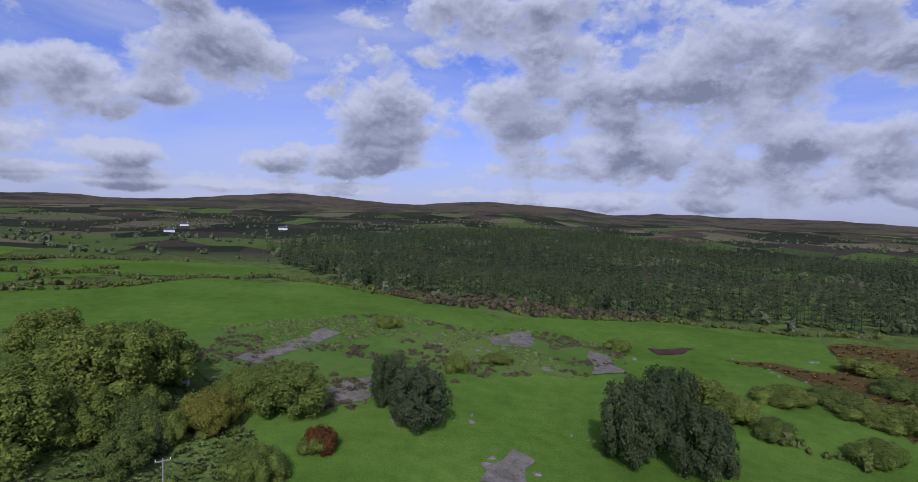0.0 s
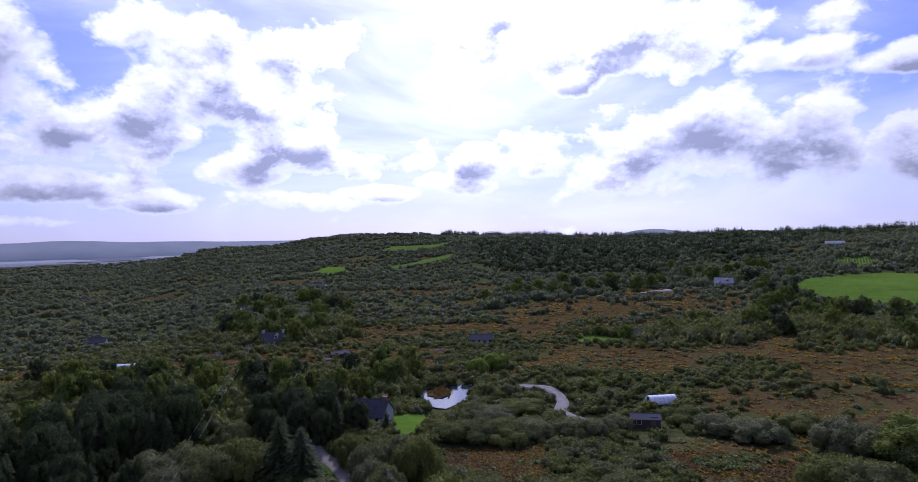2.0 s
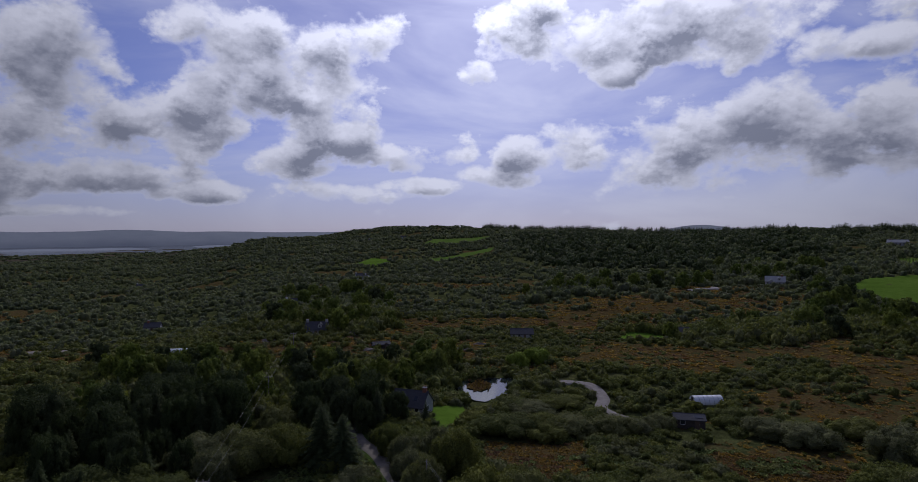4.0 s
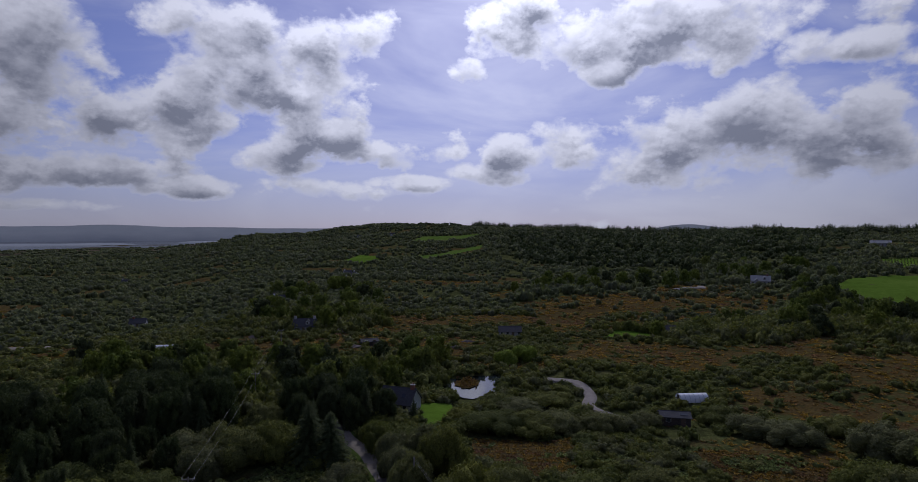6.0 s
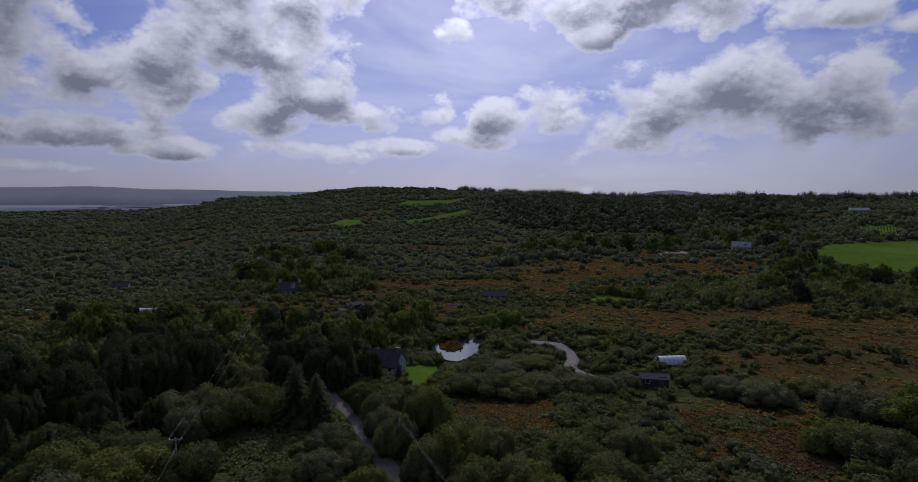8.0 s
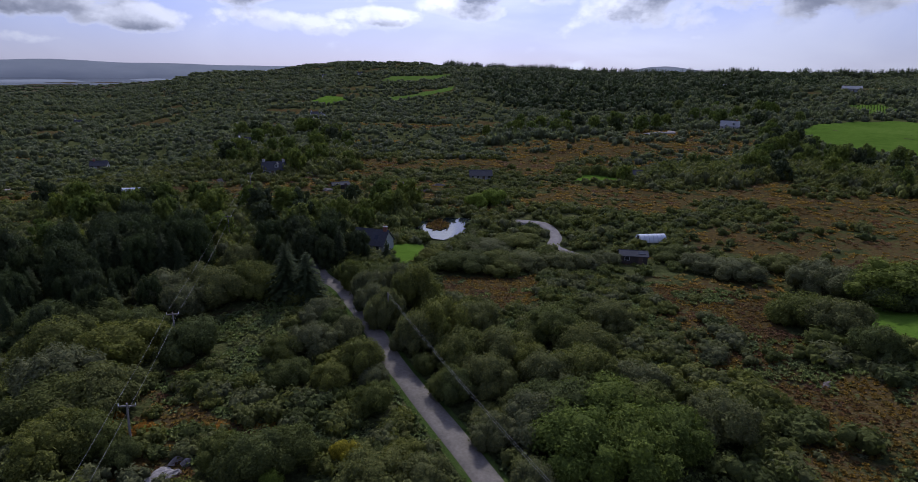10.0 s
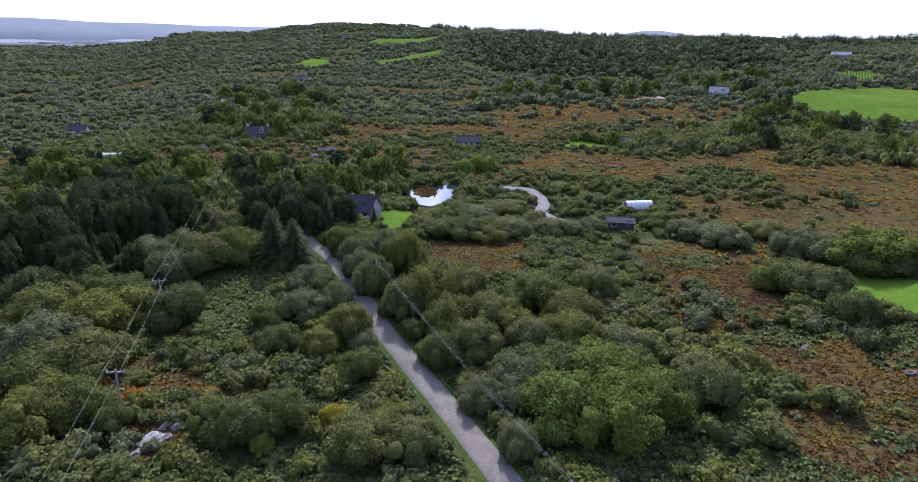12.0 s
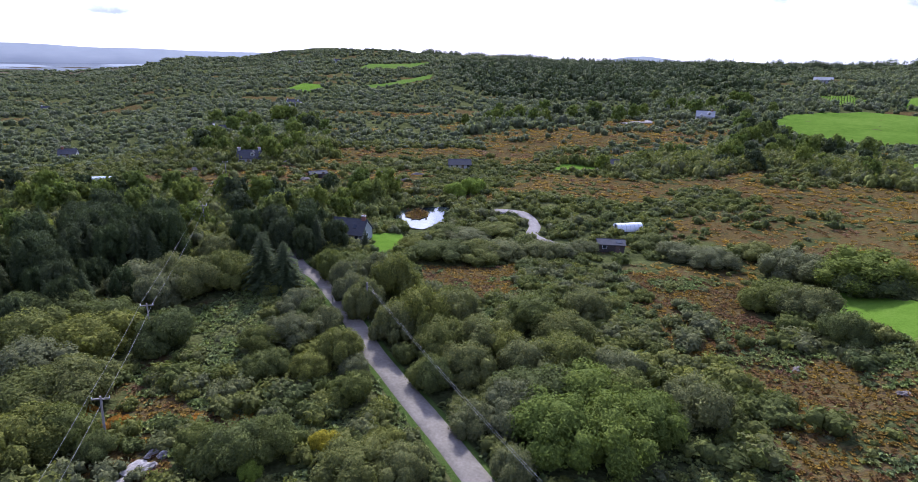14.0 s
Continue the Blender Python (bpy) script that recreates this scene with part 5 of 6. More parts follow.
def foliage(rng, c, leaves, leaf, ball, core, lift=0.0):
    """Leaf sprays thick over lobes (x, y, z, radius), with a rough core in each."""
    bv, bq, bt = lump(*ball)
    vs, qs, ts, n = [], [], [], 0
    for x, y, z, r in c:
        v = bv * (1 + rng.uniform(-0.3, 0.2, (len(bv), 1))) * r * core + (x, y, z)
        v[:, 2] = np.maximum(v[:, 2], -0.05)
        vs.append(v), qs.append(bq + n), ts.append(bt + n)
        n += len(v)
    q = np.array(c)
    share = q[:, 3] ** 2
    q = q[rng.choice(len(c), leaves, p=share / share.sum())]
    d = rng.normal(0, 1, (leaves, 3)) + (q[:, :3] - (0, 0, lift)) * 1.3
    d[:, 2] = d[:, 2] + 0.25
    d /= np.linalg.norm(d, axis=1)[:, None]
    p = q[:, :3] + d * q[:, 3:] * rng.uniform(0.72, 1.22, (leaves, 1))
    p[:, 2] = np.maximum(p[:, 2], 0.02)
    v, f = leaves_at(rng, p, d, leaf)
    vs.append(v), ts.append(f + n)
    return np.vstack(vs), np.vstack(qs), np.vstack(ts)


def crown(seed, lobes=6, leaves=500, leaf=0.1, tall=0.75, ball=(7, 4), small=1.0, core=0.88):
    """A bush's foliage of radius about 1 with its foot at 0."""
    rng = np.random.default_rng(seed)
    c = [(0, 0, tall - 0.44, 0.55)]
    for k in range(1, lobes):
        a, d = 2.4 * k + rng.uniform(-0.4, 0.4), rng.uniform(0.3, 0.78) if lobes > 8 else rng.uniform(0.38, 0.62)
        z = tall * rng.uniform(0.25, 0.85) * (1.05 - 0.55 * d * d) if lobes > 8 else rng.uniform(0.3, 0.62) * tall
        c.append((math.cos(a) * d, math.sin(a) * d, z, rng.uniform(0.32, 0.48) * small))
    return foliage(rng, c, leaves, leaf, ball, core)


def treetop(seed, lobes, leaves, leaf):
    """A broad tree's crown, radius about 1 and height 1.7, on a clear short bole."""
    rng = np.random.default_rng(seed)
    c = [(0, 0, 1.25, 0.4), (0, 0, 0.75, 0.6)]
    for k in range(lobes):
        a, s = 2.4 * k + rng.uniform(-0.5, 0.5), (k + 0.5) / lobes
        z = 0.3 + 1.15 * s
        d = 0.76 * math.sqrt(max(0.05, 1 - ((z - 0.72) / 0.88) ** 2)) * rng.uniform(0.7, 1.12)
        c.append((math.cos(a) * d, math.sin(a) * d, z, rng.uniform(0.17, 0.34)))
    return foliage(rng, c, leaves, leaf, (5, 3), 0.78, 0.7)


def stems(seed, high=0.55, spread=0.3, count=4, thick=0.05):
    """Tapered stems that fork from the foot into the crown."""
    rng = np.random.default_rng(seed)
    vs, qs, n = [], [], 0
    for k in range(count):
        a = 2 * math.pi * k / count + rng.uniform(-0.4, 0.4)
        end = np.array([math.cos(a) * spread, math.sin(a) * spread, high * rng.uniform(0.85, 1.1)])
        if k == 0:
            end[:2] *= 0.2
        rows = []
        for s in (0.0, 0.4, 1.0):
            mid = np.array([end[0] * s ** 1.5, end[1] * s ** 1.5, end[2] * s - 0.06])
            w = thick * (1 - 0.75 * s) * (1.0 if k == 0 else 0.7)
            rows.append([mid + (w * math.cos(q), w * math.sin(q), 0) for q in (0, 1.257, 2.513, 3.77, 5.027)])
        vs += [p for row in rows for p in row]
        qs += [(n + 5 * i + j, n + 5 * i + (j + 1) % 5, n + 5 * i + 5 + (j + 1) % 5, n + 5 * i + 5 + j) for i in range(2) for j in range(5)]
        n += 15
    return np.array(vs), np.array(qs), np.zeros((0, 3), int)


def conifer(seed, tiers=15, limbs=9, sprays=3, wide=0.26, bare=0.06):
    """A spruce one unit high: whorls of drooping limbs with flat sprays."""
    rng = np.random.default_rng(seed)
    vs, qs, n = [], [], 0
    for k in range(tiers):
        s = k / (tiers - 1)
        z, reach = bare + (0.98 - bare) * s ** 0.9, wide * (1 - s) ** 0.75 + 0.015
        m = max(4, round(limbs * (1 - 0.5 * s)))
        for j in range(m):
            a = 2 * math.pi * (j + rng.uniform(-0.35, 0.35)) / m + k * 0.7
            r = reach * rng.uniform(0.72, 1.15)
            out, side = np.array([math.cos(a), math.sin(a), 0]), np.array([-math.sin(a), math.cos(a), 0])
            drop = r * rng.uniform(0.25, 0.55)
            for q in range(sprays):
                u0, u1 = q / sprays, (q + 1.25) / sprays
                w = r * (0.34 - 0.17 * u0) * min(1.0, 3.6 / sprays) * rng.uniform(0.7, 1.2)
                tilt = rng.uniform(-0.35, 0.35)
                b = out * r * u0 + (0, 0, z + 0.02 - drop * u0 ** 1.4)
                e = out * r * min(u1, 1.08) + (0, 0, z + 0.02 - drop * min(u1, 1.1) ** 1.4)
                m1 = (b + e) / 2
                vs += [b, m1 + side * w + (0, 0, w * (tilt - 0.35)), e, m1 - side * w - (0, 0, w * (tilt + 0.35))]
                qs.append((n, n + 1, n + 2, n + 3))
                n += 4
    for k in range(6):
        vs.append((0.02 * math.cos(k * 1.047), 0.02 * math.sin(k * 1.047), -0.02))
    vs.append((0, 0, 1.0))
    return np.array(vs), np.array(qs), np.array([(n + k, n + (k + 1) % 6, n + 6) for k in range(6)])


def frond(seed, blades=11):
    """A low tuft: arching blades round one root."""
    rng = np.random.default_rng(seed)
    vs, qs = [], []
    for k in range(blades):
        a, reach, top = 2.4 * k + rng.uniform(-0.5, 0.5), rng.uniform(0.35, 1.05), rng.uniform(0.45, 1.0)
        out, side = np.array([math.cos(a), math.sin(a), 0]), np.array([-math.sin(a), math.cos(a), 0]) * rng.uniform(0.16, 0.3)
        root = out * 0.12
        mid = out * reach * 0.55 + (0, 0, top)
        tip = out * reach + (0, 0, top * rng.uniform(0.5, 0.95))
        vs += [root - (0, 0, 0.1), mid - side, tip, mid + side]
        qs.append((4 * k, 4 * k + 1, 4 * k + 2, 4 * k + 3))
    return np.array(vs), np.array(qs), np.zeros((0, 3), int)


def free(x, y, gap=0.5):
    """Which places lie clear of fields, lanes and buildings."""
    x, y = np.asarray(x, float), np.asarray(y, float)
    ok = np.ones(x.shape, bool)
    for poly in CLEAR:
        ok &= ~inside(poly, x, y)
    for line, w in LINES:
        p = np.array(line)
        d = np.min((x[..., None] - p[:, 0]) ** 2 + (y[..., None] - p[:, 1]) ** 2, axis=-1)
        ok &= d > (w / 2 + gap) ** 2
    for bx, by, br in SPOTS:
        ok &= (x - bx) ** 2 + (y - by) ** 2 > br * br
    return ok


def planted(name, kits, x, y, size, tall, mat, label, category="scrub", sink=0.05, seed=1, tint=None):
    """Many plants joined into one object: kits are foliage templates, size and tall scale each plant."""
    rng = np.random.default_rng(seed)
    n = len(x)
    if not n:
        return None
    z, which, turn = height(x, y), rng.integers(0, len(kits), n), rng.uniform(0, 6.283, n)
    own = rng.uniform(0, 1, n) if tint is None else tint
    V, Q, T, W, base = [], [], [], [], 0
    for k, (v, q, t) in enumerate(kits):
        m = np.where(which == k)[0]
        if not len(m):
            continue
        c, s = np.cos(turn[m])[:, None], np.sin(turn[m])[:, None]
        px_ = (v[:, 0] * c - v[:, 1] * s) * size[m][:, None] + x[m][:, None]
        py_ = (v[:, 0] * s + v[:, 1] * c) * size[m][:, None] + y[m][:, None]
        pz_ = v[:, 2] * tall[m][:, None] + z[m][:, None] - sink * tall[m][:, None]
        V.append(np.stack([px_, py_, pz_], -1).reshape(-1, 3))
        off = (np.arange(len(m)) * len(v))[:, None, None] + base
        Q.append((q[None] + off).reshape(-1, 4))
        if len(t):
            T.append((t[None] + off).reshape(-1, 3))
        W.append(np.repeat(own[m], len(v)))
        base += len(m) * len(v)
    faces = [np.vstack(Q)] + ([np.vstack(T)] if T else [])
    ob = new(name, mesh_of(name, np.vstack(V), faces, mat, tints={"tint": np.concatenate(W)}, smooth=True))
    return tagged(ob, label, category, kind="stuff")


FULL = [crown(20 + k, 24, 6400, 0.026, 0.9, (6, 4), 0.72, 0.90) for k in range(5)]
TREES = [treetop(30 + k, 32, 6400, 0.031) for k in range(4)]
HALF = [crown(40 + k, 6, 190, 0.085, 0.75, (5, 3), 0.95, 0.92) for k in range(5)]
MID = [crown(50 + k, 3, 48, 0.13, 0.8, (5, 3)) for k in range(5)]
LOW = [crown(70 + k, 2, 34, 0.15, 0.55, (5, 3)) for k in range(5)]
LEAN = [crown(60 + k, 2, 16, 0.25, 0.85, (5, 3)) for k in range(6)]
DOME = [crown(65 + k, 2, 16, 0.20, 0.80, (6, 3), 1.30, 0.97) for k in range(5)]
HEATH_TUFT = [frond(90 + k, 6) for k in range(5)]
TUFT = [frond(80 + k) for k in range(6)]
SPRUCE_FULL = [conifer(100 + k, 27, 17, 6, 0.27, 0.05) for k in range(3)]
SPRUCE_FAR = [conifer(130 + k, 6, 5, 1, 0.22, 0.12) for k in range(5)]
SPRUCE_LEAN = [conifer(120 + k, 8, 6, 1, 0.24, 0.1) for k in range(5)]


def plant(name, kit, trunk_kit, x, y, size, tall, mat, label, category, group="", tint=0.5, turn=0.0):
    """One plant as a thing of its own with its stems and crown."""
    key = (name, id(kit), mat.name)
    if key not in PLANTS:
        v, q, t = kit
        me = mesh_of(name + "_crown", v, [q, t], mat, tints={"tint": np.full(len(v), tint)}, smooth=True)
        v, q, t = trunk_kit
        PLANTS[key] = me, mesh_of(name + "_stems", v, [q], BARK, smooth=True)
    root = new(name)
    root.matrix_world = pose(x, y, float(height(x, y)) - 0.04 * tall, 0, 0, turn) @ Matrix.Diagonal((size, size, tall, 1))
    for part_name, me in zip(("crown", "trunk" if category == "tree" else "stems"), PLANTS[key]):
        new(part_name, me).parent = root
    return tagged(root, label, category, group)


PLANTS = {}
STEMS = stems(3)
TRUNK = stems(4, 0.8, 0.35, 6, 0.045)
SPIRE = stems(5, 0.9, 0.01, 1, 0.022)

# single bushes of the near scrub: place and width
BUSHES_LANE = [
    (-23.6, 50.3, 7.9), (-19.9, 52.4, 7.2), (-10.8, 49.0, 8.0), (-5.6, 49.3, 6.4), (-7.9, 53.6, 5.0), (-27.2, 51.3, 5.9),
    (-6.8, 78.8, 7.3), (-12.6, 86.1, 6.5), (-15.6, 91.7, 6.4), (-18.0, 98.4, 6.8), (-22.2, 104.8, 6.6), (-8.7, 94.3, 8.6), (-13.0, 100.6, 7.0), (-3.8, 81.6, 9.4),
    (1.8, 84.3, 8.7), (0.0, 74.8, 8.7), (-0.6, 67.4, 6.4), (6.2, 76.9, 9.0), (4.2, 68.8, 8.0), (8.8, 75.4, 8.1), (14.3, 83.5, 9.8), (19.0, 78.2, 10.3)]
BUSHES_NEAR = [
    (14.9, 69.6, 9.4), (9.9, 69.1, 8.4), (21.1, 68.3, 9.4), (20.9, 63.0, 9.0), (22.2, 89.1, 8.4), (7.3, 58.6, 8.5), (11.6, 54.2, 11.3), (17.6, 53.8, 11.0), (22.9, 57.1, 9.3),
    (5.6, 62.4, 6.0), (10.5, 61.3, 10.9), (16.4, 61.3, 11.8), (29.9, 59.8, 9.0), (27.4, 62.0, 5.0), (33.7, 60.2, 5.0), (-20.4, 80.5, 5.7), (-16.6, 72.0, 7.0), (-13.6, 67.8, 4.6),
    (-13.0, 62.3, 6.1), (-24.0, 84.8, 5.4), (-26.8, 87.0, 6.3), (-24.9, 76.7, 7.5), (-28.6, 74.7, 6.5)]
BUSHES_WEST = [
    (-43.2, 75.8, 9.5), (-47.2, 94.7, 10.6), (-43.4, 98.7, 9.6), (-51.8, 113.4, 8.2), (-53.2, 73.4, 13.5), (-61.6, 73.2, 11.9), (-63.9, 82.9, 10.5), (-55.0, 80.8, 8.8), (-58.6, 95.8, 11.2),
    (-54.7, 101.3, 8.9), (-69.9, 80.8, 9.5), (-51.6, 58.5, 11.9), (-47.1, 60.2, 10.8), (-54.6, 63.5, 10.7), (-45.8, 49.8, 9.0), (-42.9, 51.9, 7.4), (-37.9, 50.1, 4.5), (-25.3, 67.0, 6.0),
    (-19.8, 67.5, 5.9), (-51.5, 90.5, 9.3)]
BUSHES_EAST = [
    (73.6, 94.2, 15.0), (71.2, 98.7, 10.6), (70.5, 104.5, 12.4), (67.4, 109.2, 11.2), (59.2, 87.2, 10.0), (56.0, 92.1, 10.8), (58.5, 77.1, 7.9), (67.0, 120.6, 9.0), (54.8, 116.7, 11.6), (50.3, 121.6, 11.5),
    (-7.0, 119.5, 10.5), (-1.8, 120.8, 12.0), (4.9, 120.9, 12.0), (10.3, 122.5, 10.8), (-11.0, 124.2, 7.2), (-14.8, 105.7, 9.7), (-19.0, 104.3, 7.4), (19.5, 121.1, 9.4), (23.9, 123.5, 6.9), (29.9, 126.3, 7.5),
    (44.5, 129.2, 6.3), (47.3, 133.0, 8.2), (-3.6, 136.9, 9.4), (2.3, 135.0, 11.8), (10.0, 139.9, 12.2)]
LUSH_BUSHES = [(11.6, 54.2), (17.6, 53.8), (16.4, 61.3), (22.9, 57.1)]
rng = np.random.default_rng(5)
for k, (x, y, w) in enumerate([(x - 2.6 * (k_ > 5), y - 0.6, w) for k_, (x, y, w) in enumerate(BUSHES_LANE)] + BUSHES_NEAR + BUSHES_WEST + BUSHES_EAST):
    plant("bush", FULL[k % 5], STEMS, x, y, w * 0.54, min(w * 0.56, 5.6) * rng.uniform(0.9, 1.2) * (1.4 if 5 < k < 14 else 0.5 if y > 133 else 0.68 if y > 115 else 1.0), TREE_LEAF if (x, y) in LUSH_BUSHES else LEAF, "rounded grey-green willow bush in dense scrub" if k % 3 else "dense dark green bush among bracken",
          "bush", "scrub bushes", 0.1 + 0.13 * (k % 7), rng.uniform(0, 360))
    SPOTS.append((x, y, w * 0.5))

# bushes that crowd the lane's far edge and shade it
along = spline(LANE, 5.2)
for k, ((x0, y0), (x1, y1)) in enumerate(zip(along, along[1:])):
    if 46 < y0 < 108 and x0 < 6:
        d = math.hypot(x1 - x0, y1 - y0)
        off = rng.uniform(3.3, 4.2)
        x, y, w = x0 - (y1 - y0) / d * off, y0 + (x1 - x0) / d * off, rng.uniform(4.0, 5.4)
        if x < x0:
            x, y = 2 * x0 - x, 2 * y0 - y
        plant("bush", FULL[k % 5], STEMS, x, y, w * 0.54, w * rng.uniform(0.62, 0.85), LEAF, "dense green bush shading the edge of the lane", "bush", "lane bushes", 0.1 + 0.13 * (k % 7), rng.uniform(0, 360))
        SPOTS.append((x, y, w * 0.5))


def scatter(n, r0, r1, b0, b1, seed):
    """Even random places in a sector."""
    g = np.random.default_rng(seed)
    r = np.sqrt(g.uniform(r0 * r0, r1 * r1, n))
    b = np.radians(g.uniform(b0, b1, n))
    return -np.sin(b) * r, np.cos(b) * r, g


# middle scrub
SPOTS.append((-9, 143, 6))
x, y, g = scatter(24000, 42, 290, -112, 52, 7)
r, b = np.hypot(x, y), bearing_of(x, y)
trees_ = woody(x, y)
wood = rough(x / 40, y / 40, 51) - 0.66 * heathy(x, y) + 0.3 * (grain(x / 13, y / 8, 43) - 0.5) + np.where(b > -25, 0.2, 0.06) + np.where(b > 8, 0.12, 0) + 0.5 * trees_
ok = (wood > g.uniform(0.25, 0.75, len(x))) & free(x, y, 1.6) & ~inside(BRACKEN, x, y)
x, y, trees_ = x[ok], y[ok], trees_[ok]
size = g.uniform(0.8, 2.5, len(x)) * (0.75 + 0.5 * grain(x / 30, y / 30, 12)) * (1 + 0.35 * trees_)
tall = size * g.uniform(0.75, 1.15, len(x)) * (1 + 0.5 * trees_)
near = np.hypot(x, y) < 135
for pick, kits, name, label, seed in ((near, HALF, "scrub", "dense mixed green scrub and low trees over the moor", 3), (~near, MID, "scrub", "dense mixed green scrub and willows across the middle moor", 33)):
    px_, py_ = x[pick], y[pick]
    planted(name, kits, px_, py_, size[pick] * 1.15, tall[pick] * 1.15, LEAF, label, seed=seed, tint=np.clip(rough(px_ / 14, py_ / 14, 44, 2) * 1.5 - 0.25 + g.normal(0, 0.16, len(px_)), 0, 0.99))
# low bramble, bracken and willow between the bushes
x, y, g = scatter(19000, 44, 330, -108, 50, 77)
b = bearing_of(x, y)
ok = free(x, y, 1.0) & (rough(x / 22, y / 11, 57) - 0.42 * heathy(x, y) + np.where(b > -30, 0.08, 0.0) > g.uniform(0.3, 0.6, len(x)))
x, y = x[ok], y[ok]
size = g.uniform(0.7, 1.7, len(x)) * (0.8 + np.hypot(x, y) / 500)
planted("low_scrub", LOW, x, y, size, size * g.uniform(0.5, 0.85, len(x)), LEAF, "low bramble, bracken and willow filling the moor", seed=34)


def spread(n, r0, r1, b0, b1, seed):
    """Random places in a sector, thinning with distance."""
    g = np.random.default_rng(seed)
    r, b = g.uniform(r0, r1, n), np.radians(g.uniform(b0, b1, n))
    return -np.sin(b) * r, np.cos(b) * r, g


# distant scrub and woods
for n, b0, b1, seed in ((27000, -47, 52, 8), (8600, -112, -47, 18)):
    x, y, g = spread(n, 270, 1290, b0, b1, seed)
    r, b = np.hypot(x, y), bearing_of(x, y)
    trees_ = woody(x, y)
    wood = rough(x / 90, y / 50, 52) - 0.75 * heathy(x, y) + np.where(b > -47, 0.30, 0.13) - 0.22 * np.clip((r - 620) / 300, 0, 1) * np.clip((-40 - b) / 8, 0, 1) * np.clip((b + 78) / 14, 0, 1) + 0.5 * trees_
    ok = (wood > g.uniform(0.2, 0.75, len(x))) & free(x, y, 2.5)
    x, y, trees_, r = x[ok], y[ok], trees_[ok], r[ok]
    size = g.uniform(1.3, 2.9, len(x)) * (0.72 + r / 950) * (0.8 + 0.45 * grain(x / 50, y / 50, 46)) * (1 + 0.25 * trees_)
    tall = np.minimum(size, 5.5) * g.uniform(0.8, 1.35, len(x)) * (1 + 0.3 * trees_)
    # most plants here take the needle colour, which paints the cloud shadow
    dark = inside(SHADED_SCRUB, x + (grain(x / 30, y / 30, 1) - 0.5) * 60, y + (grain(x / 30, y / 30, 2) - 0.5) * 60) & (g.uniform(0, 1, len(x)) < 0.85)
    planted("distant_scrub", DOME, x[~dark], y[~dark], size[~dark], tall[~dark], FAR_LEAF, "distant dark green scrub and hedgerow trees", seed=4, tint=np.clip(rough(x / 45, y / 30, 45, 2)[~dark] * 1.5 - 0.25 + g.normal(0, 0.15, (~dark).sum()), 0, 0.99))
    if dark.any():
        planted("evergreen_wood", DOME, x[dark], y[dark], size[dark], tall[dark], NEEDLE, "scrub on the slope below the ridge, coloured dark for cloud shadow", "forest", seed=24)
# scrubby lowland towards the sea
x, y, g = spread(2600, 1250, 2500, 12, 54, 28)
ok = rough(x / 120, y / 80, 47) > 0.36
x, y = x[ok], y[ok]
size = g.uniform(6, 13, len(x))
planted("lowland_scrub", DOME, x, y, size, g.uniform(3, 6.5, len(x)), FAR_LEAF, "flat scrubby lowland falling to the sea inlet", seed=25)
# back country
x, y, g = scatter(4200, 230, 1700, -262, -112, 9)
wood = rough(x / 110, y / 70, 53)
ok = (wood > g.uniform(0.42, 0.62, len(x))) & free(x, y, 3)
x, y = x[ok], y[ok]
size = g.uniform(2.5, 5.5, len(x))
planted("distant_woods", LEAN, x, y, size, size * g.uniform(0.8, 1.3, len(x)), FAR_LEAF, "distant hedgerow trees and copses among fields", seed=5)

# conifer plantation
FOREST = [(231, -482), (167, -375), (99, -279), (61, -258), (28, -258), (-2, -235), (-38, -256), (-79, -262), (-123, -256), (-175, -240), (-560, -700), (-302, -757), (-277, -1085), (-141, -1316), (52, -1153), (196, -964), (250, -682)]
x, y, g = scatter(30000, 225, 1350, -240, -145, 10)
ok = inside(FOREST, x, y)
near_edge = np.hypot(x, y) < 420
ok &= near_edge | (g.uniform(0, 1, len(x)) < 0.5)
x, y = x[ok], y[ok]
size = g.uniform(9.5, 13.5, len(x)) * (0.75 + 0.5 * grain(x / 60, y / 60, 14)) * (1 + np.hypot(x, y) / 2500)
planted("conifer_plantation", SPRUCE_FAR, x, y, size * 0.95, size, NEEDLE, "dense dark conifer plantation with pointed tops", "forest", seed=6)
CLEAR.append(FOREST)
# ridge-top conifers along the crest
g = np.random.default_rng(12)
b = g.uniform(-46, 4, 3400)
b = b[(rough(b / 2.2, b * 0, 58) + np.where((b > -24) & (b < 2), 0.10, 0.0) > g.uniform(0.28, 0.54, len(b)))]
steps = np.arange(900, 1500, 25.0)
way_x, way_y = -np.sin(np.radians(b)), np.cos(np.radians(b))
rise_ = (height(way_x[:, None] * steps, way_y[:, None] * steps) - EYE) / steps
r = steps[rise_.argmax(axis=1)] - g.uniform(-15, 110, len(b))
x, y = way_x * r, way_y * r
size = g.uniform(8, 14, len(b)) * (0.7 + 0.75 * rough(b / 0.9, b * 0, 59, 3)) * np.where(b < -33, 1.25, 1.0)
planted("ridge_conifers", SPRUCE_LEAN, x, y, size * 1.25, size, NEEDLE, "line of dark conifers along the ridge", "forest", seed=7)

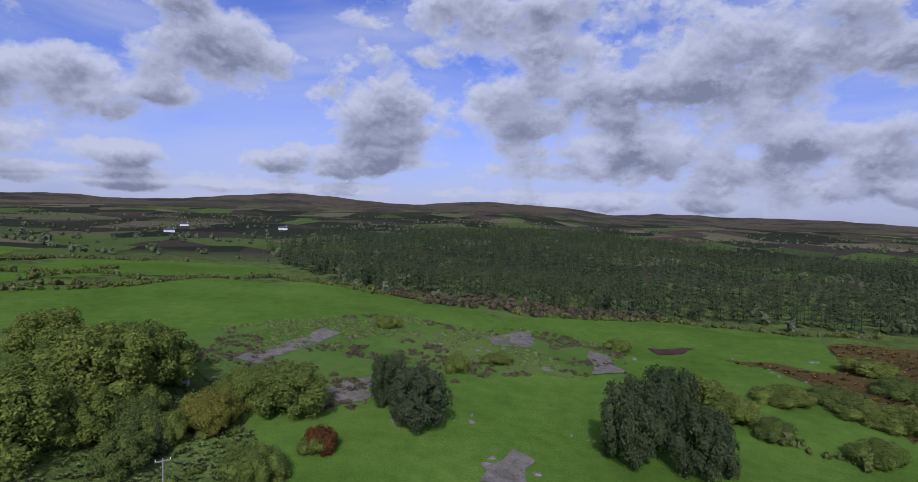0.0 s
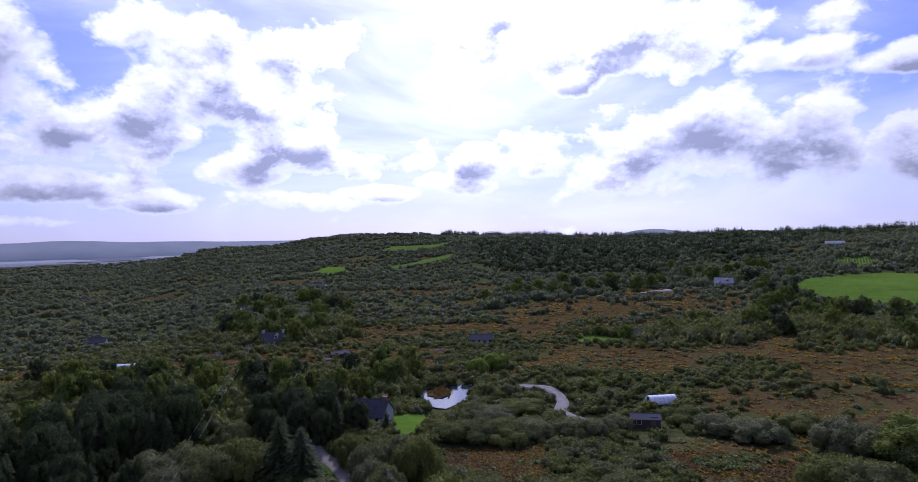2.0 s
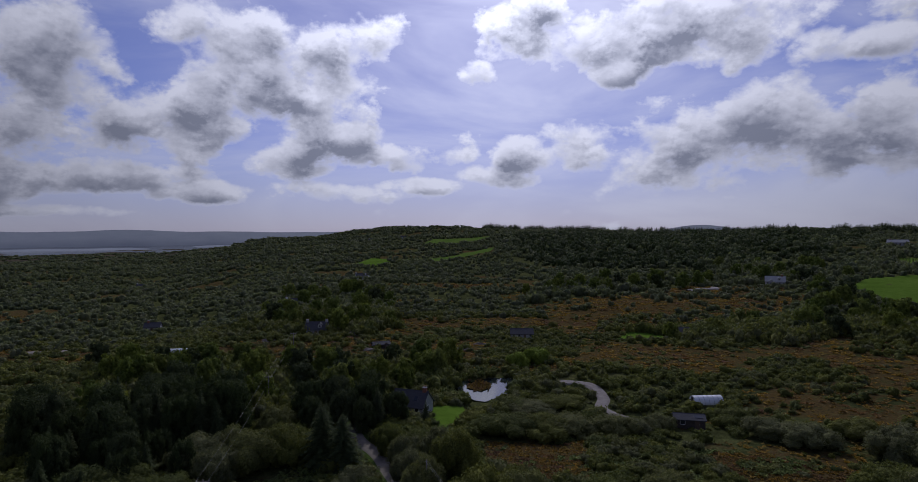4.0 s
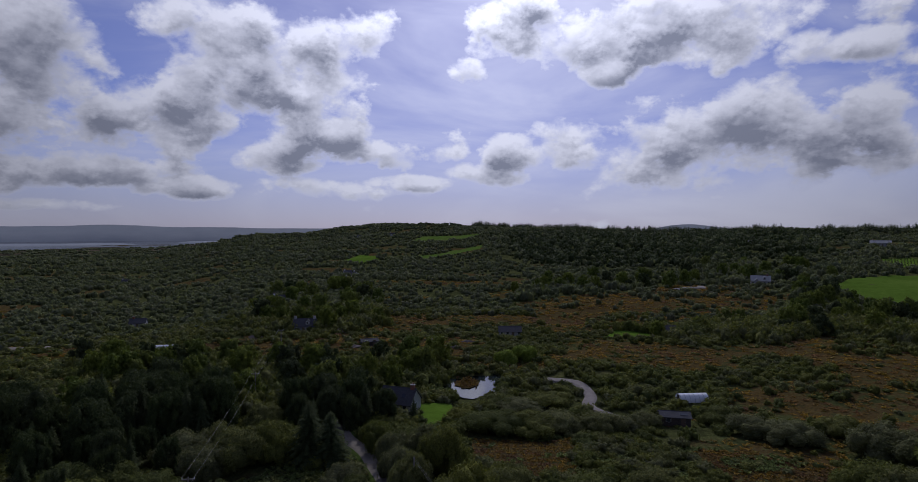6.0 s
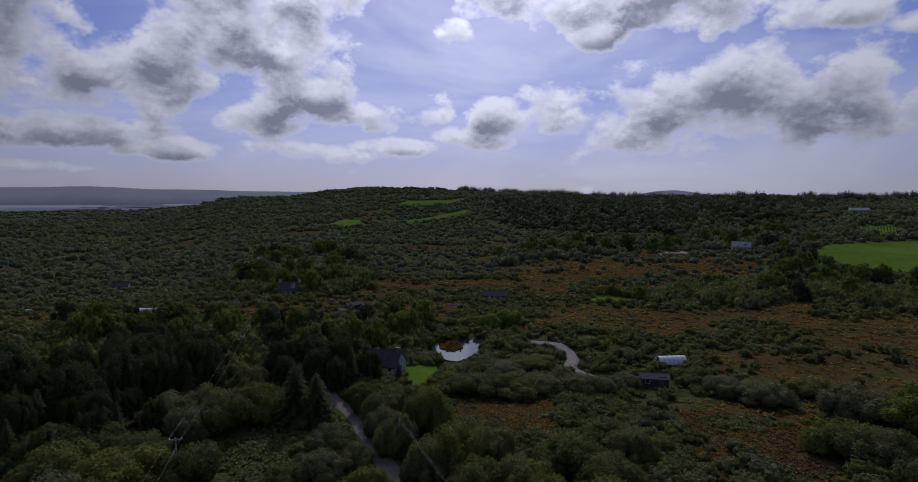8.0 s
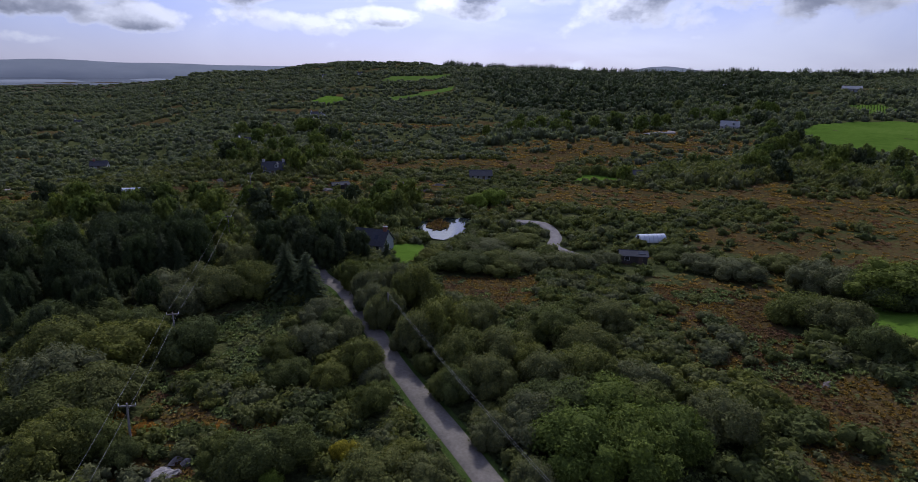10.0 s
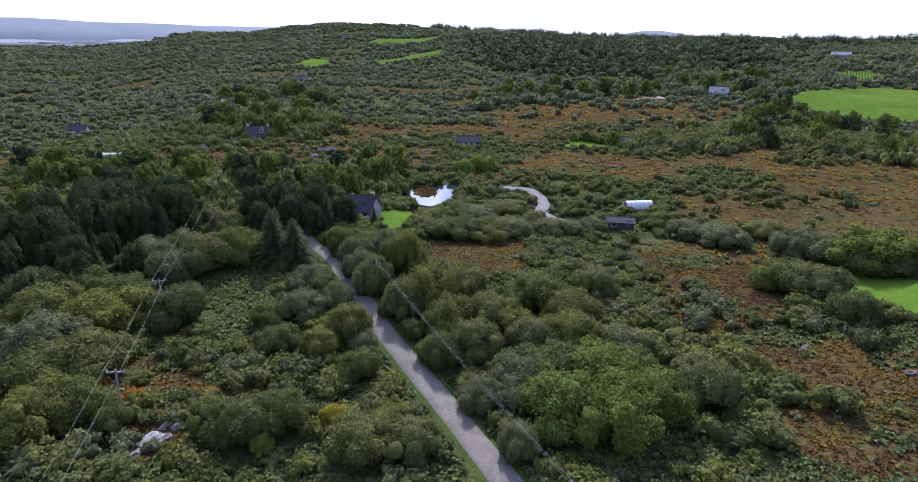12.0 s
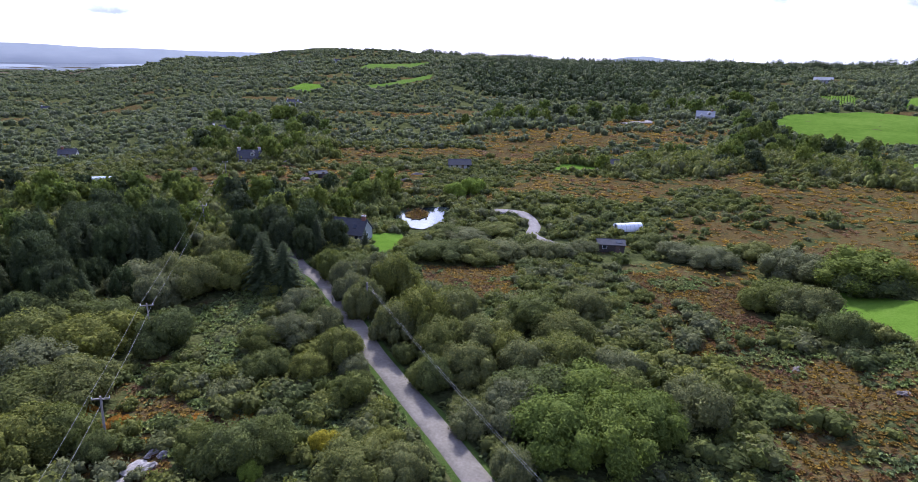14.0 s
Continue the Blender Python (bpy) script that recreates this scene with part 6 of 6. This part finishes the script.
# ---- single trees: place, width, height ----
TALL_CONIFERS = [
    (120.5, -17.5, 8.0, 8.5), (105.2, -22.3, 11.0, 10.8), (110.9, -19.7, 7.5, 8.4), (98.9, -33.6, 10.0, 16.3), (93.7, -35.9, 8.9, 18.0), (92.0, -39.4, 9.0, 18.5), (87.1, -41.5, 11.0, 15.5),
    (87.5, -46.2, 8.0, 13.4), (132.0, -84.0, 6.4, 8.7), (106.5, -90.0, 5.7, 13.2), (82.8, -72.4, 11.0, 12.0), (53.1, -76.9, 4.7, 5.2), (50.4, -55.0, 5.1, 7.9), (103.3, -28.8, 8.3, 10.5),
    (-36.0, 97.6, 11.5, 11.8), (-31.8, 96.6, 12.0, 10.4)]
for k, (x, y, w, h) in enumerate(TALL_CONIFERS):
    plant("conifer", SPRUCE_FULL[k % 3], SPIRE, x, y, h * 0.5 + w * 0.85, h, NEEDLE, "tall dark spruce with drooping branches" if h > 10 else "dark green spruce among scrub", "tree", "spruces", 0.2 + 0.2 * (k % 3), 47 * k)
    SPOTS.append((x, y, w * 0.25))
# conifer grove west of the lane
g = np.random.default_rng(31)
GROVE = [(-66, 96), (-58, 108), (-62, 124), (-78, 136), (-100, 132), (-108, 110), (-96, 98), (-80, 93)]
n = 0
while n < 60:
    x, y = g.uniform(-108, -58), g.uniform(93, 137)
    if inside(GROVE, x, y):
        h = g.uniform(7.5, 12.5)
        pine = n % 5 > 1
        plant("conifer", TREES[n % 4] if pine else SPRUCE_FULL[n % 3], TRUNK if pine else SPIRE, x, y, h * (0.36 if pine else 0.95), h * (0.6 if pine else 1.0), NEEDLE, "dark pine in a dense grove beside the lane", "tree", "grove conifers", 0.2 + 0.2 * (n % 3), g.uniform(0, 360))
        n += 1
SPOTS.append((-83, 115, 24))
GROVE_EDGE = [(-92, 100), (-72, 102), (-60, 100), (-54, 92), (-62, 84), (-66, 76), (-74, 77)]
n = 0
while n < 20:
    x, y = g.uniform(-92, -54), g.uniform(76, 102)
    if inside(GROVE_EDGE, x, y):
        h = g.uniform(5.5, 9.5)
        plant("conifer", TREES[n % 4] if n % 3 else SPRUCE_FULL[n % 3], TRUNK if n % 3 else SPIRE, x, y, h * (0.34 if n % 3 else 0.9), h * (0.6 if n % 3 else 1.0), NEEDLE, "dark pine at the edge of a grove", "tree", "grove conifers", 0.2 + 0.2 * (n % 3), g.uniform(0, 360))
        n += 1
for k, (x, y, h) in enumerate(((-27.5, 121, 7.5), (-31, 118, 9.5), (-29.5, 124.5, 6), (-34.5, 121, 10), (-38, 117, 8.5), (-21.6, 123.6, 5), (-42, 124, 9), (-36, 131, 9.5), (-45, 116, 7), (-40, 111, 8), (-33, 114.5, 7), (-48, 122, 9), (-44, 131, 8))):
    slim = k % 4 == 1
    plant("conifer", SPRUCE_FULL[k % 3] if slim else TREES[k % 4], SPIRE if slim else TRUNK, x, y, h * (0.9 if slim else 0.38), h * (1.0 if slim else 0.6), NEEDLE,
          "dark cypress beside a slate-roofed house", "tree", "garden conifers", 0.3 + 0.1 * (k % 4), 31 * k)
WOOD_TREES = [treetop(36 + k, 15, 900, 0.075) for k in range(4)]
g = np.random.default_rng(37)
for outline, count in ((POND_WOOD, 64), (HOUSES_WOOD, 48), (CROSS_WOOD, 46), (BELT_WOOD, 44)):
    xs, ys = [p[0] for p in outline], [p[1] for p in outline]
    n = 0
    while n < count:
        x, y = g.uniform(min(xs), max(xs)), g.uniform(min(ys), max(ys))
        if inside(outline, x, y) and free(x, y, 2.0) and not inside(GROVE, x, y):
            dark, h = g.uniform(0, 1) < 0.22, g.uniform(4.6, 8.2) * (1 + math.hypot(x, y) / 1500)
            plant("tree", WOOD_TREES[n % 4], TRUNK, x, y, h * g.uniform(0.40, 0.56), h * 0.62, NEEDLE if dark else TREE_LEAF, "dark evergreen tree rising from scrub" if dark else "full leafy green tree rising from scrub",
                  "tree", "wood trees", 0.15 + 0.12 * (n % 7), g.uniform(0, 360))
            n += 1
BROADLEAF = [
    (68.7, -67.8, 13.8, 11.0), (68.3, -84.7, 16.5, 12.9), (65.7, -93.9, 13.6, 11.5), (96.3, -104.2, 13.5, 9.6), (82.6, -94.8, 12.1, 9.1), (81.5, -107.9, 14.4, 6.9), (63.9, -74.3, 9.7, 7.2), (60.8, -83.2, 9.0, 5.2),
    (51.7, -98.3, 9.7, 5.4), (40.2, -94.6, 12.4, 8.4), (93.5, -61.6, 8.5, 6.9), (84.0, -50.1, 6.4, 5.1), (131.8, -74.5, 11.2, 7.7), (70.4, -53.5, 6.9, 4.7), (105.4, -13.5, 7.6, 6.0), (97.7, -15.0, 8.5, 6.2)]
BROADLEAF_MORE = [
    (89.6, -18.6, 12.2, 7.0), (82.9, -25.0, 11.7, 6.9), (75.7, -31.0, 11.1, 6.7), (89.5, -14.0, 7.5, 5.4), (82.5, -16.6, 10.0, 5.2), (74.9, -22.3, 10.8, 4.7), (69.9, -32.6, 8.9, 4.8), (65.4, -39.2, 8.8, 5.2),
    (78.8, -41.3, 6.9, 4.7), (58.6, -49.3, 6.2, 2.8), (84.6, -62.2, 4.6, 3.3), (54.4, -71.1, 7.0, 5.6), (38.4, -75.6, 8.6, 3.6), (31.0, -83.4, 6.0, 3.0), (47.5, -97.5, 8.9, 6.7), (89.5, -107.2, 14.8, 6.2)]
BROADLEAF_FIELD = [
    (17.6, -96.0, 11.9, 10.4), (24.8, -103.6, 8.2, 9.0), (14.4, -129.3, 6.3, 4.4), (-18.5, -93.7, 11.9, 13.0), (-28.9, -90.2, 10.7, 10.7), (-27.8, -107.4, 12.2, 11.8), (-23.2, -100.7, 9.2, 10.3), (-42.2, -115.7, 10.7, 5.1),
    (-37.2, -121.4, 11.0, 6.4), (-47.0, -108.8, 7.8, 3.4), (-60.8, -101.3, 9.1, 3.2), (36.6, -73.8, 7.5, 4.5), (71.5, -100.4, 14.5, 9.1), (73.6, -82.1, 15.5, 9.5), (59.2, -79.1, 9.8, 5.0), (53.5, -79.2, 6.3, 4.4)]
BROADLEAF_EDGE = [
    (-29.0, -175.8, 8.4, 3.5), (5.3, -139.0, 8.9, 2.2), (38.4, -158.4, 8.3, 3.2), (-71.0, -135.9, 12.8, 3.3), (-58.7, -131.0, 13.0, 3.2), (-71.6, -123.8, 13.0, 3.6), (-77.5, -119.0, 13.3, 4.0), (-97.6, -170.0, 16.0, 4.0), (-93.5, -148.4, 14.7, 4.0),
    (73.1, 95.0, 13.2, 7.0), (112.1, 10.5, 10.0, 8.0), (116.0, 7.0, 9.5, 8.2), (97.7, 1.2, 6.5, 6.6), (108.4, 0.6, 7.0, 6.6), (89.8, 1.0, 5.6, 6.0), (102.6, 1.0, 7.0, 6.8)]
BROADLEAF_DRIVE = [
    (77.7, 19.1, 9.2, 4.8), (93.6, 37.4, 12.2, 5.0), (100.4, 30.5, 10.3, 4.4), (92.6, 43.4, 7.8, 3.2), (155.7, 22.6, 13.3, 6.2), (145.2, 24.9, 11.0, 4.2), (122.0, 14.2, 5.3, 3.7), (122.2, 1.0, 5.6, 4.6), (107.1, -14.5, 6.5, 5.4),
    (121.4, -14.0, 5.0, 4.6), (307.0, 21.7, 9.6, 8.3), (287.6, 39.3, 9.1, 6.4), (72.5, 42.7, 5.7, 2.2), (88.5, 29.5, 8.4, 2.4), (252, -42, 7, 6), (345, -42, 12, 9), (352, -18, 11, 9), (356, -44, 12, 10), (331, -150, 11, 9), (305, -190, 10, 8), (322, -150, 12, 10)]
for k, (x, y, w, h) in enumerate(BROADLEAF + BROADLEAF_MORE + BROADLEAF_FIELD + BROADLEAF_EDGE + BROADLEAF_DRIVE):
    tree = h > 5.5
    if h > 8.9 and y < -88 and x < 40:
        plant("conifer", TREES[k % 4], TRUNK, x, y, w * 0.46, h * 0.64, NEEDLE, "ragged dark conifer standing in green pasture", "tree", "pasture conifers", 0.2 + 0.2 * (k % 3), 71 * k)
        continue
    plant("tree" if tree else "bush", TREES[k % 4] if tree else FULL[k % 5], TRUNK if tree else STEMS, x, y, w * 0.54, h * (0.62 if tree else 1.1), TREE_LEAF, "broad leafy dark green tree in rough grass" if tree else "rounded green bush in rough grass",
          "tree" if tree else "bush", "broadleaf trees" if tree else "field bushes", 0.15 + 0.12 * (k % 7), 71 * k)
    SPOTS.append((x, y, w * 0.3))
for x, y, w, h in ((50.4, -86.2, 8.9, 5.9), (49.4, -85.2, 7.0, 6.0)):
    plant("tree", TREES[3], TRUNK, x, y, w * 0.54, h * 0.62, YELLOWING, "yellowing broadleaf tree in rough grass", "tree", tint=0.3)
for x, y, w, h, m, label in ((-14.4, 52.6, 3.6, 2.6, GORSE, "bright yellow flowering shrub above the lane"), (-21.0, 47.6, 2.6, 2.4, LIME_LEAF, "yellow-green shrub in scrub"), (-40.6, 53.8, 3.4, 1.3, ORANGE_FERN, "orange autumn bracken patch by a pole"), (-44.6, 57.6, 3.0, 1.2, ORANGE_FERN, "orange autumn bracken patch by a pole"), (-39.2, 55.8, 2.6, 1.1, ORANGE_FERN, "orange autumn bracken patch by a pole"), (-30.3, 55.9, 3.0, 1.0, ORANGE_FERN, "golden orange bracken among heather"), (-1.8, 179, 7.5, 4.6, LIME_LEAF, "bright yellow-green bush behind the pond"), (4.2, 184, 8.5, 5.2, LIME_LEAF, "bright yellow-green bush behind the pond"),
                             (30.5, -83.5, 5.5, 4.2, RUST, "rusty leafed bush on a green pasture"), (57, -60, 5, 3, RUST, "rusty red thicket in rough grass"), (62, -52, 6, 2.4, RUST, "rusty red thicket in rough grass"),
                             (76, -61, 4, 3.2, RUST, "rusty red thicket in rough grass"), (118, -62, 5, 3, RUST, "rusty red shrub beside an outbuilding"), (64, -80, 4, 3.5, RUST, "rusty red thicket below trees"), (104, 31, 6, 2, RUST, "rusty brown thicket on the heath")):
    plant("shrub", FULL[int(abs(x)) % 5], STEMS, x, y, w * 0.55, h, m, label, "shrub", tint=0.3)

# ---- hedges ----
HEDGES = [
    [(253, -36), (237, -50), (220, -83), (191, -104), (181, -130), (183, -166)], [(243, -204), (263, -288), (222, -323)], [(173, -169), (162, -192), (146, -207), (128, -280)], [(184, -189), (191, -226), (154, -214)],
    [(300, -12), (277, -26)], [(192, -27), (233, -31), (272, -35)], [(147, -6), (127, -3)], [(171, -8), (185, -14), (236, -22)], [(444, -146), (425, -171), (406, -197), (296, -170)]]
HEDGES_MORE = [
    [(409, -44), (406, -50), (345, -48)], [(234, -147), (212, -153), (234, -196)], [(132, -283), (90, -246), (58, -238)], [(276, 65), (289, 49), (312, 35), (340, 12), (371, -13)], [(226, 79), (250, 76), (282, 66)],
    [(447, 95), (473, 65), (422, 25), (404, -14)], [(563, 81), (590, 49), (588, 20), (585, -20)], [(244, 88), (203, 104), (181, 128), (182, 166)], [(229, 148), (283, 144), (333, 127)]]
HEDGES_FAR = [
    [(190, 250), (154, 280)], [(203, 216), (164, 221), (153, 233)], [(325, 11), (289, -10), (279, -27)], [(203, 129), (163, 126), (175, 151)], [(170, -166), (158, -177), (145, -199)], [(102, -271), (68, -255), (48, -238)],
    [(66, -250), (26, -224), (-2, -208), (-37, -241)], [(-36, -240), (-76, -248), (-116, -237), (-139, -237)], [(-47, -119), (-48, -109), (-52, -103), (-58, -99)], [(208, -203), (199, -257)], [(130, -12), (150, -15)], [(172, 325), (190, 302), (230, 292), (270, 264)]]
hx_, hy_ = [], []
g = np.random.default_rng(41)
for line in HEDGES + HEDGES_MORE + HEDGES_FAR:
    for x, y in spline(line, 1.5):
        hx_.append(x + g.normal(0, 0.9)), hy_.append(y + g.normal(0, 0.9))
hx_, hy_ = np.array(hx_), np.array(hy_)
size = g.uniform(0.9, 2.2, len(hx_))
planted("hedgerow", LEAN, hx_, hy_, size, size * g.uniform(0.8, 1.4, len(hx_)), LEAF, "overgrown dark green hedgerows between fields", "hedge", seed=8)
# brown willow scrub along the plantation's edge
x, y = g.uniform(-60, 70, 500), g.uniform(-262, -205, 500)
ok = free(x, y, 1)
x, y = x[ok], y[ok]
size = g.uniform(1.5, 3.0, len(x))
planted("willow_scrub", LEAN, x, y, size, size * 1.1, BROWN_SCRUB, "brownish willow scrub along the plantation edge", seed=9)
# thicket over the rough ground behind the cottage
x, y = g.uniform(18, 172, 1700), g.uniform(-128, 2, 1700)
ok = free(x, y, 1.2) & (rough(x / 18, y / 18, 61) > g.uniform(0.38, 0.72, len(x))) & (bearing_of(x, y) < -88)
x, y = x[ok], y[ok]
size = g.uniform(0.5, 1.9, len(x))
planted("thicket", HALF, x, y, size, size * g.uniform(0.6, 1.2, len(x)), TREE_LEAF, "low bramble and willow thicket in rough grass", seed=10)

# ---- low growth of the moor ----
x, y, g = scatter(36000, 38, 118, -75, 48, 15)
ok = free(x, y, 0.4)
x, y = x[ok], y[ok]
h_ = heathy(x, y)
brown_ = (h_ > 0.3) & (rough(x / 7, y / 5, 91) + g.normal(0, 0.06, len(x)) > 0.40)
size = g.uniform(0.25, 0.7, len(x))
for pick, mat, name, label in ((brown_, HEATHER, "heather", "low golden, brown and purple heather on the moor"), (~brown_, FERN, "bracken", "green bracken and bramble between bushes")):
    px_, py_, s = x[pick], y[pick], size[pick] * (0.9 if mat is HEATHER else 1.25)
    planted(name, TUFT, px_, py_, s, s * (0.6 if mat is HEATHER else 0.8), mat, label, "heather" if mat is HEATHER else "bracken", seed=11,
            tint=np.clip(rough(px_ / 6, py_ / 4, 93, 2) * 1.6 - 0.3 + g.normal(0, 0.08, len(px_)), 0, 1))
x, y, g = spread(30000, 115, 430, -100, 48, 16)
ok = free(x, y, 0.6) & (heathy(x, y) > 0.3)
x, y = x[ok], y[ok]
size = g.uniform(0.6, 1.4, len(x)) * (0.7 + np.hypot(x, y) / 400)
planted("heather", HEATH_TUFT, x, y, size, size * 0.40, HEATHER, "golden brown heather on the middle heath", "heather", seed=12, tint=np.clip(rough(x / 14, y / 9, 94, 2) * 1.6 - 0.3, 0, 1))
x, y, g = scatter(7000, 42, 130, -176, -96, 17)
ok = free(x, y, 0.4) & (rough(x / 15, y / 15, 71) > 0.42)
x, y = x[ok], y[ok]
size = g.uniform(0.3, 0.9, len(x))
planted("bracken", TUFT, x, y, size, size * 0.75, FERN, "bright green bracken and nettles on rough ground", "bracken", seed=15)
x, y = g.uniform(-32, 88, 5200), g.uniform(-184, -94, 5200)
ok = inside([(88, -130), (75, -150), (56, -163), (38, -175), (15, -168), (-12, -186), (-33, -178), (-28, -141), (-9, -134), (12, -125), (14, -120), (35, -95), (50, -93), (62, -105), (74, -110)], x, y) & (rough(x / 9, y / 9, 73) > 0.47)
x, y = x[ok], y[ok]
size = g.uniform(0.35, 1.3, len(x))
for pick, mat, nm in ((grain(x / 12, y / 12, 74) > 0.55, BROWN_SCRUB, "heather"), (grain(x / 12, y / 12, 74) <= 0.55, FERN, "bracken")):
    planted(nm, LOW, x[pick], y[pick], size[pick] * 1.1, size[pick], mat, "rough tufts over old quarry spoil", nm, seed=16)
x, y = g.uniform(-150, -55, 1500), g.uniform(-222, -105, 1500)
ok = inside([(-60, -171), (-72, -161), (-76, -139), (-74, -113), (-139, -160), (-139, -214), (-113, -218), (-91, -169)], x, y)
x, y = x[ok], y[ok]
size = g.uniform(0.5, 1.5, len(x))
planted("heather", TUFT, x, y, size, size * 0.7, HEATHER, "brown heather and bramble beside the pasture", "heather", seed=17)
# reeds on the pond's islet and banks
x, y = g.normal(-12.3, 1.3, 160), g.normal(157.5, 2.0, 160)
planted("reeds", TUFT, x, y, g.uniform(0.4, 0.8, 160), g.uniform(0.6, 1.0, 160), HEATHER, "russet reeds on the pond's islet", "reeds", seed=13)
x, y = g.uniform(-26, -8, 1500), g.uniform(138, 176, 1500)
ok = inside([(-24.5, 154), (-19.5, 156), (-19, 151), (-14, 146), (-10.4, 143.4), (-12.5, 139.6), (-20, 139), (-24, 146)], x, y) & free(x, y, 0.3)
ok |= inside([(-20, 161), (-12, 166.5), (-4, 170.5), (-3, 174), (-13, 170), (-22, 165)], x, y)
x, y = x[ok], y[ok]
planted("reeds", TUFT, x, y, g.uniform(0.5, 0.9, len(x)), g.uniform(0.9, 1.6, len(x)), FERN, "tall olive reeds along the pond's bank", "reeds", seed=23, tint=np.full(len(x), 0.5))
# rows of young trees in the orchard plot
ox, oy = np.meshgrid(np.arange(285, 352, 5.0), np.arange(448, 531, 4.0))
ok = inside(ORCHARD, ox, oy)
planted("orchard_saplings", LEAN, ox[ok], oy[ok], np.full(ok.sum(), 0.8), np.full(ok.sum(), 1.6), FERN, "rows of young trees in a green plot", "orchard", seed=14)
